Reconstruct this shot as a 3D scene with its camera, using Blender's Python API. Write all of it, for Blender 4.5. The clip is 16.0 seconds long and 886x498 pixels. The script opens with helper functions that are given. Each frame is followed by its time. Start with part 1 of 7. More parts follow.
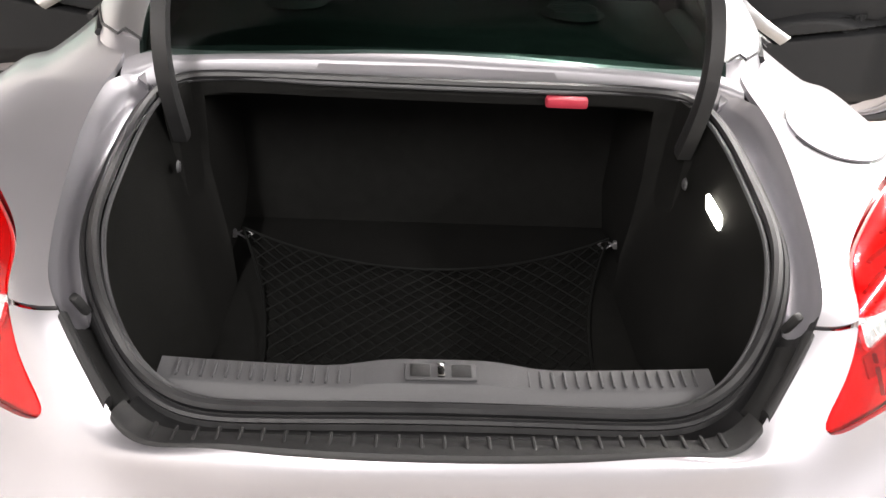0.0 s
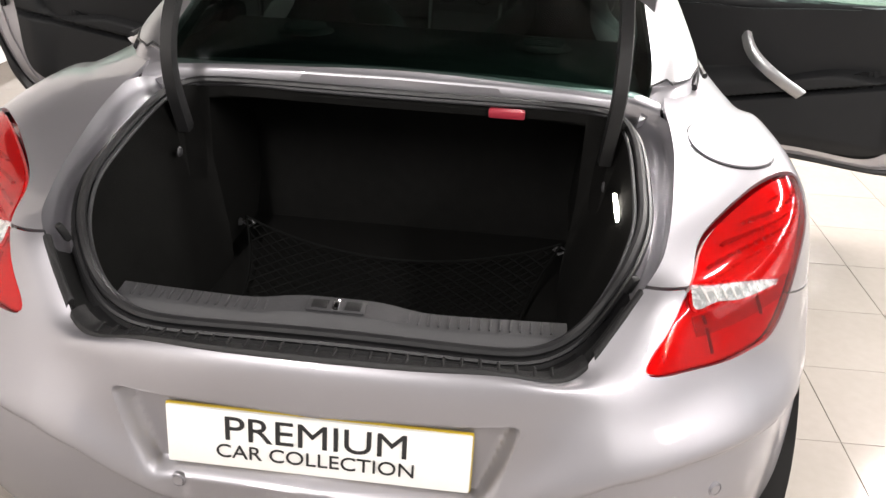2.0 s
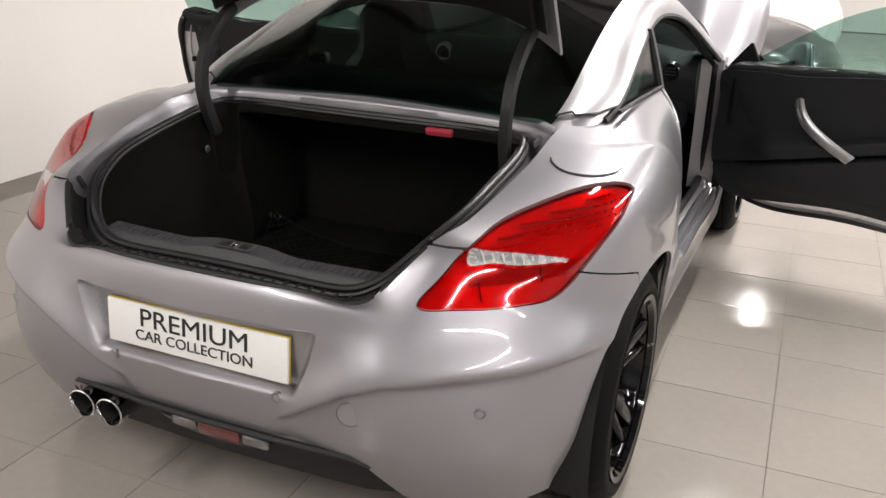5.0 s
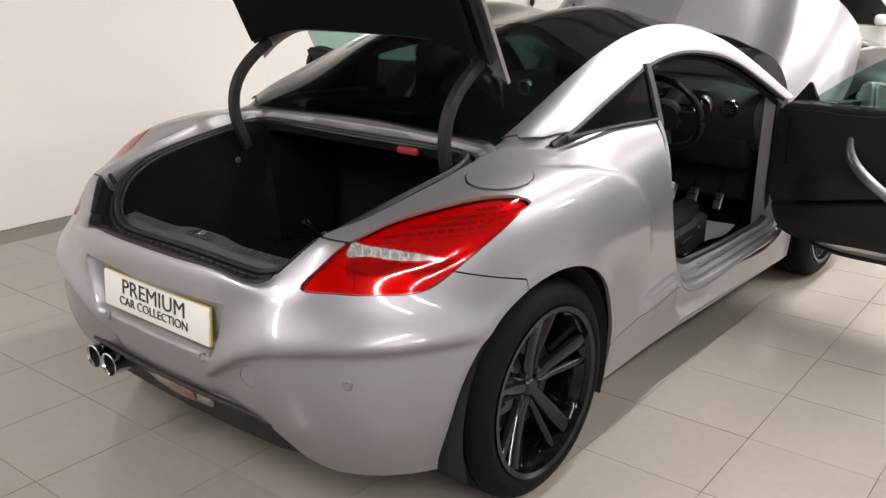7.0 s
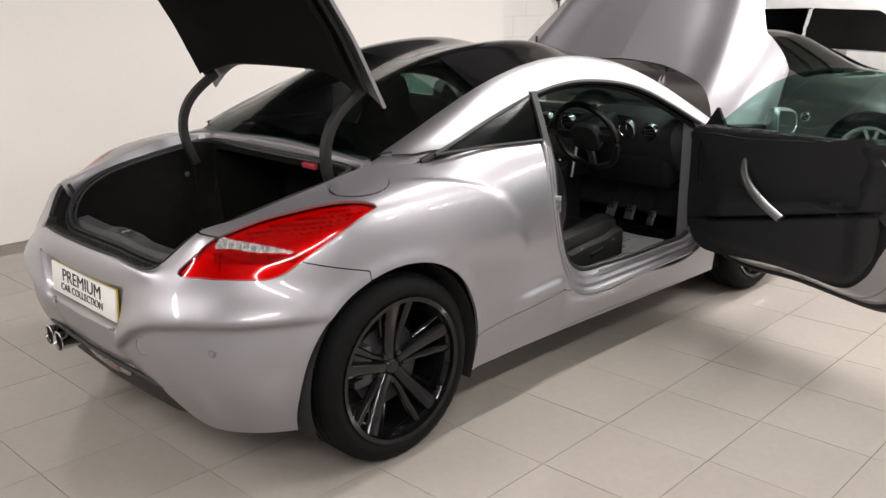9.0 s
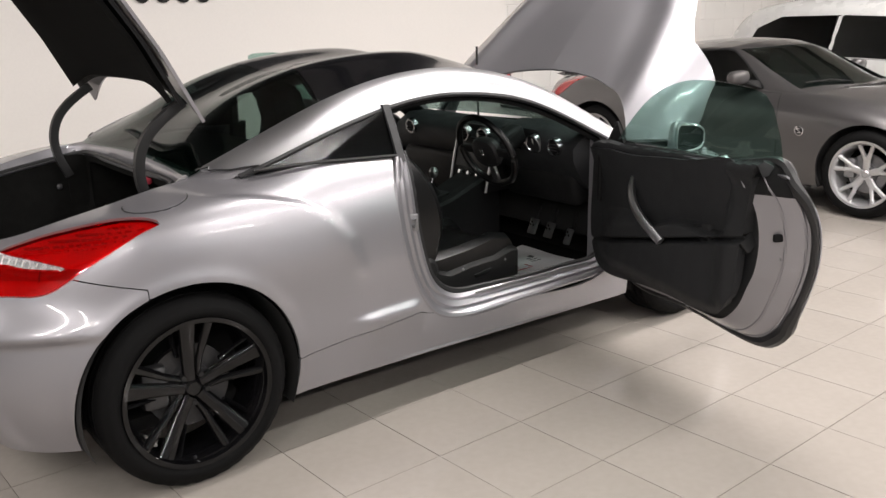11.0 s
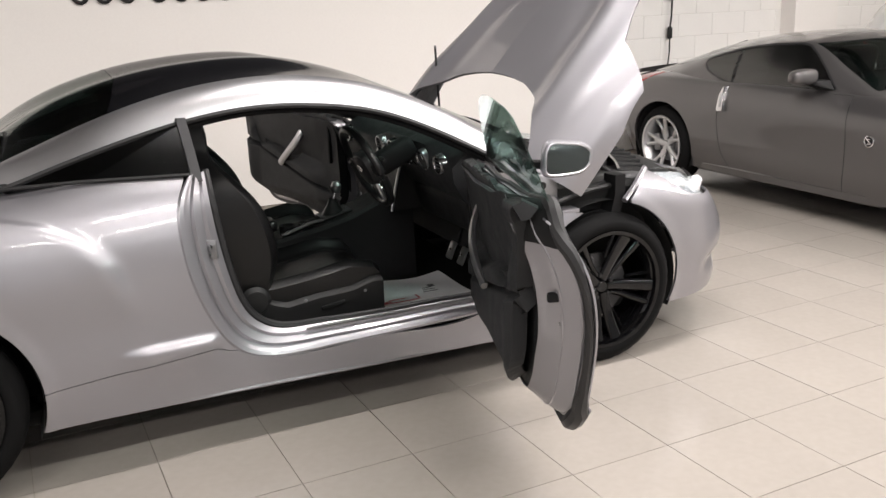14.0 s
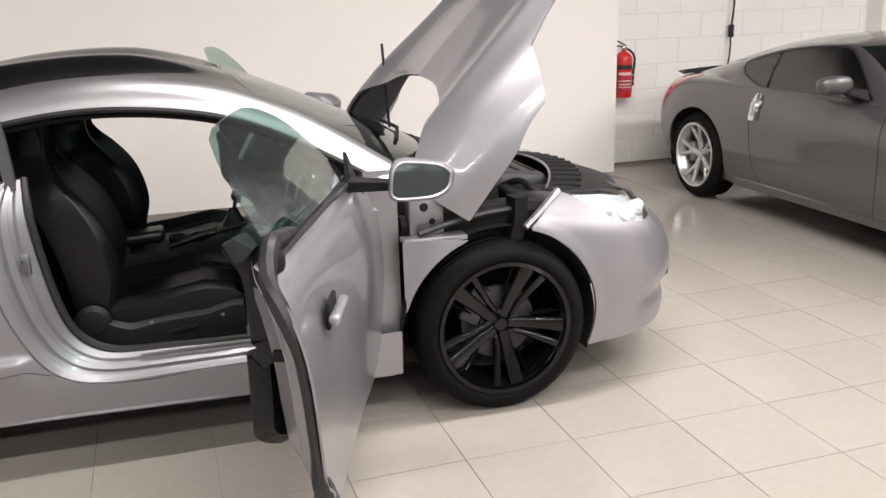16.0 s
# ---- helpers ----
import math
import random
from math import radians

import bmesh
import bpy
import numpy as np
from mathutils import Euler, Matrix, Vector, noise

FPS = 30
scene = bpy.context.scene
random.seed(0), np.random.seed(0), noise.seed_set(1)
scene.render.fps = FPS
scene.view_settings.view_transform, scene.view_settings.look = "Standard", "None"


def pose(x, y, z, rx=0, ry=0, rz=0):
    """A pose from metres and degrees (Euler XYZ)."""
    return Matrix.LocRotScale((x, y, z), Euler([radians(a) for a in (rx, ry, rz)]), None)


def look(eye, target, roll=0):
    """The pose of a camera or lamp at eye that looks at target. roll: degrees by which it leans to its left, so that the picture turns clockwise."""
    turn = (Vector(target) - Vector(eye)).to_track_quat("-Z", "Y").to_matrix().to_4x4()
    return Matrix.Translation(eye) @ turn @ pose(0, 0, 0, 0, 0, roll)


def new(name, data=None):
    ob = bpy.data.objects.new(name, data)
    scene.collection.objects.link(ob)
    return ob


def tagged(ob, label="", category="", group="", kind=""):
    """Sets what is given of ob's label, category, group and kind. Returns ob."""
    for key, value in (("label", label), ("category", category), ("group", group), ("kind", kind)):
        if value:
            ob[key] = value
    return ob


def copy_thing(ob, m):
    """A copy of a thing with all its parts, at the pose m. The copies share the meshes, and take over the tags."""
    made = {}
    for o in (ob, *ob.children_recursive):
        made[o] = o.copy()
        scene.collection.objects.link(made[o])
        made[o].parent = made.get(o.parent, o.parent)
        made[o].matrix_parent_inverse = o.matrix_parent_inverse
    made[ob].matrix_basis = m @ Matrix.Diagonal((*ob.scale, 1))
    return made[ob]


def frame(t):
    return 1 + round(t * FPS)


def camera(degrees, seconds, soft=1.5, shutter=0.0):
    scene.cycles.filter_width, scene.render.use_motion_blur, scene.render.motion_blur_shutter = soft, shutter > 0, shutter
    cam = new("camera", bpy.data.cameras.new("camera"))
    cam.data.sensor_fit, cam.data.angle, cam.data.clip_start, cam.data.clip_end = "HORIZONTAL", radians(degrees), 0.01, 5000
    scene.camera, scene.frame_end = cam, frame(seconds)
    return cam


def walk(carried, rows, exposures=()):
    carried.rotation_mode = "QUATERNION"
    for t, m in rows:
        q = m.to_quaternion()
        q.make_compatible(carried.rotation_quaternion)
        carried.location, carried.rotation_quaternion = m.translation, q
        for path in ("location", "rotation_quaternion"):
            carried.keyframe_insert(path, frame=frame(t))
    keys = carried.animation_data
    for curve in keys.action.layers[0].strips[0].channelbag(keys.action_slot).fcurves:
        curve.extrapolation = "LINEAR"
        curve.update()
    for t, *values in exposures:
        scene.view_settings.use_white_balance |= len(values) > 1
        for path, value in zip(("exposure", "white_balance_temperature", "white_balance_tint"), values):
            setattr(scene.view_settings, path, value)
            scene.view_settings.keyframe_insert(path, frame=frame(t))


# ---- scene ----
cam = camera(53.1, 16.0)
PATH = [
    (0, (-0.068, -1.539, 1.544), (0.034, 0.199, 0.559), 3.4),
    (0.5, (0.016, -1.569, 1.537), (0.097, 0.177, 0.565), 4.1),
    (1, (0.099, -1.651, 1.523), (0.133, 0.121, 0.596), 4.3),
    (1.5, (0.196, -1.78, 1.527), (0.142, 0.013, 0.642), 3.9),
    (2, (0.307, -1.865, 1.531), (0.144, -0.065, 0.675), 3.0),
    (2.5, (0.494, -1.951, 1.527), (0.186, -0.154, 0.705), 2.7),
    (3, (0.675, -2.047, 1.516), (0.24, -0.261, 0.728), 2.0),
    (3.5, (0.829, -2.142, 1.506), (0.325, -0.358, 0.757), 1.7),
    (4, (0.972, -2.183, 1.52), (0.394, -0.411, 0.795), 1.8),
    (4.2, (1.027, -2.183, 1.525), (0.416, -0.42, 0.805), 1.9),
    (6.3, (1.816, -2.085, 1.500), (0.781, -0.493, 0.866), 0.9),
    (6.5, (1.911, -2.05, 1.504), (0.821, -0.495, 0.874), 0.9),
    (7, (2.156, -2.003, 1.521), (0.949, -0.531, 0.911), 0.4),
    (7.5, (2.355, -2.01, 1.541), (1.115, -0.559, 0.944), 0.2),
    (8, (2.568, -1.988, 1.57), (1.279, -0.577, 0.979), -0.6),
    (8.2, (2.673, -1.982, 1.573), (1.364, -0.585, 0.995), -0.5),
    (10.3, (3.405, -1.386, 1.557), (1.944, -0.125, 1.033), -1.4),
    (10.5, (3.476, -1.287, 1.569), (1.994, -0.052, 1.044), -1.6),
    (11, (3.529, -1.049, 1.553), (2.019, 0.152, 1.026), -1.0),
    (11.5, (3.584, -0.825, 1.565), (2.05, 0.341, 1.03), -1.2),
    (12, (3.681, -0.578, 1.566), (2.111, 0.539, 1.029), -1.1),
    (12.5, (3.746, -0.336, 1.559), (2.143, 0.732, 1.021), -1.0),
    (13, (3.772, -0.065, 1.552), (2.133, 0.944, 1.009), -1.6),
    (13.5, (3.826, 0.2, 1.544), (2.128, 1.106, 1.0), -2.1),
    (14, (3.899, 0.473, 1.552), (2.146, 1.272, 1.014), -2.1),
    (14.5, (3.895, 0.74, 1.528), (2.117, 1.481, 0.99), -2.2),
    (15, (3.865, 0.997, 1.534), (2.072, 1.699, 0.995), -1.8),
    (15.5, (3.853, 1.271, 1.535), (2.034, 1.902, 0.994), -1.5),
    (16, (3.837, 1.537, 1.536), (1.987, 2.067, 0.989), -1.6),
]
walk(cam, [(t, look(eye, target, roll)) for t, eye, target, roll in PATH],
     [(0, 1.46), (1.0, 1.26), (1.7, 0.95), (2.3, 0.5), (2.7, 0.2), (3.5, 0.16), (4.5, 0.06), (8.0, 0.03), (10.3, -0.03), (13.0, 0.0), (16, -0.03)])
LAMP_W = 200

# ---- world, lights ----
world = bpy.data.worlds.new("world")
scene.world = world
world.use_nodes = True
world.node_tree.nodes["Background"].inputs[0].default_value = (0.9, 0.95, 1.0, 1)
world.node_tree.nodes["Background"].inputs[1].default_value = 0.3


# ---- materials ----
def mat(name, color, rough=0.5, metal=0.0, var=0.06, scale=6.0, fine=120.0, bump=0.0, bump_scale=200.0, coat=0.0, spec=0.5, rvar=0.08, coat_rough=0.015):
    m = bpy.data.materials.new(name)
    m.use_nodes = True
    nt = m.node_tree
    b = nt.nodes["Principled BSDF"]
    b.inputs["Roughness"].default_value = rough
    b.inputs["Metallic"].default_value = metal
    b.inputs["Specular IOR Level"].default_value = spec
    b.inputs["Coat Weight"].default_value = coat
    b.inputs["Coat Roughness"].default_value = coat_rough
    tc = nt.nodes.new("ShaderNodeTexCoord")
    big = nt.nodes.new("ShaderNodeTexNoise")
    big.inputs["Scale"].default_value, big.inputs["Detail"].default_value = scale, 4
    small = nt.nodes.new("ShaderNodeTexNoise")
    small.inputs["Scale"].default_value, small.inputs["Detail"].default_value = fine, 2
    add = nt.nodes.new("ShaderNodeMath")
    add.operation = "ADD"
    mr = nt.nodes.new("ShaderNodeMapRange")
    mr.inputs["From Min"].default_value, mr.inputs["From Max"].default_value = 0.6, 1.4
    mr.inputs["To Min"].default_value, mr.inputs["To Max"].default_value = 1 - var, 1 + var
    mul = nt.nodes.new("ShaderNodeVectorMath")
    mul.operation = "SCALE"
    mul.inputs[0].default_value = color
    for n in (big, small):
        nt.links.new(tc.outputs["Object"], n.inputs["Vector"])
    nt.links.new(big.outputs["Fac"], add.inputs[0])
    nt.links.new(small.outputs["Fac"], add.inputs[1])
    nt.links.new(add.outputs[0], mr.inputs["Value"])
    nt.links.new(mr.outputs[0], mul.inputs["Scale"])
    nt.links.new(mul.outputs[0], b.inputs["Base Color"])
    rr = nt.nodes.new("ShaderNodeMapRange")
    rr.inputs["From Min"].default_value, rr.inputs["From Max"].default_value = 0.3, 0.7
    rr.inputs["To Min"].default_value, rr.inputs["To Max"].default_value = max(0, rough - rvar * rough), min(1, rough + rvar)
    nt.links.new(big.outputs["Fac"], rr.inputs["Value"])
    nt.links.new(rr.outputs[0], b.inputs["Roughness"])
    if bump:
        bn = nt.nodes.new("ShaderNodeTexNoise")
        bn.inputs["Scale"].default_value, bn.inputs["Detail"].default_value = bump_scale, 3
        nt.links.new(tc.outputs["Object"], bn.inputs["Vector"])
        bp = nt.nodes.new("ShaderNodeBump")
        bp.inputs["Strength"].default_value, bp.inputs["Distance"].default_value = bump, 0.002
        nt.links.new(bn.outputs["Fac"], bp.inputs["Height"])
        nt.links.new(bp.outputs[0], b.inputs["Normal"])
    return m


def glass(name, tint, gloss=0.05, rough=0.0):
    m = bpy.data.materials.new(name)
    m.use_nodes = True
    nt = m.node_tree
    out = nt.nodes["Material Output"]
    tr = nt.nodes.new("ShaderNodeBsdfTransparent")
    tr.inputs[0].default_value = (*tint, 1)
    gl = nt.nodes.new("ShaderNodeBsdfGlossy")
    gl.inputs["Roughness"].default_value = rough
    lw = nt.nodes.new("ShaderNodeLayerWeight")
    lw.inputs["Blend"].default_value = 0.5
    pw = nt.nodes.new("ShaderNodeMath")
    pw.operation = "POWER"
    pw.inputs[1].default_value = 4.5
    fr = nt.nodes.new("ShaderNodeMapRange")
    fr.inputs["To Min"].default_value, fr.inputs["To Max"].default_value = gloss, 0.95
    nt.links.new(lw.outputs["Facing"], pw.inputs[0])
    nt.links.new(pw.outputs[0], fr.inputs["Value"])
    mx = nt.nodes.new("ShaderNodeMixShader")
    nt.links.new(fr.outputs[0], mx.inputs[0])
    nt.links.new(tr.outputs[0], mx.inputs[1])
    nt.links.new(gl.outputs[0], mx.inputs[2])
    nt.links.new(mx.outputs[0], out.inputs["Surface"])
    return m


def glow(name, color, strength):
    m = bpy.data.materials.new(name)
    m.use_nodes = True
    b = m.node_tree.nodes["Principled BSDF"]
    b.inputs["Base Color"].default_value = (*color, 1)
    b.inputs["Emission Color"].default_value = (*color, 1)
    b.inputs["Emission Strength"].default_value = strength
    return m


SILVER = mat("silver_metallic_paint", (0.335, 0.328, 0.350), 0.42, 0.74, 0.03, 2.0, 1500, coat=0.75, coat_rough=0.06)
GREYP = mat("grey_metallic_paint", (0.11, 0.105, 0.107), 0.36, 0.75, 0.06, 2.0, 1500, coat=1.0)
WHITEP = mat("white_paint", (0.75, 0.75, 0.74), 0.25, 0.0, 0.03, coat=1.0)
ARCH = mat("satin_aluminium", (0.47, 0.47, 0.485), 0.36, 0.95, 0.03, 3, 900)
BLACKG = mat("gloss_black", (0.005, 0.005, 0.006), 0.05, 0.0, 0.1, spec=0.4)
RIMB = mat("gloss_black_rim", (0.0035, 0.0035, 0.004), 0.05, 0.0, 0.1, spec=0.40, rvar=0.01)
PLAS = mat("black_plastic", (0.012, 0.012, 0.0125), 0.5, 0.0, 0.15, 20, 400, bump=0.3, bump_scale=900, spec=0.35)
PLASD = mat("dull_black_plastic", (0.007, 0.007, 0.0075), 0.65, 0.0, 0.15, 20, 400, bump=0.3, bump_scale=900, spec=0.25)
GPLAS = mat("grey_trim_plastic", (0.045, 0.045, 0.048), 0.5, 0.0, 0.12, 20, 400, bump=0.35, bump_scale=1100)
DOORP = mat("charcoal_door_trim", (0.017, 0.0177, 0.019), 0.55, 0.0, 0.1, 15, 500, bump=0.4, bump_scale=800, spec=0.3)
LEATH = mat("black_leather", (0.005, 0.005, 0.0053), 0.30, 0.0, 0.15, 12, 300, bump=0.25, bump_scale=260, spec=0.38)
RUBB = mat("tyre_rubber", (0.007, 0.007, 0.0072), 0.6, 0.0, 0.15, 14, 260, bump=0.3, bump_scale=300, spec=0.07)
SEAL = mat("rubber_seal", (0.012, 0.012, 0.013), 0.45, 0.0, 0.1, 30, 300)
CARP = mat("boot_carpet", (0.0115, 0.0115, 0.0110), 0.95, 0.0, 0.25, 30, 900, bump=0.9, bump_scale=1400, spec=0.02)
NETC = mat("net_cord", (0.0065, 0.0068, 0.0065), 0.8, 0.0, 0.1, 30, 300, spec=0.06)
VENTC = mat("satin_chrome", (0.34, 0.34, 0.35), 0.22, 1.0, 0.05)
HEADR = mat("headlight_reflector", (0.85, 0.85, 0.86), 0.28, 0.25, 0.12, 40, 160, coat=0.5)
CHROME = mat("chrome", (0.75, 0.75, 0.76), 0.08, 1.0, 0.02)
ALU = mat("brushed_aluminium", (0.55, 0.55, 0.56), 0.3, 1.0, 0.06, 30, 600)
DISCM = mat("dark_brake_iron", (0.07, 0.07, 0.072), 0.5, 0.8, 0.2, 20, 200)
STEEL = mat("dull_steel", (0.30, 0.30, 0.31), 0.42, 0.9, 0.2, 20, 200)
WHEELS = mat("silver_wheel_paint", (0.56, 0.56, 0.57), 0.3, 0.8, 0.05)
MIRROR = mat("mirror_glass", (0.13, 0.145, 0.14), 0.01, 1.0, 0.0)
PLATE = mat("plate_white", (0.78, 0.78, 0.76), 0.35, 0.0, 0.02)
PLATEY = mat("plate_yellow", (0.55, 0.40, 0.03), 0.35, 0.0, 0.02)
INK = mat("black_print", (0.012, 0.012, 0.013), 0.5, 0.0, 0.02)
REDP = mat("red_plastic", (0.35, 0.03, 0.05), 0.4, 0.0, 0.05)
PAPER = mat("mat_paper", (0.62, 0.62, 0.63), 0.7, 0.0, 0.06, 14, 80, bump=0.4, bump_scale=30)
WALLM = mat("wall_paint", (0.86, 0.825, 0.79), 0.6, 0.0, 0.02, 0.8, 60, bump=0.06, bump_scale=60)
BLOCKM = mat("painted_block", (0.84, 0.82, 0.79), 0.5, 0.0, 0.03, 3, 60, bump=0.3, bump_scale=70)
CEILM = mat("ceiling_panel", (0.27, 0.27, 0.268), 0.8, 0.0, 0.05, 2, 40)
BEAMM = mat("ceiling_beam", (0.09, 0.09, 0.095), 0.6, 0.0, 0.1)
GROUT = mat("grout", (0.22, 0.195, 0.17), 0.8, 0.0, 0.2, 5, 90)
REDEX = mat("red_enamel", (0.55, 0.02, 0.025), 0.25, 0.0, 0.05, coat=0.6)
# near-black for cavities and hidden undersides: their shade is put into the colour
DARKIN = mat("cavity_shade_black", (0.006, 0.006, 0.006), 0.9, 0.0, 0.2)
GLASSR = glass("tinted_rear_glass", (0.38, 0.46, 0.43), 0.02)
GLASSW = glass("windscreen_glass", (0.55, 0.64, 0.62))
PANEG = glass("window_glass", (0.93, 0.95, 0.95))
GLASSD = glass("green_door_glass", (0.60, 0.74, 0.70))
GLASSQ = glass("dark_quarter_glass", (0.07, 0.08, 0.08), 0.025, 0.12)
LENSR = mat("red_lens", (0.42, 0.006, 0.010), 0.12, 0.0, 0.08, 25, 90, coat=1.0)
LENSD = mat("dark_red_lens", (0.16, 0.003, 0.006), 0.12, 0.0, 0.08, 25, 90, coat=1.0)
LENSA = mat("amber_reflector", (0.75, 0.12, 0.015), 0.2, 0.2, 0.1, 25, 90, coat=1.0)
LENSC = mat("clear_lens_reflector", (0.68, 0.68, 0.68), 0.24, 0.4, 0.3, 60, 200, coat=0.6)
HEADG = glass("headlight_glass", (0.93, 0.95, 0.96))


def tile_mat():
    m = mat("polished_tile", (0.33, 0.301, 0.272), 0.085, 0.0, 0.05, 1.5, 30, bump=0.02, bump_scale=20, spec=0.34)
    nt = m.node_tree
    oi = nt.nodes.new("ShaderNodeObjectInfo")
    mr = nt.nodes.new("ShaderNodeMapRange")
    mr.inputs["To Min"].default_value, mr.inputs["To Max"].default_value = 0.98, 1.02
    nt.links.new(oi.outputs["Random"], mr.inputs["Value"])
    b = nt.nodes["Principled BSDF"]
    src = b.inputs["Base Color"].links[0].from_socket
    mul = nt.nodes.new("ShaderNodeVectorMath")
    mul.operation = "SCALE"
    nt.links.new(src, mul.inputs[0])
    nt.links.new(mr.outputs[0], mul.inputs["Scale"])
    nt.links.new(mul.outputs[0], b.inputs["Base Color"])
    return m


TILE = tile_mat()
JOINTM = mat("painted_joint", (0.70, 0.68, 0.65), 0.7, 0.0, 0.1, 5, 60)
# for wall strips out of view, dark so that the car roof reflects less white
DARKW = mat("dark_upper_wall", (0.10, 0.10, 0.105), 0.5, 0.0, 0.08, 1.0, 40)
# grey rather than white, so unseen walls cut fill and darken reflections
DIMW = mat("dim_wall_grey", (0.20, 0.205, 0.21), 0.5, 0.0, 0.05, 1.0, 40)


# ---- mesh helpers ----
def mesh_data(name, verts, faces, material, smooth=True, angle=None):
    me = bpy.data.meshes.new(name)
    me.from_pydata([tuple(map(float, v)) for v in verts], [], [tuple(int(i) for i in f) for f in faces])
    me.materials.append(material)
    if smooth:
        me.polygons.foreach_set("use_smooth", [True] * len(me.polygons))
        if angle:
            me.set_sharp_from_angle(angle=radians(angle))
    me.update()
    return me


def mk(name, vf, material, parent=None, label="", smooth=True, angle=35, m=None):
    verts, faces = vf
    if m is not None:
        verts = [m @ Vector(v) for v in verts]
    ob = new(name, mesh_data(name, verts, faces, material, smooth, angle))
    ob.parent = parent
    if label:
        ob["label"] = label
    return ob


def part(name, bm, material, parent, label="", smooth=True, angle=35, m=None):
    if m is not None:
        bm.transform(m)
    me = bpy.data.meshes.new(name)
    bm.to_mesh(me)
    bm.free()
    me.materials.append(material)
    if smooth:
        me.polygons.foreach_set("use_smooth", [True] * len(me.polygons))
        me.set_sharp_from_angle(angle=radians(angle))
    ob = new(name, me)
    ob.parent = parent
    if label:
        ob["label"] = label
    return ob


def flip(vf, s):
    """Mirror in x where s is -1."""
    v, f = vf
    if s > 0:
        return vf
    return [(-p[0], p[1], p[2]) for p in v], [tuple(reversed(q)) for q in f]


def join(*vfs):
    V, F = [], []
    for v, f in vfs:
        n = len(V)
        V += [tuple(p) for p in v]
        F += [tuple(i + n for i in q) for q in f]
    return V, F


def moved(vf, m):
    return [tuple(m @ Vector(p)) for p in vf[0]], vf[1]


def rbox(sx, sy, sz, r=0.01, seg=2, m=None):
    """A box with rounded edges, centred, as verts and faces."""
    bm = bmesh.new()
    bmesh.ops.create_cube(bm, size=1)
    bm.transform(Matrix.Diagonal((sx, sy, sz, 1)))
    if r > 0:
        bmesh.ops.bevel(bm, geom=bm.edges[:], offset=min(r, 0.49 * min(sx, sy, sz)), segments=seg, affect="EDGES", profile=0.5)
    if m is not None:
        bm.transform(m)
    bm.verts.index_update()
    vf = [tuple(v.co) for v in bm.verts], [tuple(v.index for v in f.verts) for f in bm.faces]
    bm.free()
    return vf


def lathe(profile, n=48, close=False):
    """Turn (radius, x) pairs round the x axis."""
    V, F = [], []
    k = len(profile)
    for i in range(n):
        a = 2 * math.pi * i / n
        for r, x in profile:
            V.append((x, r * math.cos(a), r * math.sin(a)))
    kk = k if close else k - 1
    for i in range(n):
        for j in range(kk):
            a, b = i * k + j, i * k + (j + 1) % k
            c, d = ((i + 1) % n) * k + (j + 1) % k, ((i + 1) % n) * k + j
            F.append((a, d, c, b))
    return V, F


def tube(points, r=0.005, n=8, closed=False, caps=True):
    """A round tube along a line of points; r may be a list."""
    P = [Vector(p) for p in points]
    V, F = [], []
    N = len(P)
    up = Vector((0, 0, 1))
    for i, p in enumerate(P):
        a, b = (P[i - 1], P[(i + 1) % N]) if closed else (P[max(0, i - 1)], P[min(N - 1, i + 1)])
        d = (b - a).normalized()
        s = d.cross(up)
        if s.length < 0.05:
            s = d.cross(Vector((0, 1, 0)))
        s.normalize()
        t = s.cross(d)
        rad = r[i] if isinstance(r, (list, tuple)) else r
        for j in range(n):
            ang = 2 * math.pi * j / n
            V.append(tuple(p + rad * (math.cos(ang) * s + math.sin(ang) * t)))
    for i in range(N if closed else N - 1):
        for j in range(n):
            a, b = i * n + j, i * n + (j + 1) % n
            c, d = ((i + 1) % N) * n + (j + 1) % n, ((i + 1) % N) * n + j
            F.append((a, b, c, d))
    if caps and not closed:
        F.append(tuple(range(n - 1, -1, -1)))
        F.append(tuple((N - 1) * n + j for j in range(n)))
    return V, F


def loft(rings, caps=True):
    """Join closed rings with the same count of points."""
    n = len(rings[0])
    V = [tuple(p) for r in rings for p in r]
    F = []
    for i in range(len(rings) - 1):
        for j in range(n):
            a, b = i * n + j, i * n + (j + 1) % n
            F.append((a, b, b + n, a + n))
    if caps:
        F.append(tuple(range(n - 1, -1, -1)))
        F.append(tuple((len(rings) - 1) * n + j for j in range(n)))
    return V, F


# ---- smooth curves and skins ----
def cubic(t, y, q):
    """Natural cubic spline through (t, y), at q. y may have columns."""
    t, y, q = np.asarray(t, float), np.asarray(y, float), np.asarray(q, float)
    n = len(t)
    h = np.diff(t)
    A = np.zeros((n, n))
    B = np.zeros((n,) + y.shape[1:])
    A[0, 0] = A[-1, -1] = 1
    for i in range(1, n - 1):
        A[i, i - 1], A[i, i], A[i, i + 1] = h[i - 1], 2 * (h[i - 1] + h[i]), h[i]
        B[i] = 6 * ((y[i + 1] - y[i]) / h[i] - (y[i] - y[i - 1]) / h[i - 1])
    M = np.linalg.solve(A, B)
    k = np.clip(np.searchsorted(t, q) - 1, 0, n - 2)
    hh = h[k]
    a, b = (t[k + 1] - q), (q - t[k])
    if y.ndim > 1:
        hh, a, b = hh[:, None], a[:, None], b[:, None]
    return (M[k] * a ** 3 + M[k + 1] * b ** 3) / (6 * hh) + (y[k] / hh - M[k] * hh / 6) * a + (y[k + 1] / hh - M[k + 1] * hh / 6) * b


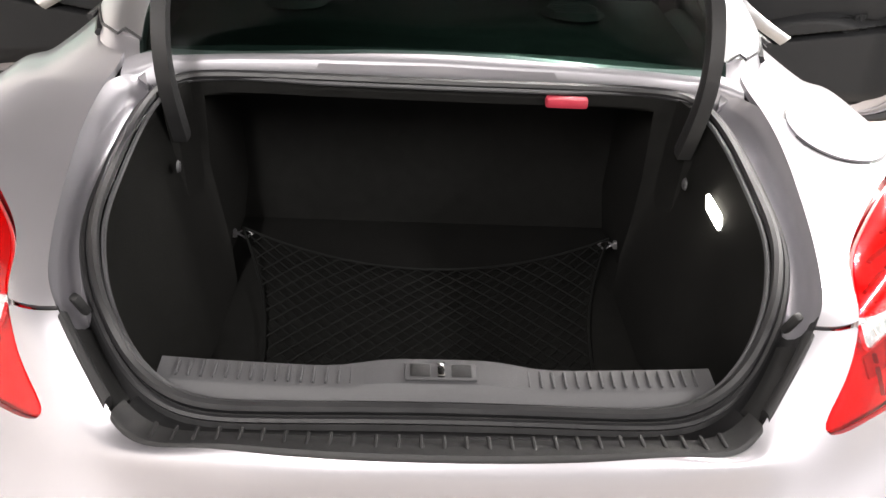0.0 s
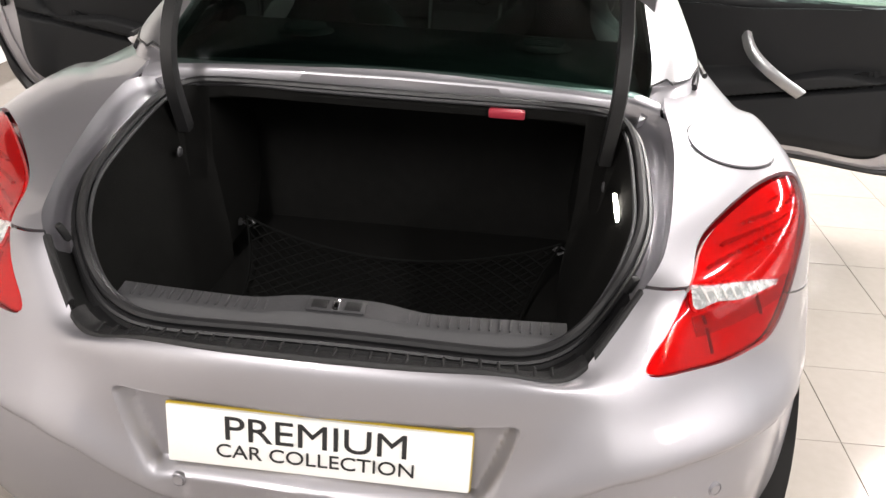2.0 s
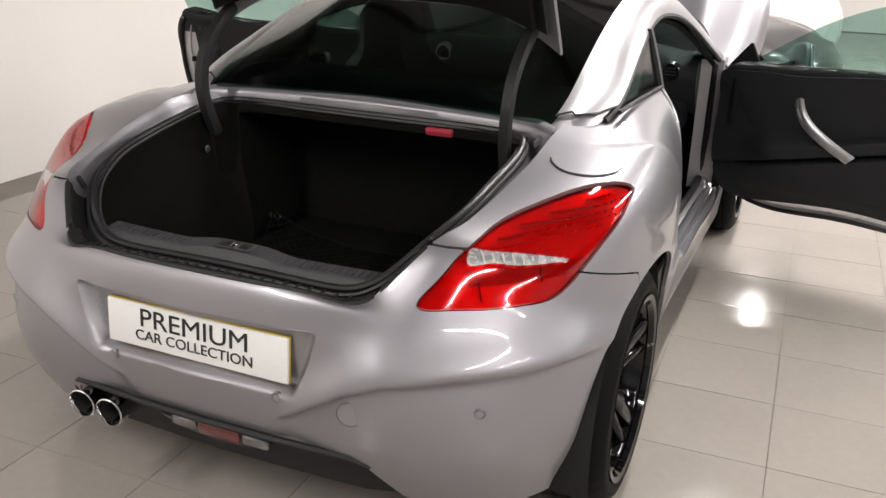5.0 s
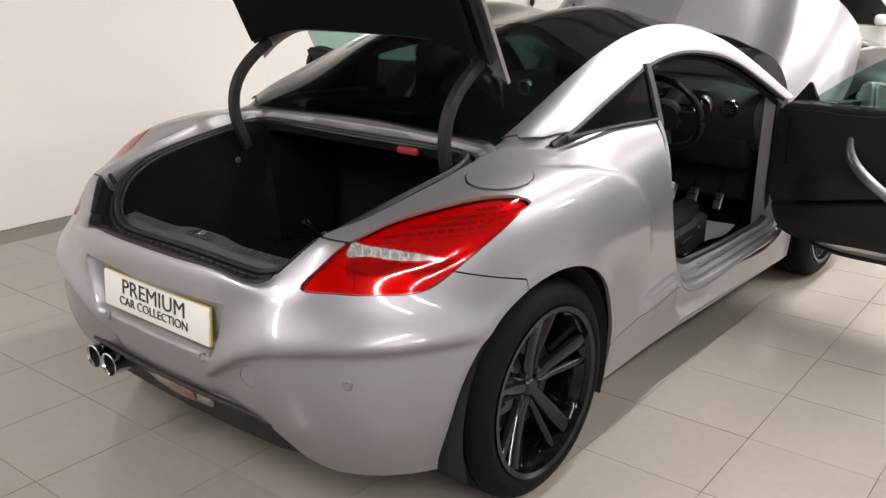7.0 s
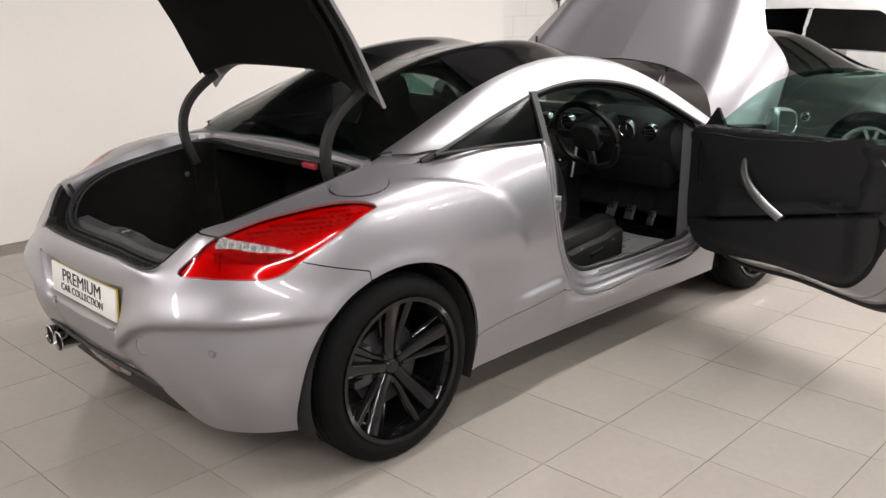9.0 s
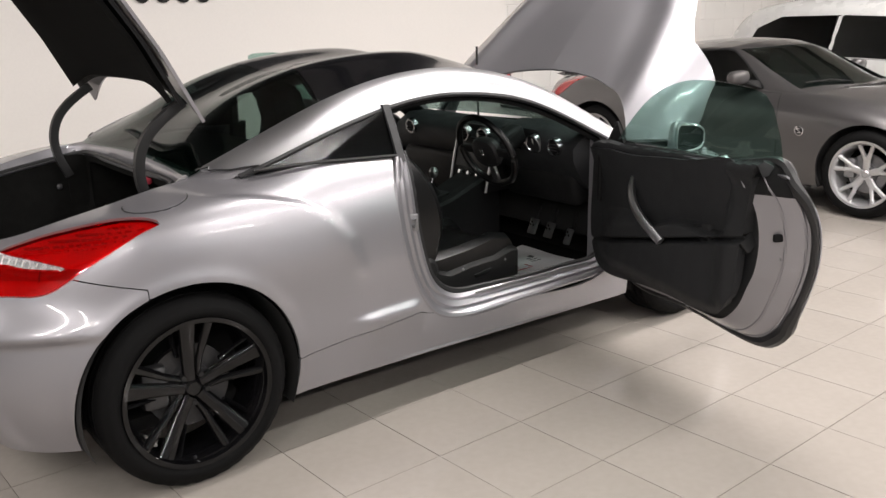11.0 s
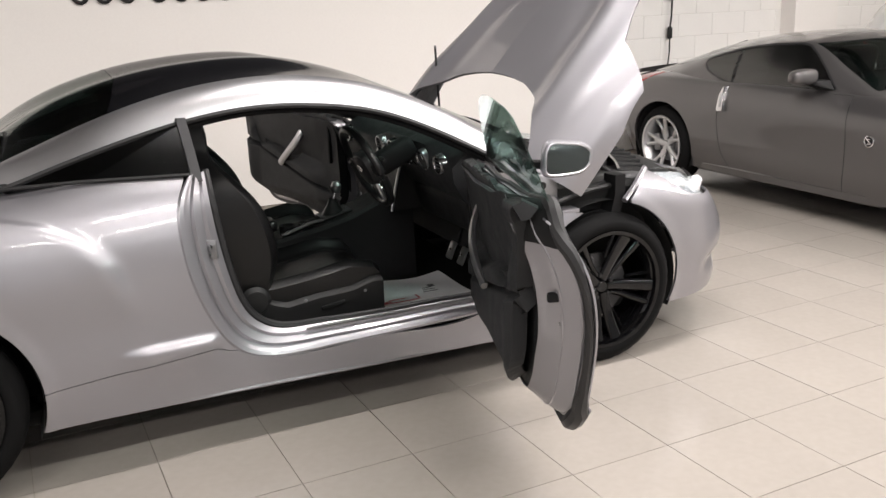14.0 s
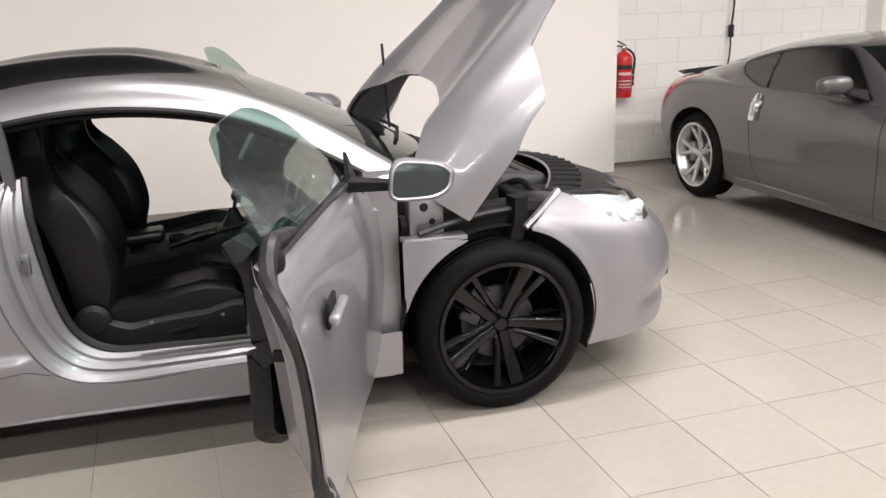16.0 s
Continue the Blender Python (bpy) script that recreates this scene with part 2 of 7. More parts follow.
def line(points, n):
    """n points along a smooth curve through the given ones."""
    P = np.array(points, float)
    s = np.r_[0, np.cumsum(np.linalg.norm(np.diff(P, axis=0), axis=1))]
    return cubic(s, P, np.linspace(0, s[-1], n))


def akima(t, y, q):
    """A curve through (t, y), at q, that swings less than the spline."""
    t, y, q = np.asarray(t, float), np.asarray(y, float), np.asarray(q, float)
    m = np.diff(y, axis=0) / np.diff(t)[:, None]
    m = np.vstack([2 * m[0] - m[1], 2 * m[0] - m[1], m, 2 * m[-1] - m[-2], 2 * m[-1] - m[-2]])
    m[0] = 2 * m[1] - m[2]
    m[-1] = 2 * m[-2] - m[-3]
    w1, w2 = np.abs(m[3:] - m[2:-1]) + 1e-6, np.abs(m[1:-2] - m[:-3]) + 1e-6
    g = (w1 * m[1:-2] + w2 * m[2:-1]) / (w1 + w2)
    k = np.clip(np.searchsorted(t, q) - 1, 0, len(t) - 2)
    h = (t[k + 1] - t[k])[:, None]
    u = (q - t[k])[:, None] / h
    return (2 * u ** 3 - 3 * u ** 2 + 1) * y[k] + (u ** 3 - 2 * u ** 2 + u) * h * g[k] + (3 * u ** 2 - 2 * u ** 3) * y[k + 1] + (u ** 3 - u ** 2) * h * g[k + 1]


def skin(stations, nu, nv, taut=99, dense=0.0):
    """A smooth surface through stations (each a list of points): an array nu x nv x 3."""
    S = np.array(stations, float)
    mid = S[:, S.shape[1] // 2 - 1]
    s = np.r_[0, np.cumsum(np.linalg.norm(np.diff(mid, axis=0), axis=1))]
    q = np.linspace(0, s[-1], nu)
    if dense:
        k = np.cumsum(np.where(np.linspace(0, s[-1], 2000) < dense, 2.2, 1.0))
        q = np.interp(np.linspace(k[0], k[-1], nu), k, np.linspace(0, s[-1], 2000))
    rails = np.stack([(akima if k >= taut else cubic)(s, S[:, k], q) for k in range(S.shape[1])], 1)
    d = np.linalg.norm(np.diff(S, axis=1), axis=2).mean(0)
    v = np.r_[0, np.cumsum(d)]
    qv = np.linspace(0, v[-1], nv)
    return np.stack([cubic(v, rails[i], qv) for i in range(nu)])


def sample(P, fi, fj):
    nu, nv = P.shape[:2]
    fi, fj = np.clip(fi, 0, nu - 1.0001), np.clip(fj, 0, nv - 1.0001)
    i, j = fi.astype(int), fj.astype(int)
    a, b = (fi - i)[..., None], (fj - j)[..., None]
    return P[i, j] * (1 - a) * (1 - b) + P[i + 1, j] * a * (1 - b) + P[i, j + 1] * (1 - a) * b + P[i + 1, j + 1] * a * b


def normals(P):
    du = np.gradient(P, axis=0)
    dv = np.gradient(P, axis=1)
    n = np.cross(du, dv)
    return n / (np.linalg.norm(n, axis=2, keepdims=True) + 1e-12)


def cut(P, keep, out=1, thick=0.012, lift=0.0):
    """The part of the surface where keep(points) > 0, trimmed to its edge, as a shell with thickness.
    out: the sign that turns the normal outward."""
    nu, nv = P.shape[:2]
    I, J = np.meshgrid(np.arange(nu, dtype=float), np.arange(nv, dtype=float), indexing="ij")
    Q = P.copy()
    fi, fj = I.copy(), J.copy()
    on = np.zeros((nu, nv), bool)
    for _ in range(3):
        d = keep(Q)
        gi, gj = np.gradient(d, axis=0), np.gradient(d, axis=1)
        g2 = gi ** 2 + gj ** 2 + 1e-12
        si, sj = -d * gi / g2, -d * gj / g2
        ti, tj = fi + si, fj + sj
        near = (np.abs(ti - I) <= 0.55) & (np.abs(tj - J) <= 0.55) & (g2 > 1e-10)
        fi, fj = np.where(near, ti, I), np.where(near, tj, J)
        fi, fj = np.clip(fi, 0, nu - 1), np.clip(fj, 0, nv - 1)
        Q = sample(P, fi, fj)
        on = near
    d = np.where(on, 0, keep(P))
    ok = d >= -1e-6
    N = normals(P) * out
    N = sample(N, fi, fj)
    N /= np.linalg.norm(N, axis=2, keepdims=True) + 1e-12
    Q = Q + N * lift
    V, F, index = [], [], -np.ones((nu, nv), int)
    inside = lambda c: sum(d[k] for k in c) > 1e-9
    raw = []
    many = ok[:-1, :-1].astype(int) + ok[1:, :-1] + ok[1:, 1:] + ok[:-1, 1:]
    for i, j in np.argwhere(many >= 3):
        i, j = int(i), int(j)
        c = [(i, j), (i + 1, j), (i + 1, j + 1), (i, j + 1)]
        c = [k for k in c if ok[k]]
        if inside(c):
            raw.append(c if out > 0 else c[::-1])
    NN = []
    for c in raw:
        f = []
        for k in c:
            if index[k] < 0:
                index[k] = len(V)
                V.append(tuple(Q[k]))
                NN.append(N[k])
            f.append(int(index[k]))
        F.append(tuple(f))
    if thick:
        n = len(V)
        edges = {}
        for f in F:
            for a, b in zip(f, f[1:] + f[:1]):
                edges[(a, b)] = edges.get((a, b), 0) + 1
        rim = [(a, b) for (a, b) in edges if (b, a) not in edges]
        back = [tuple(np.array(v) - thick * nn) for v, nn in zip(V, NN)]
        F2 = [tuple(i + n for i in reversed(f)) for f in F]
        V += back
        ids = {}
        RV = []

        def rid(k):
            if k not in ids:
                ids[k] = 2 * n + len(RV)
                RV.append(V[k])
            return ids[k]
        F += F2 + [(rid(b), rid(a), rid(a + n), rid(b + n)) for a, b in rim]
        V += RV
    return V, F


def crop(P, ok):
    """The smallest block of the grid that holds the points where ok is true, with a margin."""
    i, j = np.where(ok)
    return P[max(0, i.min() - 3):i.max() + 4, max(0, j.min() - 3):j.max() + 4].copy()


def largest(vf):
    """Only the biggest connected piece of a shell."""
    V, F = vf
    up = list(range(len(V)))
    key = {}
    for i, p in enumerate(V):
        k = tuple(round(c, 5) for c in p)
        up[i] = key.setdefault(k, i)

    def root(i):
        while up[i] != i:
            up[i] = up[up[i]]
            i = up[i]
        return i
    for f in F:
        r = root(f[0])
        for i in f[1:]:
            up[root(i)] = r
    count = {}
    for f in F:
        count[root(f[0])] = count.get(root(f[0]), 0) + 1
    best = max(count, key=count.get)
    F = [f for f in F if root(f[0]) == best]
    used = sorted({i for f in F for i in f})
    at = {k: n for n, k in enumerate(used)}
    return [V[k] for k in used], [tuple(at[i] for i in f) for f in F]


def poly_dist(poly, a, b):
    """Signed distance to a polygon in 2D, positive inside."""
    px, py = np.asarray(a, float), np.asarray(b, float)
    best = np.full(px.shape, 1e9)
    inside = np.zeros(px.shape, bool)
    n = len(poly)
    for i in range(n):
        x0, y0 = poly[i]
        x1, y1 = poly[(i + 1) % n]
        ex, ey = x1 - x0, y1 - y0
        wx, wy = px - x0, py - y0
        t = np.clip((wx * ex + wy * ey) / (ex * ex + ey * ey + 1e-12), 0, 1)
        best = np.minimum(best, np.hypot(wx - t * ex, wy - t * ey))
        cond = ((y0 <= py) & (y1 > py)) | ((y1 <= py) & (y0 > py))
        with np.errstate(divide="ignore", invalid="ignore"):
            xi = x0 + (py - y0) * ex / (ey if abs(ey) > 1e-12 else 1e-12)
        inside ^= cond & (px < xi)
    return np.where(inside, best, -best)


def smooth_poly(points, n=80):
    P = np.array(list(points) + [points[0]], float)
    s = np.r_[0, np.cumsum(np.linalg.norm(np.diff(P, axis=0), axis=1))]
    L = s[-1]
    T = np.r_[s[:-1] - L, s[:-1], s[:-1] + L, 2 * L]
    PP = np.r_[P[:-1], P[:-1], P[:-1], P[:1]]
    return [tuple(p) for p in cubic(T, PP, np.linspace(0, L, n, endpoint=False))]


def interp(x, keys):
    k = np.array(keys, float)
    return np.interp(x, k[:, 0], k[:, 1])


def grid_faces(nu, nv, rev=False):
    F = []
    for i in range(nu - 1):
        for j in range(nv - 1):
            f = (i * nv + j, (i + 1) * nv + j, (i + 1) * nv + j + 1, i * nv + j + 1)
            F.append(f[::-1] if rev else f)
    return F


def thing(name, label, category, at=(0, 0, 0), group=""):
    return_ob = new(name)
    return_ob.location = at
    return tagged(return_ob, label, category, group)


# ---- the room ----
TURN = 1.66
ROOM = pose(0, 0, 0, 0, 0, TURN)


def wall(name, x0, x1, y0, y1, z0, z1, material, label):
    ob = mk(name, rbox(x1 - x0, y1 - y0, z1 - z0, 0, m=pose((x0 + x1) / 2, (y0 + y1) / 2, (z0 + z1) / 2)), material, None, "", False, m=ROOM)
    return tagged(ob, label, "wall", kind="structure")


WX, BX, HT = -3.06, -3.42, 4.6
wall("wall_west", WX - 0.3, WX, -6.2, 5.25, 0, 2.75, WALLM, "smooth warm white painted plaster wall")
# added out of view above the plaster, to darken what the roof reflects
wall("wall_west_upper", WX - 0.3, WX - 0.02, -6.2, 5.25, 2.75, HT, DARKW, "unseen dark grey strip above the plaster wall, added to darken reflections")
block_wall = wall("wall_blocks", BX - 0.3, BX - 0.004, 5.25, 14.2, 0, 2.75, JOINTM, "white painted blockwork wall with raked joints")
# the same added dark strip, out of view above the blockwork
wall("wall_blocks_upper", BX - 0.3, BX - 0.02, 5.25, 14.2, 2.75, HT, DARKW, "unseen dark grey strip above the blockwork, added to darken reflections")
# south and east walls, out of view, close the room with dark reflections
wall("wall_south", WX, 9.0, -6.5, -6.2, 0, HT, DIMW, "plain wall out of view, grey to darken reflections")
wall("wall_north", BX, 9.0, 14.0, 14.3, 0, HT, WALLM, "smooth white painted wall")
wall("wall_east", 8.7, 9.0, -6.2, 14.0, 0, 2.3, DIMW, "plain wall out of view, grey to darken reflections")
wall("wall_east_head", 8.7, 9.0, -6.2, 14.0, 3.5, HT, DIMW, "plain wall out of view over the window band, grey to darken reflections")
wall("wall_east_south", 8.7, 9.0, -6.2, -1.0, 2.3, 3.5, DIMW, "plain wall out of view beside the window band, grey to darken reflections")
wall("wall_east_north", 8.7, 9.0, 8.0, 14.0, 2.3, 3.5, DIMW, "plain wall out of view beside the window band, grey to darken reflections")
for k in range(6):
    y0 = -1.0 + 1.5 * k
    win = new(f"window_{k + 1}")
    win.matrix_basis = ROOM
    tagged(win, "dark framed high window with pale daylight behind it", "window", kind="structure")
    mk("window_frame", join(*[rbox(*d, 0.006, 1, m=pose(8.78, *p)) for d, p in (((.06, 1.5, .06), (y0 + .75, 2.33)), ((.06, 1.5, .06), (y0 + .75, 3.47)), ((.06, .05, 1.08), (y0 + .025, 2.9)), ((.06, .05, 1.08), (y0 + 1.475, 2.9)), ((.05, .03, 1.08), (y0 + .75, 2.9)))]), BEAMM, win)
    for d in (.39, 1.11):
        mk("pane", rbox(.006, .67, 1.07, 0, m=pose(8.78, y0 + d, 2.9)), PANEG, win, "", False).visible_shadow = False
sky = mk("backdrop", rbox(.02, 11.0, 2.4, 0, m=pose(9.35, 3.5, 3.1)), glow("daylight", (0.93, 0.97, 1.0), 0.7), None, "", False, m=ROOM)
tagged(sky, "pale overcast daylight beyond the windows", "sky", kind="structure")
wall("pillar_wall", BX, BX + 0.2, 8.2, 8.85, 0, HT, WALLM, "white painted pier on the blockwork wall")
ground = mk("floor", rbox(12.6, 20.8, 0.2, 0, m=pose(2.7, 3.9, -0.104)), GROUT, None, "", False, m=ROOM)
tagged(ground, "grout bed under pale polished floor tiles", "floor", kind="structure")
ceil = mk("ceiling", rbox(12.6, 20.8, 0.2, 0, m=pose(2.7, 3.9, HT + 0.1)), CEILM, None, "", False, m=ROOM)
tagged(ceil, "pale panelled showroom ceiling", "ceiling", kind="structure")
for k, y in enumerate(np.arange(-5.0, 13.6, 2.6)):
    beam = mk("ceiling_beam", rbox(12.2, 0.16, 0.3, 0.01, m=pose(2.75, y, HT - 0.15)), BEAMM, None, "", False, m=ROOM)
    tagged(beam, "dark steel beam under the ceiling", "beam", "ceiling beams", kind="structure")

LAMPS = [(1.0, 3.4), (4.0, 3.2), (7.0, 3.2), (1.0, 8.6), (4.0, 8.6), (7.0, 8.6), (4.0, -3.6), (7.0, -3.6), (-1.2, -4.4)]
for x, y in LAMPS:
    unit = thing("ceiling_light", "long white batten light hung under the ceiling", "ceiling light", group="ceiling lights")
    unit.matrix_basis = ROOM @ pose(x, y, 3.75)
    mk("housing", rbox(0.18, 3.7, 0.06, 0.01, m=pose(0, 0, 0.05)), PLATE, unit, "", False)
    for s in (-1.6, 1.6):
        mk("hanger", tube([(0, s, 0.06), (0, s, 0.85)], 0.006, 6), STEEL, unit)
    ld = bpy.data.lights.new("tube", "AREA")
    ld.shape, ld.size, ld.size_y, ld.energy, ld.color = "RECTANGLE", 0.11, 3.6, LAMP_W, (1.0, 0.945, 0.915)
    lo = new("tube", ld)
    lo.parent = unit
    lo.location = (0, 0, 0.005)

# ---- the silver coupe: master surfaces of one half, mirrored later ----
HUB_R, HUB_F, RW = (0.0, 0.335), (2.612, 0.335), 0.335
car = thing("coupe", "silver two-door coupe with boot, bonnet and both doors open", "car")

REAR = []
REAR.append([(0, -.62, .30), (0, -.685, .40), (0, -.708, .50), (0, -.715, .58), (0, -.718, .65), (0, -.717, .70), (0, -.710, .742), (0, -.695, .762)])
REAR.append([(.28, -.61, .28), (.28, -.68, .40), (.29, -.70, .50), (.29, -.706, .58), (.29, -.705, .65), (.285, -.70, .70), (.28, -.69, .738), (.275, -.673, .756)])
REAR.append([(.49, -.57, .22), (.515, -.655, .37), (.52, -.68, .48), (.52, -.677, .57), (.508, -.665, .65), (.485, -.652, .70), (.46, -.640, .73), (.43, -.622, .742)])
REAR.append([(.60, -.545, .205), (.630, -.615, .362), (.639, -.634, .48), (.633, -.625, .58), (.604, -.609, .675), (.565, -.603, .735), (.52, -.588, .775), (.478, -.573, .797)])
REAR.append([(.685, -.495, .20), (.724, -.558, .36), (.737, -.568, .48), (.726, -.558, .60), (.690, -.542, .70), (.635, -.540, .77), (.575, -.538, .825), (.525, -.52, .85)])
REAR.append([(.795, -.36, .20), (.847, -.378, .36), (.860, -.381, .48), (.852, -.381, .60), (.822, -.381, .70), (.785, -.38, .79), (.71, -.375, .855), (.575, -.39, .885)])
REAR.append([(.88, -.10, .22), (.912, -.10, .38), (.922, -.10, .50), (.922, -.10, .62), (.918, -.10, .74), (.90, -.10, .85), (.84, -.10, .93), (.612, -.10, .950)])
REAR.append([(.875, .22, .19), (.905, .25, .36), (.915, .25, .50), (.918, .25, .62), (.91, .25, .75), (.88, .25, .87), (.81, .25, .95), (.612, .19, .995)])
REAR.append([(.855, .60, .185), (.875, .60, .34), (.88, .60, .46), (.88, .60, .60), (.872, .60, .74), (.85, .60, .85), (.80, .60, .94), (.722, .60, 1.008)])
REAR.append([(.84, .98, .18), (.85, .98, .33), (.845, .98, .45), (.845, .98, .60), (.84, .98, .73), (.82, .98, .84), (.785, .98, .93), (.728, .98, .991)])
REAR.append([(.84, 1.6, .17), (.85, 1.6, .33), (.85, 1.6, .45), (.855, 1.6, .60), (.85, 1.6, .73), (.83, 1.6, .83), (.80, 1.6, .91), (.755, 1.6, .965)])
REAR.append([(.845, 2.25, .155), (.86, 2.25, .33), (.865, 2.25, .45), (.875, 2.25, .60), (.87, 2.25, .73), (.85, 2.25, .82), (.82, 2.25, .89), (.79, 2.25, .93)])
FRONT = []
FRONT.append([(.845, 2.15, .185), (.862, 2.15, .35), (.868, 2.15, .50), (.870, 2.15, .66), (.85, 2.15, .80), (.785, 2.15, .915), (.42, 2.15, .965), (0, 2.15, .975)])
FRONT.append([(.86, 2.612, .20), (.90, 2.612, .36), (.915, 2.612, .50), (.915, 2.612, .64), (.892, 2.612, .76), (.815, 2.612, .872), (.42, 2.612, .905), (0, 2.612, .915)])
FRONT.append([(.85, 2.95, .20), (.88, 2.95, .36), (.888, 2.95, .48), (.878, 2.95, .60), (.845, 2.95, .70), (.765, 2.95, .79), (.40, 2.95, .85), (0, 2.95, .86)])
FRONT.append([(.80, 3.20, .20), (.83, 3.20, .35), (.835, 3.20, .46), (.815, 3.20, .57), (.775, 3.20, .66), (.67, 3.20, .748), (.36, 3.20, .79), (0, 3.20, .80)])
FRONT.append([(.62, 3.42, .20), (.66, 3.43, .35), (.665, 3.43, .46), (.64, 3.42, .55), (.59, 3.40, .62), (.50, 3.37, .675), (.28, 3.35, .72), (0, 3.36, .735)])
FRONT.append([(0, 3.53, .20), (0, 3.56, .35), (0, 3.57, .46), (0, 3.56, .55), (0, 3.54, .60), (0, 3.51, .64), (0, 3.47, .67), (0, 3.44, .69)])
R = skin(REAR, 480, 140, 6, 1.25)
Fr = skin(FRONT, 200, 130)


def relaxed(P, nu, nv):
    """Evens out the ripples between stations; the ends keep their place."""
    Q = P.copy()
    for k in range(max(nu, nv)):
        if k < nu:
            Q[1:-1] = (Q[:-2] + 2 * Q[1:-1] + Q[2:]) / 4
        if k < nv:
            Q[:, 1:-1] = (Q[:, :-2] + 2 * Q[:, 1:-1] + Q[:, 2:]) / 4
    return Q


def even(P, nu, nv):
    S = relaxed(P, nu, nv)
    return S + relaxed(P - S, nu, nv)


R = even(R, 220, 60)
Fr = even(Fr, 60, 30)


def bump(x, c, w):
    return np.exp(-((x - c) / w) ** 2)


def step(x, a, b):
    t = np.clip((x - a) / (b - a), 0, 1)
    return t * t * (3 - 2 * t)


def shape_rear(P):
    """Plate recess, bumper crease, haunch edge and the ledge before the sill."""
    x, y, z = P[..., 0], P[..., 1], P[..., 2]
    w = x + y
    rear = step(-y, 0.45, 0.55)
    rec = step(0.318 - x + 0.28 * (z - 0.62), -0.013, 0.013) * step(z, 0.492, 0.520) * step(0.664 - z, -0.005, 0.009) * rear
    P[..., 1] += 0.034 * rec
    N = normals(P)
    zc = interp(w, [(-0.50, .42), (-.44, .445), (-.37, .495), (-.29, .545), (-.19, .577), (0.0, .594), (.15, .600), (.40, .603), (0.8, .60)])
    fade = step(w, -0.48, -0.40) * (1 - step(w, 0.36, 0.72))
    prof = np.where(z > zc, np.exp(-((z - zc) / 0.075) ** 2), np.exp(-((z - zc) / 0.010) ** 2))
    d = (0.034 * prof - 0.014 * np.exp(-((z - zc) / 0.17) ** 2)) * fade
    yb = interp(z, [(.5, .73), (.62, .71), (.75, .66), (.84, .585), (.90, .47), (.94, .30), (.97, .1)])
    d += 0.020 * step(yb - y, -0.02, 0.06) * step(y, -0.15, 0.35) * step(z, 0.50, 0.74) * (1 - step(z, 0.93, 1.0))
    ledge = step(y, 0.60, 0.74) * (1 - step(y, 0.93, 0.99)) * (np.where(z > .415, np.exp(-((z - .418) / 0.014) ** 2), np.exp(-((z - .415) / 0.09) ** 2)))
    d += 0.021 * ledge
    for _ in range(3):
        d[1:-1] = (d[:-2] + 2 * d[1:-1] + d[2:]) / 4
        d[:, 1:-1] = (d[:, :-2] + 2 * d[:, 1:-1] + d[:, 2:]) / 4
    arch = np.hypot(y - HUB_R[0], z - HUB_R[1])
    d += 0.008 * np.exp(-((arch - 0.385) / 0.035) ** 2) * step(x, 0.8, 0.86)
    return P + N * d[..., None]


OUT_R = 1 if normals(R)[150, 40, 0] > 0 else -1
if OUT_R < 0:
    R = R[::-1].copy()
    OUT_R = 1
R = shape_rear(R)
OUT_F = 1 if normals(Fr)[60, 40, 0] > 0 else -1


def shape_front(P):
    x, y, z = P[..., 0], P[..., 1], P[..., 2]
    N = normals(P) * OUT_F
    ridge = interp(y, [(2.1, .66), (2.6, .64), (3.0, .57), (3.4, .40)])
    d = 0.022 * bump(x, ridge, 0.07) * step(z, 0.62, 0.72)
    d -= 0.010 * bump(x, ridge - 0.17, 0.08) * step(z, 0.62, 0.72)
    crease = interp(y, [(2.1, .80), (2.6, .775), (3.0, .69), (3.2, .64)])
    d += 0.010 * np.where(z > crease, np.exp(-((z - crease) / 0.04) ** 2), np.exp(-((z - crease) / 0.07) ** 2)) * step(x, 0.6, 0.7)
    arch = np.hypot(y - HUB_F[0], z - HUB_F[1])
    d += 0.008 * np.exp(-((arch - 0.385) / 0.035) ** 2) * step(x, 0.75, 0.83)
    intake = step(y, 3.15, 3.3) * bump(z, 0.33, 0.05) * step(x, 0.3, 0.45)
    d -= 0.03 * intake
    return P + N * d[..., None]


Fr = shape_front(Fr)

ARCH_R = 0.384
DOOR = smooth_poly([(1.20, .300), (1.6, .308), (2.03, .325), (2.145, .40), (2.16, .60), (2.16, .85), (2.13, 1.06), (1.6, 1.10), (0.96, 1.06), (.925, .985), (.890, .92), (.876, .80), (.900, .63), (.955, .474), (1.05, .345)], 120)
LAMP = smooth_poly([(-.062, .740), (.02, .733), (.13, .731), (.277, .730), (.36, .732), (.415, .744), (.484, .774), (.592, .825), (.706, .876), (.780, .905), (.806, .915), (.776, .925), (.723, .931), (.634, .930), (.503, .916), (.395, .900), (.288, .883), (.183, .862), (.08, .832), (-.002, .782)], 120)
SEAM = [(-.8, .86), (0.0, .853), (.2, .842), (.50, .775), (.79, .722), (1.4, .70)]


def rear_arch(P):
    return np.hypot(P[..., 1] - HUB_R[0], P[..., 2] - HUB_R[1]) - ARCH_R


def front_arch(P):
    return np.hypot(P[..., 1] - HUB_F[0], P[..., 2] - HUB_F[1]) - ARCH_R


def lamp_d(P):
    d = poly_dist(LAMP, P[..., 0] + P[..., 1], P[..., 2])
    return np.where(P[..., 1] > 0.3, -0.5, d)


def door_d(P):
    return poly_dist(DOOR, P[..., 1], P[..., 2])


def seam_z(P):
    return interp(P[..., 0] + P[..., 1], SEAM)


def bottom_d(P):
    zb = interp(P[..., 0], [(0, .345), (.36, .345), (.44, .32), (.50, .225), (.56, .205), (1, .205)])
    return (P[..., 2] - zb) * 0.8


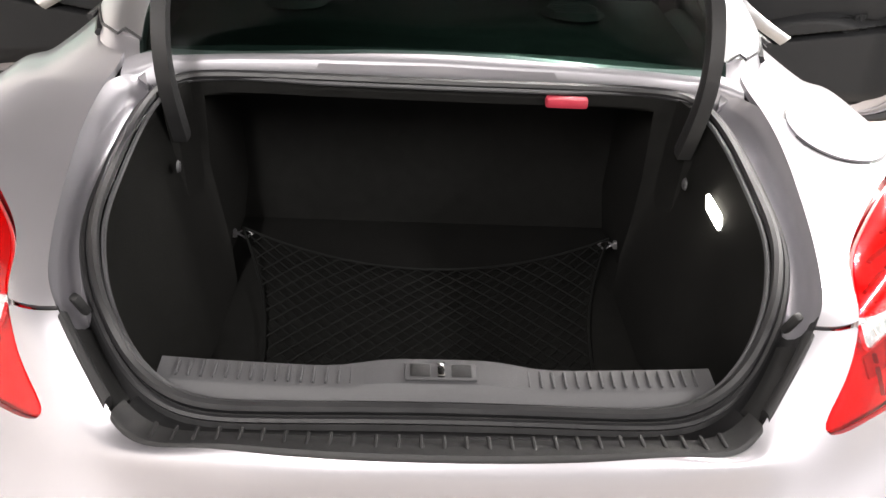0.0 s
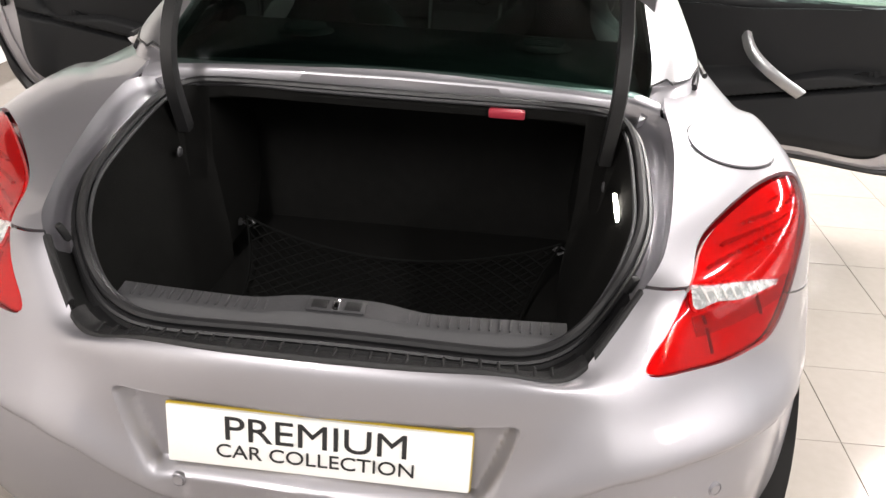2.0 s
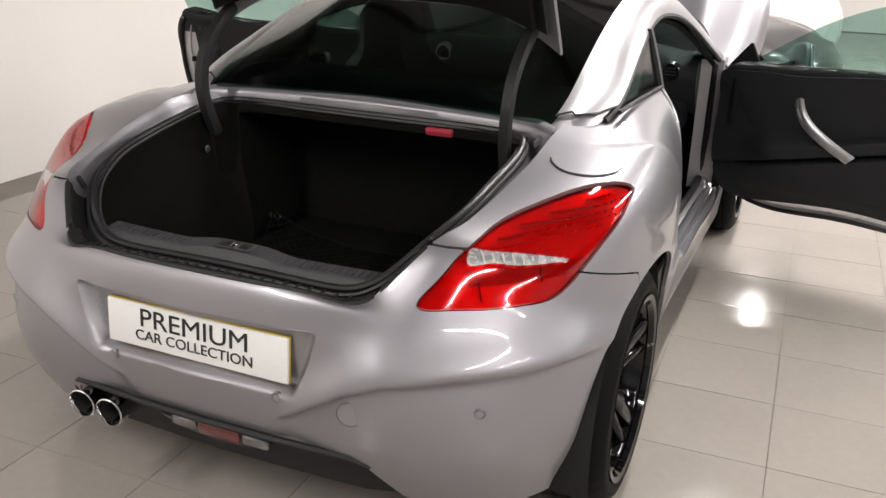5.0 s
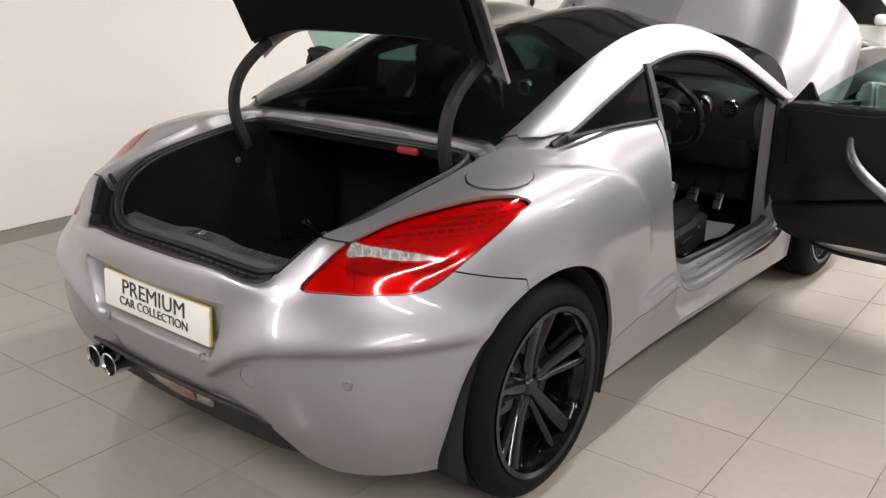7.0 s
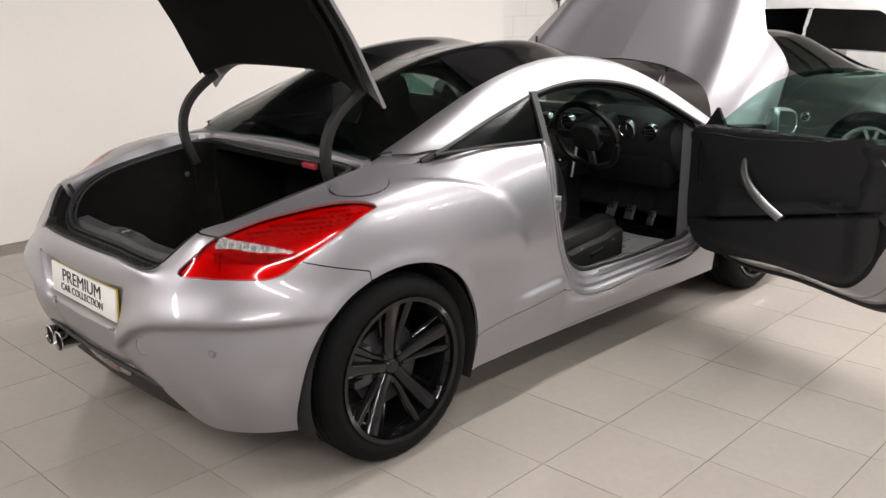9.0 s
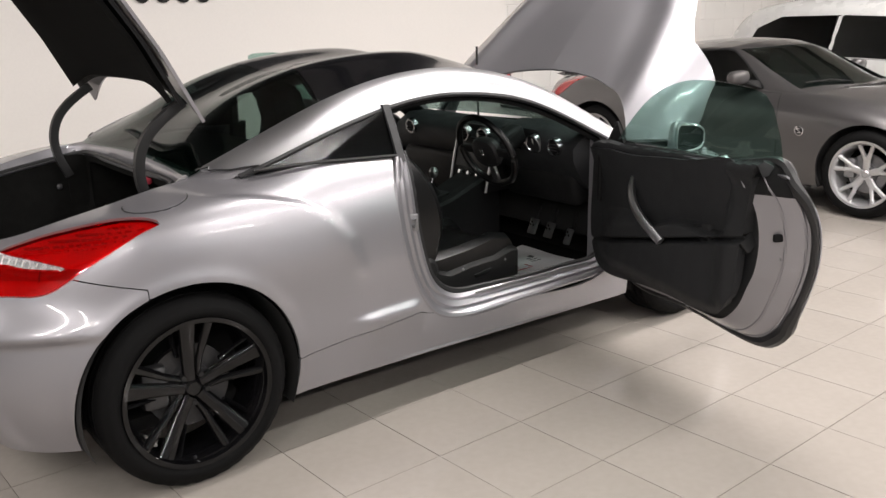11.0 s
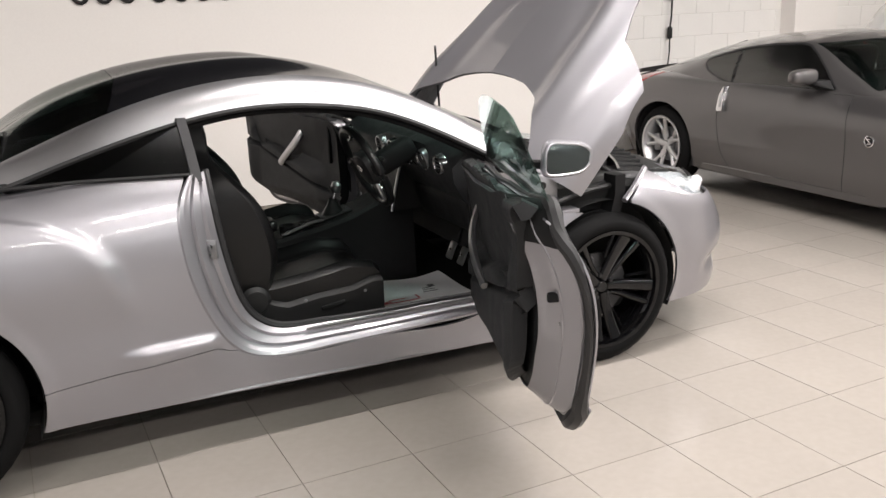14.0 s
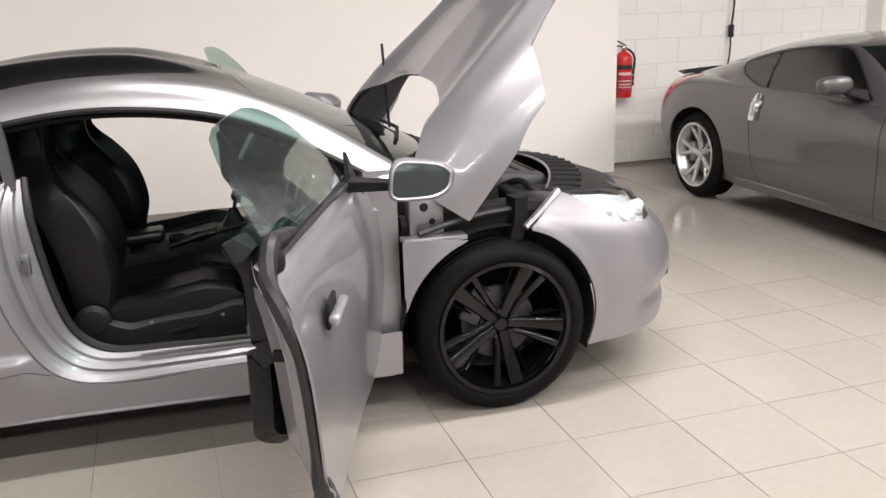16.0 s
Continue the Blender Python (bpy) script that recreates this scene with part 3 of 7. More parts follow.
def keep_bumper(P):
    w = P[..., 0] + P[..., 1]
    return np.minimum.reduce([seam_z(P) - 0.002 - P[..., 2], -lamp_d(P) - 0.002, rear_arch(P), bottom_d(P), -0.14 - P[..., 1]])


SILLZ = [(0.3, .345), (.95, .385), (1.0, .365), (1.2, .33), (2.3, .36)]


def keep_quarter(P):
    z, y = P[..., 2], P[..., 1]
    low = np.where(y > 0.15, z - interp(y, SILLZ) - 0.0015, np.maximum(z - seam_z(P) - 0.002, y + 0.137))
    return np.minimum.reduce([low, -lamp_d(P) - 0.002, rear_arch(P), -door_d(P), 1.2 - y])


def keep_sill(P):
    z, y = P[..., 2], P[..., 1]
    return np.minimum.reduce([interp(y, SILLZ) + 0.0 * z - 0.0015 - z, y - 0.1, rear_arch(P), -door_d(P), 2.225 - y, z - 0.212 + 0.012 * y, front_arch(P)])


for s in (1, -1):
    mk("rear_bumper", flip(cut(R, keep_bumper, OUT_R, 0.012), s), SILVER, car)
    mk("quarter_panel", flip(cut(R, keep_quarter, OUT_R, 0.012), s), SILVER, car)
    mk("side_sill", flip(cut(R, keep_sill, OUT_R, 0.012), s), SILVER, car)
    mk("sill_flange", flip(tube([(.848, .36 + .0, .212), (.842, .60, .206), (.836, 1.0, .202), (.836, 1.6, .194), (.838, 2.19, .188)], .009, 8), s), SILVER, car)

# front: wing piece behind the wheel, bumper, headlight opening
BONZ = [(2.15, .705), (2.69, .70), (2.861, .815), (3.0, .803), (3.13, .785), (3.25, .755), (3.35, .715), (3.42, .70), (3.6, .66)]


def bon_z(P):
    x, y = P[..., 0], P[..., 1]
    return interp(y, BONZ)


def head_d(P):
    y, z = P[..., 1], P[..., 2]
    low = interp(y, [(2.87, .815), (2.91, .803), (2.975, .768), (3.058, .712), (3.131, .678), (3.23, .661), (3.34, .655), (3.42, .66), (3.5, .70)])
    top = bon_z(P) - 0.004
    return np.minimum.reduce([top - z, z - low, P[..., 0] - 0.40, y - 2.87])


def keep_wing(P):
    y = P[..., 1]
    return np.minimum.reduce([bon_z(P) - 0.002 - P[..., 2], y - 2.235, 2.5 - y, front_arch(P), P[..., 2] - 0.20])


def keep_nose(P):
    y = P[..., 1]
    return np.minimum.reduce([bon_z(P) - 0.002 - P[..., 2], y - 2.62, front_arch(P), P[..., 2] - 0.20, -head_d(P) - 0.002])


for s in (1, -1):
    mk("front_wing", flip(largest(cut(Fr, keep_wing, OUT_F, 0.01)), s), SILVER, car)
    mk("front_bumper", flip(cut(Fr, keep_nose, OUT_F, 0.012), s), SILVER, car)

# roof arches, roof, rear glass, windscreen
U = line([(.560, .10, .965), (.588, .20, 1.015), (.592, .40, 1.095), (.582, .65, 1.188), (.572, .936, 1.268), (.566, 1.25, 1.303), (.578, 1.55, 1.280), (.610, 1.80, 1.210), (.668, 2.03, 1.098), (.735, 2.24, .968)], 80)
L = line([(.690, .25, .985), (.711, .36, 1.020), (.708, .52, 1.070), (.69, .72, 1.127), (.667, .96, 1.181), (.652, 1.22, 1.210), (.655, 1.45, 1.200), (.676, 1.70, 1.155), (.728, 1.95, 1.050), (.81, 2.21, .905)], 80)


def arch_strip(lift=0.0, a=0.0, b=1.0, n=9, bulge=0.016):
    G = np.zeros((80, n, 3))
    for j, t in enumerate(np.linspace(a, b, n)):
        G[:, j] = U * (1 - t) + L * t
    N = np.zeros((80, 1, 3))
    ax = np.gradient(U, axis=0)
    cr = np.cross(ax, L - U)
    cr /= np.linalg.norm(cr, axis=1, keepdims=True)
    cr *= np.sign(cr[40, 0])
    t = np.linspace(a, b, n)
    G += cr[:, None, :] * (bulge * (1 - (2 * t - 1) ** 2) + lift)[None, :, None]
    return G


ALL = lambda P: np.ones(P.shape[:2])
AS = arch_strip(0.003, -0.05)
OUT_A = 1 if normals(AS)[40, 4, 0] > 0 else -1
AI = arch_strip(-0.03, 0.05, 1.06, 7, 0.0)
foot_y = lambda x: interp((x - .585) / .126, [(-1, .196), (0, .200), (.2, .208), (.5, .236), (.75, .275), (.92, .33), (1.0, .37), (1.2, .40)])
FOOT = []
for k in range(9):
    col = AS[:, k]
    i = int(np.argmin(np.abs(col[:, 1] - foot_y(col[:, 0]))))
    FOOT.append(tuple(col[i] + np.array((0, -.002, .0005))))
for s in (1, -1):
    mk("roof_arch", flip(cut(AS, lambda P: P[..., 1] - foot_y(P[..., 0]), OUT_A, 0.028), s), ARCH, car, "satin aluminium roof arch")
    mk("arch_base", flip(cut(AS, lambda P: .40 - P[..., 1], OUT_A, 0.02, -.009), s), SILVER, car)
    mk("arch_gap", flip(tube(FOOT, .003, 6), s), SEAL, car)
    mk("pillar_trim", flip(cut(AI, ALL, OUT_A, 0.02), s), PLASD, car)
    edge = [tuple(p + np.array((-0.004, 0, -0.008))) for p in L[2:]]
    mk("door_seal", flip(tube(edge, 0.011, 6), s), SEAL, car)

C = line([(0, .175, .995), (0, .27, 1.073), (0, .40, 1.160), (0, .62, 1.258), (0, .85, 1.318), (0, 1.10, 1.345), (0, 1.35, 1.345), (0, 1.60, 1.305), (0, 1.88, 1.215), (0, 2.18, 1.085), (0, 2.49, .945)], 80)


def roof_grid(n=61):
    G = np.zeros((80, n, 3))
    for j, t in enumerate(np.linspace(-1, 1, n)):
        e = U * np.array((np.sign(t) if t else 1, 1, 1))
        a = abs(t)
        k = 1 - a ** 2.3
        G[:, j] = e * (1 - k) + C * k
        G[:, j, 0] = U[:, 0] * t
        sag = np.clip((1.9 - C[:, 1]) / 0.5, 0, 1)
        G[:, j, 2] += sag * (0.030 * math.exp(-((a - 0.5) / 0.24) ** 2) - 0.012 * math.exp(-(a / 0.22) ** 2)) * step(C[:, 1], 0.12, 0.60)
    return G


RG = roof_grid()
OUT_G = 1 if normals(RG)[40, 30, 2] > 0 else -1
fy = lambda P: P[..., 1] - 0.10 * (P[..., 0] / 0.6) ** 2
rear_edge = lambda P: P[..., 1] + 0.16 * (P[..., 0] / 0.6) ** 2 * 0.6
mk("roof_panel", cut(RG, lambda P: np.minimum(rear_edge(P) - 0.80, 1.70 - fy(P)), OUT_G, 0.02), BLACKG, car, "glossy black double-bubble roof")
mk("rear_window", cut(RG, lambda P: np.minimum.reduce([0.797 - rear_edge(P), P[..., 1] - 0.185 + 0.03 * (P[..., 0] / 0.56) ** 2]), OUT_G, 0.005), GLASSR, car, "tinted double-bubble rear glass")
mk("windscreen", cut(RG, lambda P: np.minimum(fy(P) - 1.703, 3 - P[..., 1]), OUT_G, 0.005), GLASSW, car)
mk("headliner", cut(RG, lambda P: np.minimum(rear_edge(P) - 0.80, 1.72 - fy(P)), OUT_G, 0.01, -0.035), PLASD, car)

# quarter glass with its frame
QG = [(.345, 1.012), (.60, 1.004), (.952, .990), (.948, 1.172), (.72, 1.118), (.50, 1.060)]
for s in (1, -1):
    V = []
    for y, z in QG:
        t = (z - .99) / .2
        V.append((.722 - .05 * t + (.0 if y > .5 else -.006), y, z))
    V2 = [(x - 0.006, y, z) for x, y, z in V]
    n = len(V)
    F = [tuple(range(n)), tuple(range(2 * n - 1, n - 1, -1))] + [(i, i + n, (i + 1) % n + n, (i + 1) % n) for i in range(n)]
    mk("quarter_window", flip((V + V2, F), s), GLASSQ, car, "dark tinted quarter glass", False)
    mk("window_trim", flip(tube([(.728, .34, 1.014), (.733, .60, 1.012), (.732, .955, .996)], 0.007, 6), s), PLAS, car)
    mk("window_post", flip(loft([[(x + .012, y - .018, z), (x + .012, y + .016, z), (x - .02, y + .016, z), (x - .02, y - .018, z)] for x, y, z in ((.728, .975, .97), (.70, .963, 1.08), (.668, .948, 1.19))]), s), GPLAS, car)
    # door opening: stepped jamb and sill from the outer skin to the rubber seal
    jo = line([(.735, .945, .995), (.80, .893, .92), (.835, .877, .80), (.846, .902, .63), (.846, .957, .474), (.846, 1.05, .348), (.845, 1.20, .303), (.846, 1.35, .304), (.847, 1.6, .310), (.849, 1.85, .317), (.85, 2.05, .324), (.85, 2.13, .330)], 70)
    ji = line([(.70, 1.0, .995), (.735, 1.005, .90), (.745, 1.02, .764), (.75, 1.052, .587), (.752, 1.115, .44), (.754, 1.20, .385), (.755, 1.32, .371), (.756, 1.5, .365), (.758, 1.75, .363), (.759, 1.95, .363), (.76, 2.06, .368), (.76, 2.12, .39)], 70)
    rows = []
    nj = np.cross(np.gradient(jo, axis=0), ji - jo)
    nj /= np.linalg.norm(nj, axis=1, keepdims=True)
    nj *= np.sign(nj[45, 2])
    for t, h in ((0, -.004), (.03, .004), (.14, .007), (.24, .006), (.27, -.004), (.38, -.003), (.42, .009), (.56, .010), (.60, .001), (.70, .002), (.75, .013), (.93, .013), (1, .002)):
        rows.append(jo * (1 - t) + ji * t + nj * h)
    J = np.stack(rows, 1)
    OUT_J = 1 if (normals(J)[45, 6] * nj[45]).sum() > 0 else -1
    mk("door_jamb", flip(cut(J, ALL, OUT_J, .012), s), SILVER, car, "stepped silver door jamb and sill", angle=14)
    mk("opening_seal", flip(tube([tuple(p + np.array((-.006, .008, .006))) for p in ji] + [(.76, 2.115, .6), (.76, 2.12, .93)], 0.016, 8), s), SEAL, car)
    mk("door_striker", flip(join(tube([(.765, .985, .745), (.80, .985, .745), (.80, .985, .715), (.765, .985, .715)], 0.005, 6), rbox(.012, .05, .07, .003, m=pose(.778, .985, .73, 0, 0, -30))), s), STEEL, car)
    mk("tread_strip", flip(rbox(.028, .70, .006, .003, m=pose(.778, 1.66, .368, 0, -10)), s), STEEL, car)
    # front hinge pillar
    mk("hinge_pillar", flip(loft([[(.80, 2.12, z), (.80, 2.24, z), (.70, 2.24, z), (.70, 2.10, z)] for z in (.34, .6, .95)]), s), SILVER, car)
    for z in (.50, .80):
        mk("door_hinge", flip(rbox(.05, .05, .045, .006, m=pose(.825, 2.135, z)), s), STEEL, car)

# wheel houses and underbody; the near-black colour holds the shade there
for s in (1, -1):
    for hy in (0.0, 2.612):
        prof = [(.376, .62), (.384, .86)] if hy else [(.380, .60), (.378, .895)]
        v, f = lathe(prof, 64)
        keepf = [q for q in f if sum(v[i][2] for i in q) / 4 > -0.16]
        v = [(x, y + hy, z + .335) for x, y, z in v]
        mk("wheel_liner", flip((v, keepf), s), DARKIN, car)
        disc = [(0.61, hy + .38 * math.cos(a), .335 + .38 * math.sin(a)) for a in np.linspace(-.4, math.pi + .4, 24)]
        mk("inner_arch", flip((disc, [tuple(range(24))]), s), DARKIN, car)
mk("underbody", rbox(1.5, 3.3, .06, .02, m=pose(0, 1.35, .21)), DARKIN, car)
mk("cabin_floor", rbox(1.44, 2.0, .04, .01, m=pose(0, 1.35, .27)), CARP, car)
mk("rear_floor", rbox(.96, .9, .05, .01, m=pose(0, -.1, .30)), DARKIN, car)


# ---- wheels ----
def build_wheel(rim_mat, rw, rr, label, spokes, name="wheel"):
    """A wheel at the origin, its face towards +x."""
    w = new(name)
    hw = 0.117
    prof = [(rr - .004, -hw + .02), (rr + .01, -hw), (rr + .05, -hw - .002), (rw - .035, -hw + .006), (rw - .012, -hw + .024)]
    for c in (-.060, -.021, .021, .060):
        prof += [(rw - .002, c - .016), (rw - .002, c - .006), (rw - .010, c - .004), (rw - .010, c + .004), (rw - .002, c + .006)]
    prof += [(rw - .006, hw - .030), (rw - .018, hw - .016), (rw - .034, hw - .006), (rw - .038, hw - .003), (rw - .055, hw + .001), (rr + .02, hw), (rr + .008, hw - .004), (rr - .004, hw - .02)]
    v, f = lathe(prof, 120)
    k = len(prof)
    nv = []
    for i, p in enumerate(v):
        col, ring = i % k, i // k
        edge = col in (3, 4, k - 8, k - 7)
        sc = 0.992 if edge and ring % 3 == 0 else 1.0
        nv.append((p[0], p[1] * sc, p[2] * sc))
    tyre = mk("tyre", (nv, f), RUBB, w, "black low-profile tyre", angle=50)
    rim = mk("rim", lathe([(rr - .004, -hw + .02), (rr - .03, -hw + .03), (rr - .035, .04), (rr - .02, hw - .03), (rr - .008, hw - .014), (rr + .006, hw - .006), (rr + .004, hw + .001), (rr - .012, hw - .002), (rr - .018, hw - .018)], 72), rim_mat, w, label)
    mk("brake_disc", lathe([(.0, .0), (.145, .0), (.145, .018), (.08, .02), (.075, .035), (.0, .036)], 40), DISCM if rim_mat is RIMB else STEEL, w)
    mk("caliper", rbox(.06, .09, .15, .02, m=pose(.025, -.125, .03)), STEEL if rim_mat is not RIMB else DISCM, w)
    mk("hub_cap", lathe([(.0, .062), (.022, .062), (.030, .056), (.034, .045), (.07, .03), (.075, .0)], 32), rim_mat, w)
    for i in range(5):
        a = math.radians(90 + 72 * i + 36)
        mk("wheel_bolt", moved(lathe([(0, .058), (.009, .058), (.011, .05), (.011, .035)], 8), pose(0, .052 * math.cos(a), .052 * math.sin(a))), PLAS if rim_mat is RIMB else STEEL, w)
    for i in range(5):
        spokes(w, rim_mat, rr, math.radians(90 + 72 * i))
    return w


def bar(w, material, pts, name="spoke"):
    """pts: rows of (radius, across, half width, front x, depth)."""
    e = .003
    rings = [[(fx + .001, ac, r), (fx, ac - hw + e, r), (fx - .003, ac - hw - .001, r), (fx - .012, ac - hw - .006, r), (fx - dp, ac - hw * .8, r), (fx - dp, ac + hw * .8, r), (fx - .012, ac + hw + .006, r), (fx - .003, ac + hw + .001, r), (fx, ac + hw - e, r)] for r, ac, hw, fx, dp in pts]
    return loft(rings)


def twin_spokes(w, material, rr, a):
    rot = pose(0, 0, 0, math.degrees(a) - 90)
    b = bar(w, material, [(.03, -.006, .017, .056, .035), (.09, -.009, .018, .061, .035), (.16, -.012, .021, .075, .03), (rr - .010, -.016, .026, .099, .03)])
    mk("spoke", moved(b, rot), material, w)
    b = bar(w, material, [(.05, .024, .006, .054, .03), (.10, .030, .008, .060, .03), (.16, .046, .010, .074, .028), (rr - .010, .068, .013, .096, .028)])
    mk("spoke", moved(b, rot), material, w)
    b = bar(w, material, [(.12, -.043, .0025, .056, .02), (.17, -.056, .003, .068, .02), (rr - .012, -.072, .004, .09, .02)])
    mk("spoke_edge", moved(b, rot), material, w)


rear_wheel = build_wheel(RIMB, .335, .256, "gloss black five-twin-spoke alloy rim", twin_spokes)
rear_wheel.parent = car
rear_wheel.matrix_basis = pose(.80, 0, .335, 0)
for m in (pose(.80, 2.612, .335, -27), pose(-.80, 0, .335, 30, 0, 180), pose(-.80, 2.612, .335, 20, 0, 180)):
    copy_thing(rear_wheel, m)

# ---- rear lamps ----
COVER = glass("red_lamp_cover", (0.90, 0.035, 0.055), 0.05, 0.06)
BOWL = mat("lamp_bowl", (0.72, 0.70, 0.68), 0.35, 0.3, 0.1, 30, 120)
CLEARC = glass("clear_lamp_cover", (0.92, 0.93, 0.93))
STRIP = smooth_poly([(.104, .824), (.125, .845), (.161, .846), (.23, .838), (.323, .828), (.40, .818), (.458, .808), (.341, .806), (.24, .812), (.16, .818)], 60)
RL = crop(R, lamp_d(R) > -.02)
for s in (1, -1):
    lamp = mk("rear_lamp", flip(cut(RL, lambda P: lamp_d(P) - 0.001, OUT_R, 0.004, -0.014), s), BOWL, car, "red rear lamp with a clear strip")
    white = lambda P: np.where(P[..., 1] > 0.2, -0.5, poly_dist(STRIP, P[..., 0] + P[..., 1], P[..., 2]))
    mk("red_lens", flip(cut(RL, lambda P: np.minimum(lamp_d(P) - 0.002, -white(P)), OUT_R, 0.004, -0.002), s), COVER, lamp)
    mk("clear_lens", flip(cut(RL, lambda P: np.minimum(lamp_d(P) - 0.002, white(P)), OUT_R, 0.004, -0.002), s), CLEARC, lamp)
    mk("strip_reflector", flip(cut(RL, lambda P: np.minimum(lamp_d(P) - 0.002, white(P) + 0.004), OUT_R, 0.003, -0.006), s), LENSC, lamp)
    dark = lambda P: np.minimum.reduce([lamp_d(P) - 0.012, .808 - P[..., 2], P[..., 2] - .776, P[..., 0] + P[..., 1] - .10])
    mk("dark_chamber", flip(cut(RL, dark, OUT_R, 0.003, -0.010), s), LENSR, lamp)
    for k in range(9):
        w0 = .16 + .033 * k
        rib = lambda P, w0=w0: np.minimum.reduce([white(P) - .002, P[..., 0] + P[..., 1] - w0, w0 + .006 - P[..., 0] - P[..., 1], lamp_d(P) - .006])
        vf = cut(RL, rib, OUT_R, 0.004, -0.004)
        if vf[1]:
            mk("strip_rib", flip(vf, s), BOWL, lamp)
    for w0 in (.13, .345):
        web = lambda P, w0=w0: np.minimum.reduce([lamp_d(P) - .006, P[..., 0] + P[..., 1] - w0, w0 + .004 - P[..., 0] - P[..., 1], .806 - P[..., 2]])
        mk("chamber_web", flip(cut(RL, web, OUT_R, 0.006, -0.004), s), LENSD, lamp)
    for k in range(5):
        z0 = 0.846 + 0.0125 * k
        lift = lambda P: .05 * np.clip(P[..., 0] + P[..., 1] - .25, 0, 1)
        rib = lambda P, z0=z0: np.minimum.reduce([lamp_d(P) - 0.012, P[..., 2] - z0 - lift(P), z0 + 0.0035 + lift(P) - P[..., 2]])
        vf = cut(RL, rib, OUT_R, 0.006, -0.0065)
        if vf[1]:
            mk("lamp_rib", flip(vf, s), LENSA if k == 0 else LENSR, lamp)
    # dark edge behind the lens
    mk("lamp_backing", flip(cut(RL, lambda P: lamp_d(P) + 0.012, OUT_R, 0.01, -0.030), s), LENSR, lamp)

# ---- plate, sensors, tow cover, exhausts, valance ----
plate = mk("sign_plate", rbox(.52, .010, .112, .004, m=pose(.006, -.688, .582, -4)), PLATE, car, "white plate with black dealer wording")
mk("plate_edge", rbox(.524, .008, .116, .004, m=pose(.006, -.684, .5825, -4)), PLATEY, plate, "yellow plate edge")


def words(text, size, x0, x1, z, y, tilt, material, parent, name="lettering"):
    cu = bpy.data.curves.new(name, "FONT")
    cu.body, cu.size, cu.extrude, cu.align_x = text, size, 0.0006, "CENTER"
    ob = bpy.data.objects.new(name, cu)
    scene.collection.objects.link(ob)
    bpy.context.view_layer.update()
    me = bpy.data.meshes.new_from_object(ob.evaluated_get(bpy.context.evaluated_depsgraph_get()))
    bpy.data.objects.remove(ob)
    xs = [v.co.x for v in me.vertices]
    k = (x1 - x0) / (max(xs) - min(xs))
    me.transform(Matrix.Diagonal((k, 1, 1, 1)))
    me.materials.clear()
    me.materials.append(material)
    o = new(name, me)
    o.parent = parent
    o.matrix_basis = pose((x0 + x1) / 2, y, z, 90 + tilt)
    return o


words("PREMIUM", .066, -.150, .158, .583, -.6945, -4, INK, plate)
words("CAR COLLECTION", .037, -.166, .172, .548, -.6972, -4, INK, plate)

def bumper_y(x, z):
    """Where the rear bumper's skin lies at (x, z)."""
    Q = R[R[..., 1] < -.35]
    return float(Q[int(np.argmin((Q[:, 0] - abs(x)) ** 2 + (Q[:, 2] - z) ** 2)), 1])


for x, z in ((.690, .51), (.238, .49), (-.238, .49), (-.690, .51)):
    yaw = 28 * np.sign(x) if abs(x) > .5 else 3 * np.sign(x)
    v = moved(lathe([(.0, .004), (.0095, .004), (.0105, .0), (.0125, .0), (.0125, .003), (.0135, .002), (.0135, -.006)], 20), pose(0, 0, 0, 0, 0, -90))
    mk("parking_sensor", moved(v, pose(x, bumper_y(x, z) + .001, z, 0, 0, float(yaw))), SILVER, car)
mk("tow_cover", moved(moved(lathe([(.0, .003), (.027, .003), (.028, .0005), (.030, .0005), (.0305, .003), (.032, -.004)], 28), pose(0, 0, 0, 0, 0, -90)), pose(.418, bumper_y(.418, .485) + .001, .485, 0, 0, 12)), SILVER, car)

mk("valance", loft([[(x, -.61 + dy, .352), (x, -.50 + dy, .36), (x, -.50 + dy, .20), (x, -.585 + dy, .215), (x, -.60 + dy, .28)] for x, dy in ((-.50, .04), (-.40, .01), (-.2, 0), (0, -.005), (.2, 0), (.40, .01), (.50, .04))]), PLAS, car, "black lower valance", angle=25)
mk("valance_lip", tube([(-.475, -.60, .25), (-.462, -.628, .33), (-.42, -.652, .352), (-.2, -.668, .352), (0, -.672, .352), (.2, -.668, .352), (.40, -.652, .348), (.445, -.636, .330)], .009, 6), PLAS, car)
fog = mk("fog_lamp", loft([[(x, -.625, .315), (x, -.635, .300 + .002 * k), (x, -.62, .262 + .01 * k), (x, -.60, .262 + .01 * k), (x, -.60, .315)] for x, k in ((-.17, 4), (-.12, 1), (.0, 0), (.12, 1), (.17, 4))]), CLEARC, car)
mk("fog_lens", rbox(.13, .02, .035, .008, m=pose(0, -.615, .287)), LENSD, fog)
mk("reverse_lens", rbox(.08, .02, .03, .008, m=pose(-.11, -.612, .287)), VENTC, fog)
mk("reverse_lens", rbox(.08, .02, .03, .008, m=pose(.11, -.612, .287)), VENTC, fog)
for x, y in ((-.39, -.672), (-.294, -.676)):
    v = lathe([(.030, -.16), (.033, -.16), (.037, .0), (.0405, .008), (.0415, .012), (.038, .014), (.0352, .006)], 36)
    v = ([(p[0], p[1] * 1.06, p[2] * .94) for p in v[0]], v[1])
    tip = mk("exhaust_tip", moved(v, pose(x, y, .302, 0, 0, -90)), CHROME, car, "polished steel exhaust tip")
    mk("pipe_bore", moved(lathe([(.0, -.07), (.034, -.07), (.0350, .0055)], 24), pose(x, y, .302, 0, 0, -90)), DARKIN, tip)

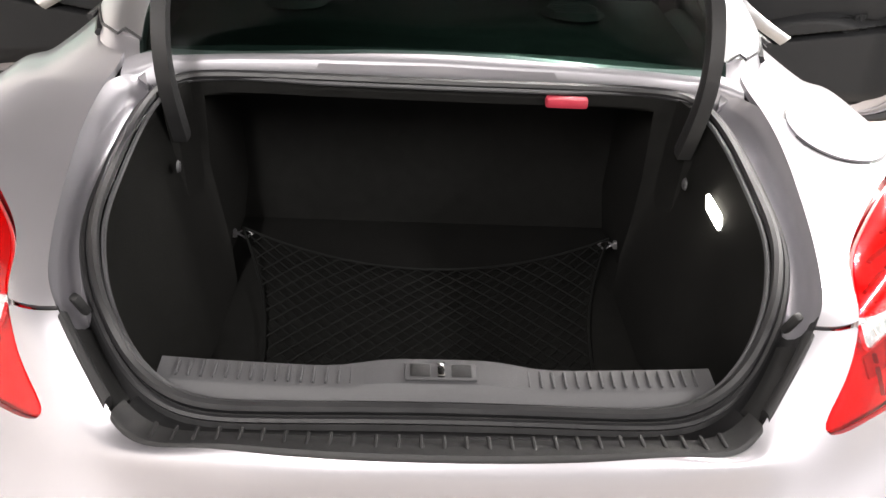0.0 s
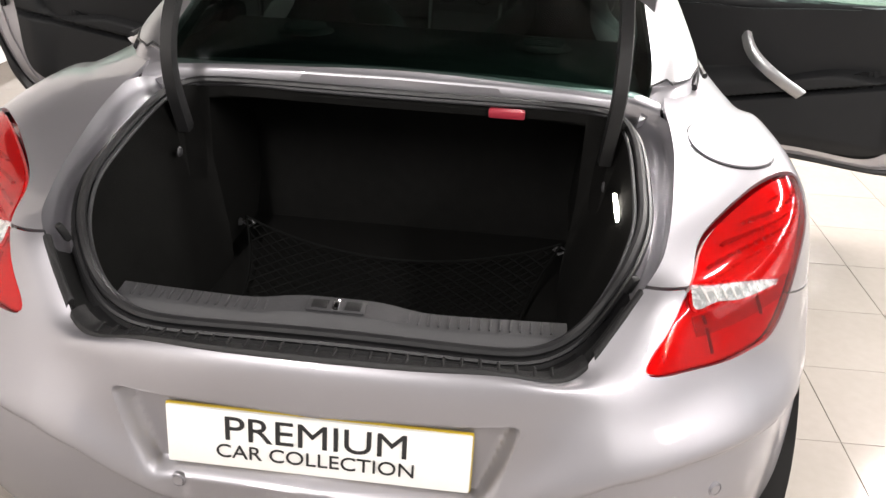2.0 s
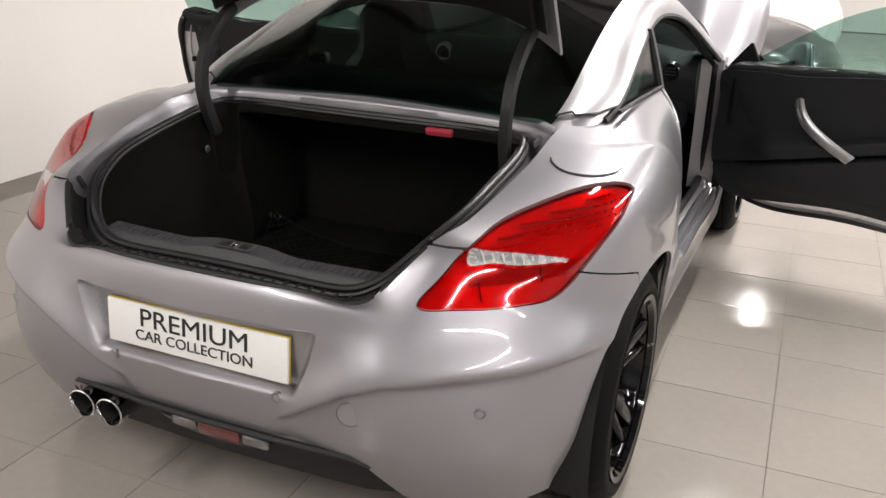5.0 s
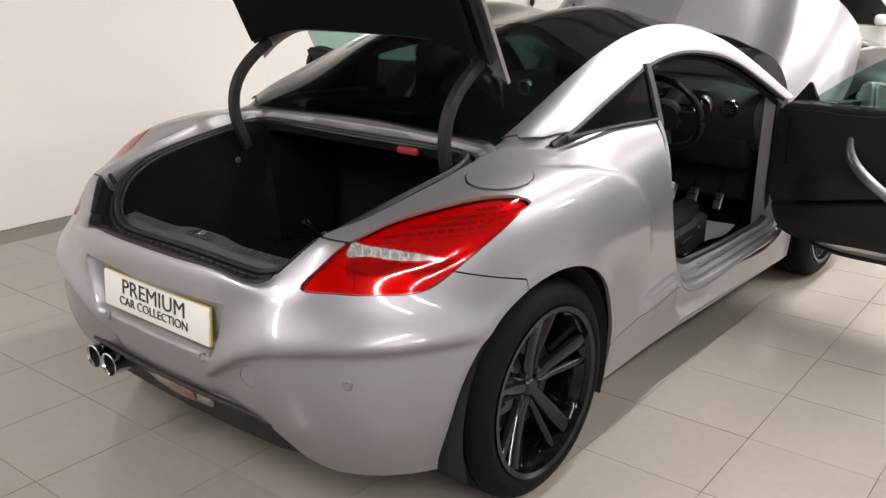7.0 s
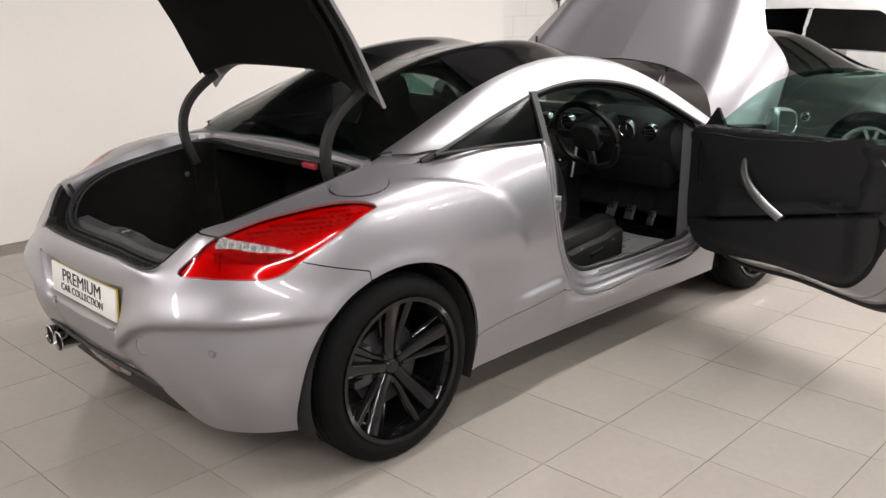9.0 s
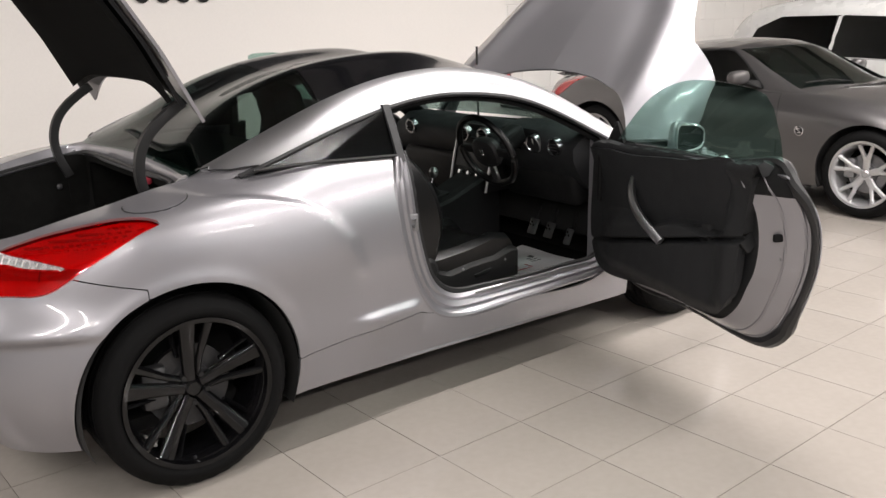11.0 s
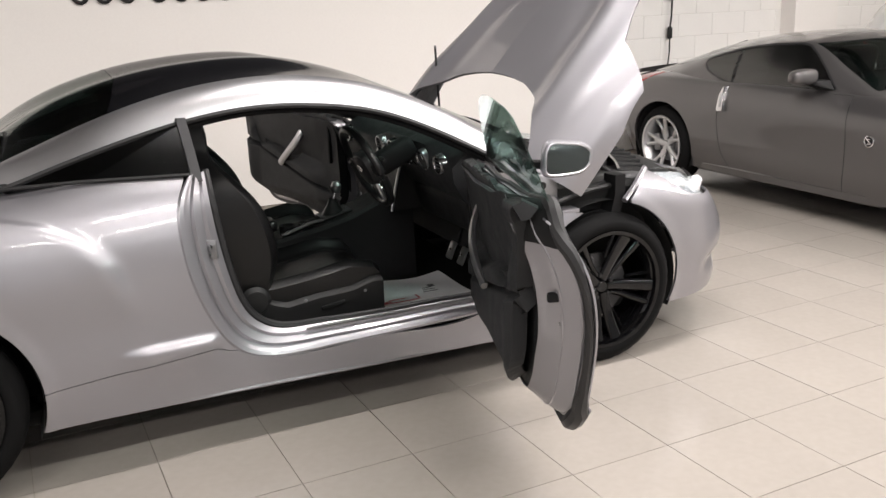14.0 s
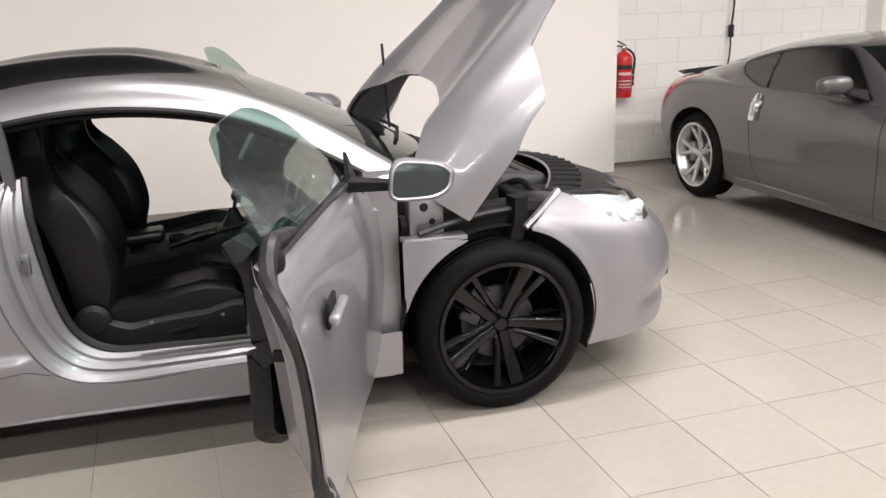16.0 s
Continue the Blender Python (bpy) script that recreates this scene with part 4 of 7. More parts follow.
# ---- boot opening: gutter, seal, lining ----
rail = R[:, -1]
rail = rail[np.argsort(np.arange(len(rail)) if rail[0, 0] < rail[-1, 0] else -np.arange(len(rail)))]
side_rail = rail[rail[:, 1] < 0.06]
front_edge = line([(.606, .090, .972), (.545, .143, .984), (.25, .164, .992), (0, .168, .994)], 30)
half = np.vstack([side_rail, front_edge])
loop = np.vstack([half, (half * np.array((-1, 1, 1)))[::-1][1:-1]])
seg = np.linalg.norm(np.roll(loop, -1, 0) - loop, axis=1)
cum = np.r_[0, np.cumsum(seg)]
NL = 220
qs = np.linspace(0, cum[-1], NL, endpoint=False)
closed = np.vstack([loop, loop[:1]])
loop = np.stack([np.interp(qs, cum, closed[:, k]) for k in range(3)], 1)
for _ in range(3):
    loop = (np.roll(loop, 1, 0) + 2 * loop + np.roll(loop, -1, 0)) / 4
# the seal's line, inside the gutter, from the middle of the sill to the middle of the front edge
SEAL_HALF = [(0, -.548, .722), (.15, -.548, .720), (.276, -.548, .718), (.34, -.547, .722), (.378, -.543, .732), (.408, -.534, .748), (.432, -.520, .768), (.455, -.500, .790), (.476, -.472, .814), (.497, -.436, .837), (.514, -.392, .856), (.528, -.345, .872), (.541, -.20, .905), (.543, -.05, .930), (.536, .05, .946), (.520, .105, .956), (.49, .140, .962), (.44, .150, .964), (.25, .146, .966), (0, .143, .966)]
RAIL_AT = [(0, -.697), (.15, -.690), (.28, -.675), (.36, -.652), (.405, -.635), (.43, -.622), (.455, -.598), (.478, -.573), (.505, -.545), (.535, -.50), (.56, -.44), (.575, -.38), (.592, -.20), (.612, -.05), (.611, .03), (.607, .07), (.59, .115), (.55, .141), (.25, .164), (0, .168)]


def half_param(points):
    P = np.array(points, float)
    return np.r_[0, np.cumsum(np.linalg.norm(np.diff(P[:, :2], axis=0), axis=1))]


seal_knots = np.array(SEAL_HALF)
rail_xy = np.array(RAIL_AT)
dense_t = np.linspace(0, len(RAIL_AT) - 1, 600)
dense_rail = np.stack([np.interp(dense_t, np.arange(len(RAIL_AT)), rail_xy[:, k]) for k in (0, 1)], 1)
seal_t = half_param(SEAL_HALF)
SEAL_LINE = np.zeros((NL, 3))
for i in range(NL):
    q = np.array((abs(loop[i, 0]), loop[i, 1]))
    t_at = dense_t[int(np.argmin(np.linalg.norm(dense_rail - q, axis=1)))]
    at = float(np.interp(t_at, np.arange(len(RAIL_AT)), seal_t))
    SEAL_LINE[i] = cubic(seal_t, seal_knots, np.array([at]))[0]
    if loop[i, 0] < 0:
        SEAL_LINE[i, 0] *= -1
for _ in range(4):
    SEAL_LINE = (np.roll(SEAL_LINE, 1, 0) + 2 * SEAL_LINE + np.roll(SEAL_LINE, -1, 0)) / 4
away = loop - SEAL_LINE
away[:, 2] = 0
wide = np.linalg.norm(loop - SEAL_LINE, axis=1)
away /= np.linalg.norm(away, axis=1, keepdims=True) + 1e-9
UPV = np.array((0, 0, 1.0))


def ring(out, up):
    """A ring round the opening at a distance outside the seal's line and above it."""
    return SEAL_LINE + away * out + UPV * up


def band(a, b):
    n = len(a)
    return [tuple(p) for p in a] + [tuple(p) for p in b], [(i, (i + 1) % n, (i + 1) % n + n, i + n) for i in range(n)]


def rows_mesh(rows, keep=lambda i: True):
    F = [(k * NL + i, k * NL + (i + 1) % NL, (k + 1) * NL + (i + 1) % NL, (k + 1) * NL + i) for k in range(len(rows) - 1) for i in range(NL) if keep(i)]
    return [tuple(p) for g in rows for p in g], F


FLANGE = ring(.020, -.016)
deep = np.clip(wide / .07, .25, 1.0)[:, None]
gutter = [loop - away * 0 - UPV * .001]
for t, h in ((.03, .003), (.08, .010), (.17, .013), (.21, .024), (.30, .034), (.45, .040), (.65, .040), (.82, .034), (.92, .018), (1, .0)):
    gutter.append(loop * (1 - t) + FLANGE * t - UPV * h * deep)
gutter += [ring(.010, -.008), ring(-.002, -.012)]
behind = lambda i: loop[i, 1] < -.50
mk("boot_gutter", rows_mesh(gutter, lambda i: not behind(i)), SILVER, car, "silver painted gutter round the boot", angle=50)
mk("sill_gutter", rows_mesh(gutter, behind), PLASD, car, "black gutter behind the bumper protector", angle=50)
mk("front_lining", rows_mesh([ring(-.004, -.010), ring(-.008, -.020), ring(-.004, -.036), ring(.04, -.046)], lambda i: loop[i, 1] > .05), CARP, car)
mk("boot_seal", tube([tuple(p) for p in ring(.003, .0)], .0095, 8, True), SEAL, car, "black rubber boot seal")
mk("seal_lip", tube([tuple(p) for p in ring(.019, -.010)], .0055, 6, True), SEAL, car)
mk("seal_inner_lip", tube([tuple(p) for p in ring(-.012, -.006)], .0045, 6, True), GPLAS, car)

# felt lining that hangs from the seal down to the floor
LIP = ring(-.012, -.012)
lining = [LIP]
for t in (.06, .2, .4, .6, .8, 1.0):
    row_ = LIP.copy()
    row_[:, 2] = LIP[:, 2] * (1 - t) + .488 * t
    hold = .47 - .05 * step(LIP[:, 1], -.30, -.10) * step(t, .2, .8) + .02 * step(.25 - t, 0, .2)
    lim = np.where(np.abs(LIP[:, 0]) > hold, hold, np.abs(LIP[:, 0]))
    row_[:, 0] = np.sign(LIP[:, 0]) * (np.abs(LIP[:, 0]) * (1 - t ** .8) + lim * t ** .8)
    row_[:, 1] = LIP[:, 1] + .02 * t * step(-LIP[:, 1], .45, .53)
    lining.append(row_)
mk("boot_side_lining", rows_mesh(lining, lambda i: not (loop[i, 1] > .09 and abs(loop[i, 0]) < .56)), CARP, car, "black felt boot lining")
mk("boot_floor", rbox(1.16, 1.1, .03, .01, m=pose(0, .0, .475)), CARP, car, "black carpeted boot floor")
mk("boot_seat_back", rbox(1.16, .04, .52, .01, m=pose(0, .50, .73, -6)), CARP, car, "black carpeted seat back")
for s in (1, -1):
    mk("boot_inner_side", flip(loft([[(x, y, .47), (x - .015, y, .60), (x, y, .80), (x + .01, y, .955), (x + .05, y, .955), (x + .05, y, .47)] for x, y in ((.49, .06), (.475, .12), (.46, .20), (.455, .50))]), s), CARP, car)
    arm = line([(.489, .066, .868), (.492, .040, .93), (.498, .022, 1.02), (.50, .05, 1.12), (.50, .13, 1.20), (.50, .20, 1.245)], 22)
    tg = np.gradient(arm, axis=0)
    tg /= np.linalg.norm(tg, axis=1, keepdims=True)
    rings = []
    for p, t in zip(arm, tg):
        nrm = np.array((0, -t[2], t[1]))
        rings.append([tuple(p + np.array((a, 0, 0)) + nrm * b) for a, b in ((-.013, -.017), (.013, -.017), (.017, 0), (.013, .017), (-.013, .017), (-.017, 0))])
    mk("lid_hinge_arm", flip(loft(rings), s), PLAS, car, "black gooseneck boot hinge arm")
mk("boot_shelf_underside", rbox(1.16, .34, .02, .006, m=pose(0, .35, .962)), CARP, car)
scut = [(-.60, .095, .974), (-.545, .143, .984), (-.40, .157, .989), (-.25, .164, .992), (0, .168, .994), (.25, .164, .992), (.40, .157, .989), (.545, .143, .984), (.60, .095, .974)]
mk("scuttle_panel", loft([[(x, y - .001, z - .001), (x, y + .004, z + .006), (x, y + .016, z + .012), (x, y + .034, z + .018), (x, y + .05, z + .018), (x, y + .05, z - .02), (x, y, z - .02)] for x, y, z in scut]), SILVER, car, "silver strip under the rear glass", angle=60)
# boot sill trim with ribs and lock, and the ribbed bumper protector
sx = np.linspace(-.41, .41, 41)
hump = 0.014 * np.exp(-(sx / .125) ** 4)
yb = -.510 + .018 * (sx / .41) ** 2
trim = mk("boot_sill_trim", loft([[(x, y - .045, .690), (x, y - .038, .715 + h * .2), (x, y - .024, .734 + h * .6), (x, y - .018, .738 + h * .7), (x, y + .024 + h * .4, .742 + h), (x, y + .030 + h * .4, .735 + h), (x, y + .034 + h * .4, .48), (x, y - .04, .48)] for x, y, h in zip(sx, yb, hump)]), GPLAS, car, "grey plastic boot sill trim", angle=30)
for k in range(15):
    for s in (1, -1):
        x = s * (.130 + .018 * k)
        y = -.510 + .018 * (x / .41) ** 2
        mk("sill_rib", rbox(.004, .034, .006, .002, m=pose(x, y + .002, .7415, 5)), GPLAS, trim)
mk("latch_plate", rbox(.105, .034, .006, .006, m=pose(0, -.508, .7535, 6)), GPLAS, trim)
mk("boot_latch", rbox(.012, .03, .012, .003, m=pose(0, -.508, .7555, 6)), CHROME, trim)
for x in (-.03, .03):
    mk("latch_grip", rbox(.030, .026, .005, .003, m=pose(x, -.508, .7560, 6)), PLAS, trim)
arc = np.array([i for i in range(-70, 71) if loop[i % NL, 1] < -.512])


def lip_strip(keep, a, b, low=0.0, rise=.004):
    """A strip along the rear edge of the boot opening, from the share a to the share b of the way to the flange."""
    rings = []
    for i in keep:
        p, f, n_ = loop[i % NL], FLANGE[i % NL], -away[i % NL]
        at = lambda t, h: tuple(p * (1 - t) + f * t + UPV * (h - low))
        edge = [tuple(p - n_ * .006 - UPV * .006), tuple(p - n_ * .004 + UPV * .001)] if a == 0 else []
        rings.append(edge + [at(a, rise), at((a + b) / 2, rise + .002), at(b * .96 + a * .04, rise), at(b, rise - .004), at(b, -.03), at(a, -.03)])
    return loft(rings)


main = [i for i in arc if abs(loop[i % NL, 0]) < .446]
prot = mk("bumper_protector", lip_strip(main, 0, .50), PLAS, car, "ribbed black plastic bumper protector", angle=40)
mk("protector_step", lip_strip(main, .49, 1.0, .012, .002), PLASD, prot, angle=40)
for k in range(27):
    x = -.385 + .77 * k / 26
    i = min(main, key=lambda j: abs(loop[j % NL, 0] - x))
    p, f = loop[i % NL], FLANGE[i % NL]
    c_ = p * .74 + f * .26
    mk("protector_rib", rbox(.006, .030, .006, .0025, m=pose(x, c_[1], c_[2] + .0085, 0, 0, 14 * x)), PLAS, prot)
for s in (1, -1):
    side = [i for i in arc if loop[i % NL, 0] * s >= .441]
    corner = mk("opening_side_trim", lip_strip(side, 0, .22), PLAS, car, "black trim down the corner of the boot opening", angle=40)
    # sunk dark strip; the pocket's shade is put into its near-black colour
    mk("pocket_shade_strip", lip_strip(side, .20, .90, .030, .004), DARKIN, corner, angle=40)
    mk("trim_clip", flip(rbox(.016, .014, .040, .005, 2, m=pose(.510, -.482, .838, 25, 0, 35)), s), PLAS, corner)

mk("release_handle", rbox(.085, .02, .022, .006, m=pose(.258, .128, .943, 12)), REDP, car, "red seat release handle")
mk("boot_lamp", rbox(.008, .078, .034, .003, m=pose(.509, -.106, .827, 4, -10)), glow("boot_lamp_lens", (1, .93, .82), 14), car, "lit boot lamp")
for s in (1, -1):
    mk("lining_button", moved(lathe([(0, .006), (.010, .004), (.013, 0)], 12), pose(s * .490, .018, .824, 0, 0, 180 if s > 0 else 0)), GPLAS, car)
    hook = mk("net_hook", moved(join(tube([(0, 0, 0), (-.02, 0, .012), (-.035, 0, 0), (-.02, 0, -.012)], .004, 6, True), rbox(.02, .014, .02, .004, m=pose(.01, 0, 0))), pose(s * .442, .287, .535, 0, 0, 0 if s > 0 else 180)), STEEL, car)


# cargo net
def net_point(u, v):
    """u across -1..1, v from the sill 0 to the hooks 1."""
    hw = .315 + .11 * v ** 3
    edge = abs(u) ** 2
    y = -.42 + (.60 - .02 * 0) * v + .09 * v * edge
    return u * hw, y, .496 + .02 * v * v + .045 * (v ** 6) * edge


V, F = [], []
count = 19
for fam in (1, -1):
    for k in range(-count, count * 2 + 1):
        pts = []
        for i in range(41):
            v = i / 40
            u = (k / count * 2 - 1) + fam * (v - .5 * (1 - fam) * 0) * 1.7
            if -1 <= u <= 1:
                pts.append(net_point(u, v))
        if len(pts) > 2:
            tv, tf = tube(pts, .0017, 4, caps=False)
            F += [tuple(i + len(V) for i in q) for q in tf]
            V += tv
cargo = thing("cargo_net", "black elastic cargo net lying on the boot floor", "cargo net")
mk("netting", (V, F), NETC, cargo)
for pts in ([net_point(u, 1) for u in np.linspace(-1, 1, 30)], [net_point(u, 0) for u in np.linspace(-1, 1, 30)], [net_point(1, v) for v in np.linspace(0, 1, 20)], [net_point(-1, v) for v in np.linspace(0, 1, 20)]):
    mk("border_cord", tube(pts, .0035, 5), NETC, cargo)

# fuel cap: a round flap with its gap
capc = np.array((.735, -.02))


def cap_d(P):
    return .088 - np.hypot(P[..., 0] - capc[0], (P[..., 1] - capc[1]) * .86)


RC = crop(R, (R[..., 2] > .7) & (cap_d(R) > -.02))
for s in (1,):
    cap = mk("fuel_flap", cut(RC, lambda P: np.where(P[..., 2] > .7, cap_d(P), -1), OUT_R, .004, .0045), SILVER, car, "round silver fuel flap")
    mk("flap_gap", cut(RC, lambda P: np.where(P[..., 2] > .7, np.minimum(cap_d(P) + .004, .012 - cap_d(P)), -1), OUT_R, .001, .0012), SEAL, cap)

# ---- boot lid, open ----
LT = -63
lid_pivot_closed, lid_pivot_open = Vector((0, .30, 1.02)), Vector((0, .335, 1.118))
LID_M = Matrix.Translation(lid_pivot_open) @ pose(0, 0, 0, LT) @ Matrix.Translation(-lid_pivot_closed)


def lid_grid(drop=0.0, inset=0.0, nb=46, na=41):
    G = np.zeros((nb, na, 3))
    for j, a in enumerate(np.linspace(-1, 1, na)):
        front = .095 + (.11 if not inset else .05) * max(0, (abs(a) - .55) / .45) ** 1.6 - inset
        for i, b in enumerate(np.linspace(0, 1, nb)):
            w = interp(b, [(0, .575), (.3, .565), (.62, .545), (.8, .52), (1, .43)]) - inset
            yy = interp(b, [(0, front), (.72, -.46), (.84, -.56), (1, -.60 + inset)])
            zz = interp(b, [(0, 1.0), (.3, 1.0), (.6, .975), (.72, .955), (.80, .945), (.86, .90), (1, .765)])
            dome = .02 * (1 - a * a)
            G[i, j] = (a * w, yy + .06 * (a * a) * step(b, .5, .9), zz + dome - .03 * a ** 4 - drop)
    return G


def smooth_grid(G, n=2):
    for _ in range(n):
        H = G.copy()
        H[1:-1] = (G[:-2] + 2 * G[1:-1] + G[2:]) / 4
        G = H
    return G


LG = smooth_grid(lid_grid())
lid_out = 1 if normals(LG)[10, 20, 2] > 0 else -1
lid = mk("boot_lid", cut(LG, ALL, lid_out, .012), SILVER, car, "open boot lid with black lined underside", m=LID_M)
mk("lid_inner_frame", cut(smooth_grid(lid_grid(.028, .022)), ALL, lid_out, .014), PLASD, lid, m=LID_M)
LI = lid_grid(.05, .05)
LI[:, :, 2] -= .035 * np.clip(np.sin(np.linspace(0, 1, 46) * math.pi * .8), 0, 1)[:, None] * np.clip(1 - np.abs(np.linspace(-1, 1, 41)) ** 6, 0, 1)[None, :]
mk("lid_lining", cut(smooth_grid(LI, 3), ALL, lid_out, .02), CARP, lid, "black felt lid lining", m=LID_M)

# ---- bonnet, open ----
def welded(vf):
    """Both halves as one sheet, joined along the middle."""
    V, F = join(vf, flip(vf, -1))
    bm = bmesh.new()
    vs = [bm.verts.new((0.0 if abs(p[0]) < 1e-4 else p[0], p[1], p[2])) for p in V]
    for q in F:
        try:
            bm.faces.new([vs[i] for i in q])
        except ValueError:
            pass
    bmesh.ops.remove_doubles(bm, verts=[v for v in bm.verts if v.co.x == 0.0], dist=1e-4)
    bm.verts.index_update()
    out = [tuple(v.co) for v in bm.verts], [tuple(v.index for v in f.verts) for f in bm.faces]
    bm.free()
    return out


BON_T = 56
BON_M = pose(0, 2.30, 1.0) @ pose(0, 0, 0, BON_T) @ pose(0, -2.30, -1.0)


REARX = [(0, 2.612), (.12, 2.609), (.2, 2.603), (.3, 2.588), (.36, 2.570), (.42, 2.548), (.5, 2.515), (.57, 2.475), (.62, 2.437), (.66, 2.397), (.70, 2.335), (.74, 2.245), (.80, 2.2)]


def keep_bonnet(P, gap=0.002, inset=0.0):
    x, y, z = P[..., 0], P[..., 1], P[..., 2]
    rear = interp(np.abs(x), REARX)
    low = np.minimum(z - bon_z(P) - gap, 0.9 * (y - 2.2))
    low = np.where(y < 2.70, np.minimum(z - bon_z(P) - gap, 9), z - bon_z(P) - gap)
    return np.minimum.reduce([low, y - rear - inset, front_arch(P) + .002 - .0])


bon_r = cut(Fr, keep_bonnet, OUT_F, .012)
bonnet = mk("bonnet", welded(bon_r), SILVER, car, "raised silver bonnet", m=BON_M)
inn = cut(Fr, lambda P: keep_bonnet(P, .03, .05), OUT_F, .010, -.03)
mk("bonnet_inner", welded(inn), GPLAS, bonnet, m=BON_M)
mk("bonnet_stay", tube([(-.62, 2.55, .80), (-.60, 2.52, 1.32)], .007, 6), PLAS, car)

# headlights
for s in (1, -1):
    hl = mk("headlight", flip(cut(Fr, lambda P: head_d(P) - .001, OUT_F, .004, -.028), s), HEADR, car, "clear glass headlight")
    mk("lens_cover", flip(cut(Fr, lambda P: head_d(P) - .001, OUT_F, .004, -.001), s), HEADG, hl)
    for x, y, z, r in ((.755, 3.09, .715, .034), (.735, 3.19, .690, .038), (.655, 3.275, .690, .03)):
        mk("projector", flip(moved(lathe([(0, .03), (r * .6, .028), (r, .005), (r * 1.25, .0), (r * 1.3, -.02)], 24), pose(x, y, z, 0, -48, 32)), s), HEADR, hl)
    mk("headlight_backing", flip(cut(Fr, lambda P: head_d(P) + .01, OUT_F, .01, -.06), s), PLASD, hl)

# engine bay; floor, bulkhead and inner wings near-black, its shade in the colour
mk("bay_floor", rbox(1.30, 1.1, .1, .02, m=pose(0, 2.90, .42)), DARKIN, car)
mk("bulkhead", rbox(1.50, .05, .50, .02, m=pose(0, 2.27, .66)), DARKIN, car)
cover = mk("engine_cover", rbox(.62, .50, .10, .04, 3, m=pose(-.02, 2.80, .755, -6)), GPLAS, car, "black plastic engine cover")
for k in range(5):
    mk("cover_ridge", rbox(.50, .02, .02, .006, m=pose(-.02, 2.70 + .075 * k, .812 - .008 * k, -6)), PLAS, cover)
mk("battery_box", rbox(.26, .26, .20, .02, m=pose(.40, 2.60, .70)), PLASD, car)
mk("air_box", rbox(.24, .34, .16, .03, 3, m=pose(.42, 2.95, .67, -5)), PLAS, car)
for k, (x, y) in enumerate(((.25, 2.55), (.30, 2.75), (-.35, 2.6))):
    mk("bay_hose", tube([tuple(p) for p in line([(x, y, .70), (x + .08, y + .12, .78), (x + .20, y + .16, .74), (x + .24, y + .28, .66)], 14)], .014, 8), PLAS, car)
sxs = np.linspace(-.52, .52, 21)
slam = mk("slam_panel", loft([[(x, 3.10 - .62 * x * x, .790 - .10 * x * x), (x, 3.22 - .62 * x * x, .777 - .12 * x * x), (x, 3.31 - .62 * x * x, .750 - .14 * x * x), (x, 3.43 - .62 * x * x, .708 - .12 * x * x), (x, 3.40 - .62 * x * x, .66), (x, 3.17 - .62 * x * x, .74 - .1 * x * x)] for x in sxs]), PLAS, car, "black plastic slam panel cover", angle=25)
for k in range(13):
    x = -.45 + .075 * k
    mk("panel_rib", rbox(.014, .15, .018, .006, m=pose(x, 3.175 - .62 * x * x, .785 - .12 * x * x, -6)), PLAS, slam)
mk("slam_edge", tube([(x, 3.10 - .62 * x * x, .793 - .10 * x * x) for x in sxs], .006, 6), ALU, slam)
for s in (1, -1):
    mk("lamp_rear_housing", flip(rbox(.14, .22, .12, .03, 3, m=pose(.60, 2.93, .705, -8, 0, 20)), s), GPLAS, car)
for s in (1, -1):
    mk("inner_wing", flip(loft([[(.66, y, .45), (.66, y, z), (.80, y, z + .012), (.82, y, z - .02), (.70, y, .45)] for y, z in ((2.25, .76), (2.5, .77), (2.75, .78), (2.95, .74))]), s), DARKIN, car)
    mk("hinge_bracket", flip(rbox(.06, .13, .15, .008, m=pose(.80, 2.34, .78)), s), STEEL, car, "bare steel bonnet hinge bracket")
    # raised dark discs on the bracket, coloured as the shade inside holes
    mk("hole_shade_disc", flip(moved(lathe([(0, .002), (.016, .002), (.016, -.004)], 16), pose(.831, 2.33, .81)), s), DARKIN, car)
    mk("hole_shade_disc", flip(moved(lathe([(0, .002), (.012, .002), (.012, -.004)], 16), pose(.831, 2.36, .755)), s), DARKIN, car)
    mk("wing_ledge", flip(rbox(.07, .24, .02, .006, m=pose(.845, 2.36, .697)), s), SILVER, car)
    mk("wing_seal", flip(loft([[(.79, 2.66 + a, z), (.86, 2.67 + a, z), (.86, 2.72 + a, z), (.79, 2.72 + a, z)] for a, z in ((-.02, .66), (.0, .74), (.0, .82))]), s), PLASD, car)
    mk("bumper_lip", flip(tube([(.885, 2.70, .712), (.85, 2.78, .765), (.80, 2.865, .822)], .014, 6), s), SILVER, car)
    mk("gutter_seal", flip(tube([tuple(p) for p in line([(.86, 2.30, .72), (.84, 2.50, .76), (.82, 2.72, .775)], 12)], .012, 6), s), SEAL, car)
mk("wiper", tube([(.45, 2.33, 1.0), (.0, 2.44, .985), (-.25, 2.40, 1.0)], .008, 6), PLASD, car)
mk("scuttle", loft([[(x, y - .10, z + .015), (x, y + .11, z - .015), (x, y + .11, z - .05), (x, y - .10, z - .05)] for x, y, z in ((-.74, 2.29, .925), (-.45, 2.41, .93), (0, 2.48, .93), (.45, 2.41, .93), (.74, 2.29, .925))]), PLASD, car)

# ---- doors ----
def skin_x(y, z):
    """Width of the body side at (y, z), for the door zone."""
    i = int(np.argmin(np.abs(R[:, 40, 1] - y) + (R[:, 40, 0] < .5) * 9))
    col = R[i]
    return float(np.interp(z, col[:, 2], col[:, 0]))


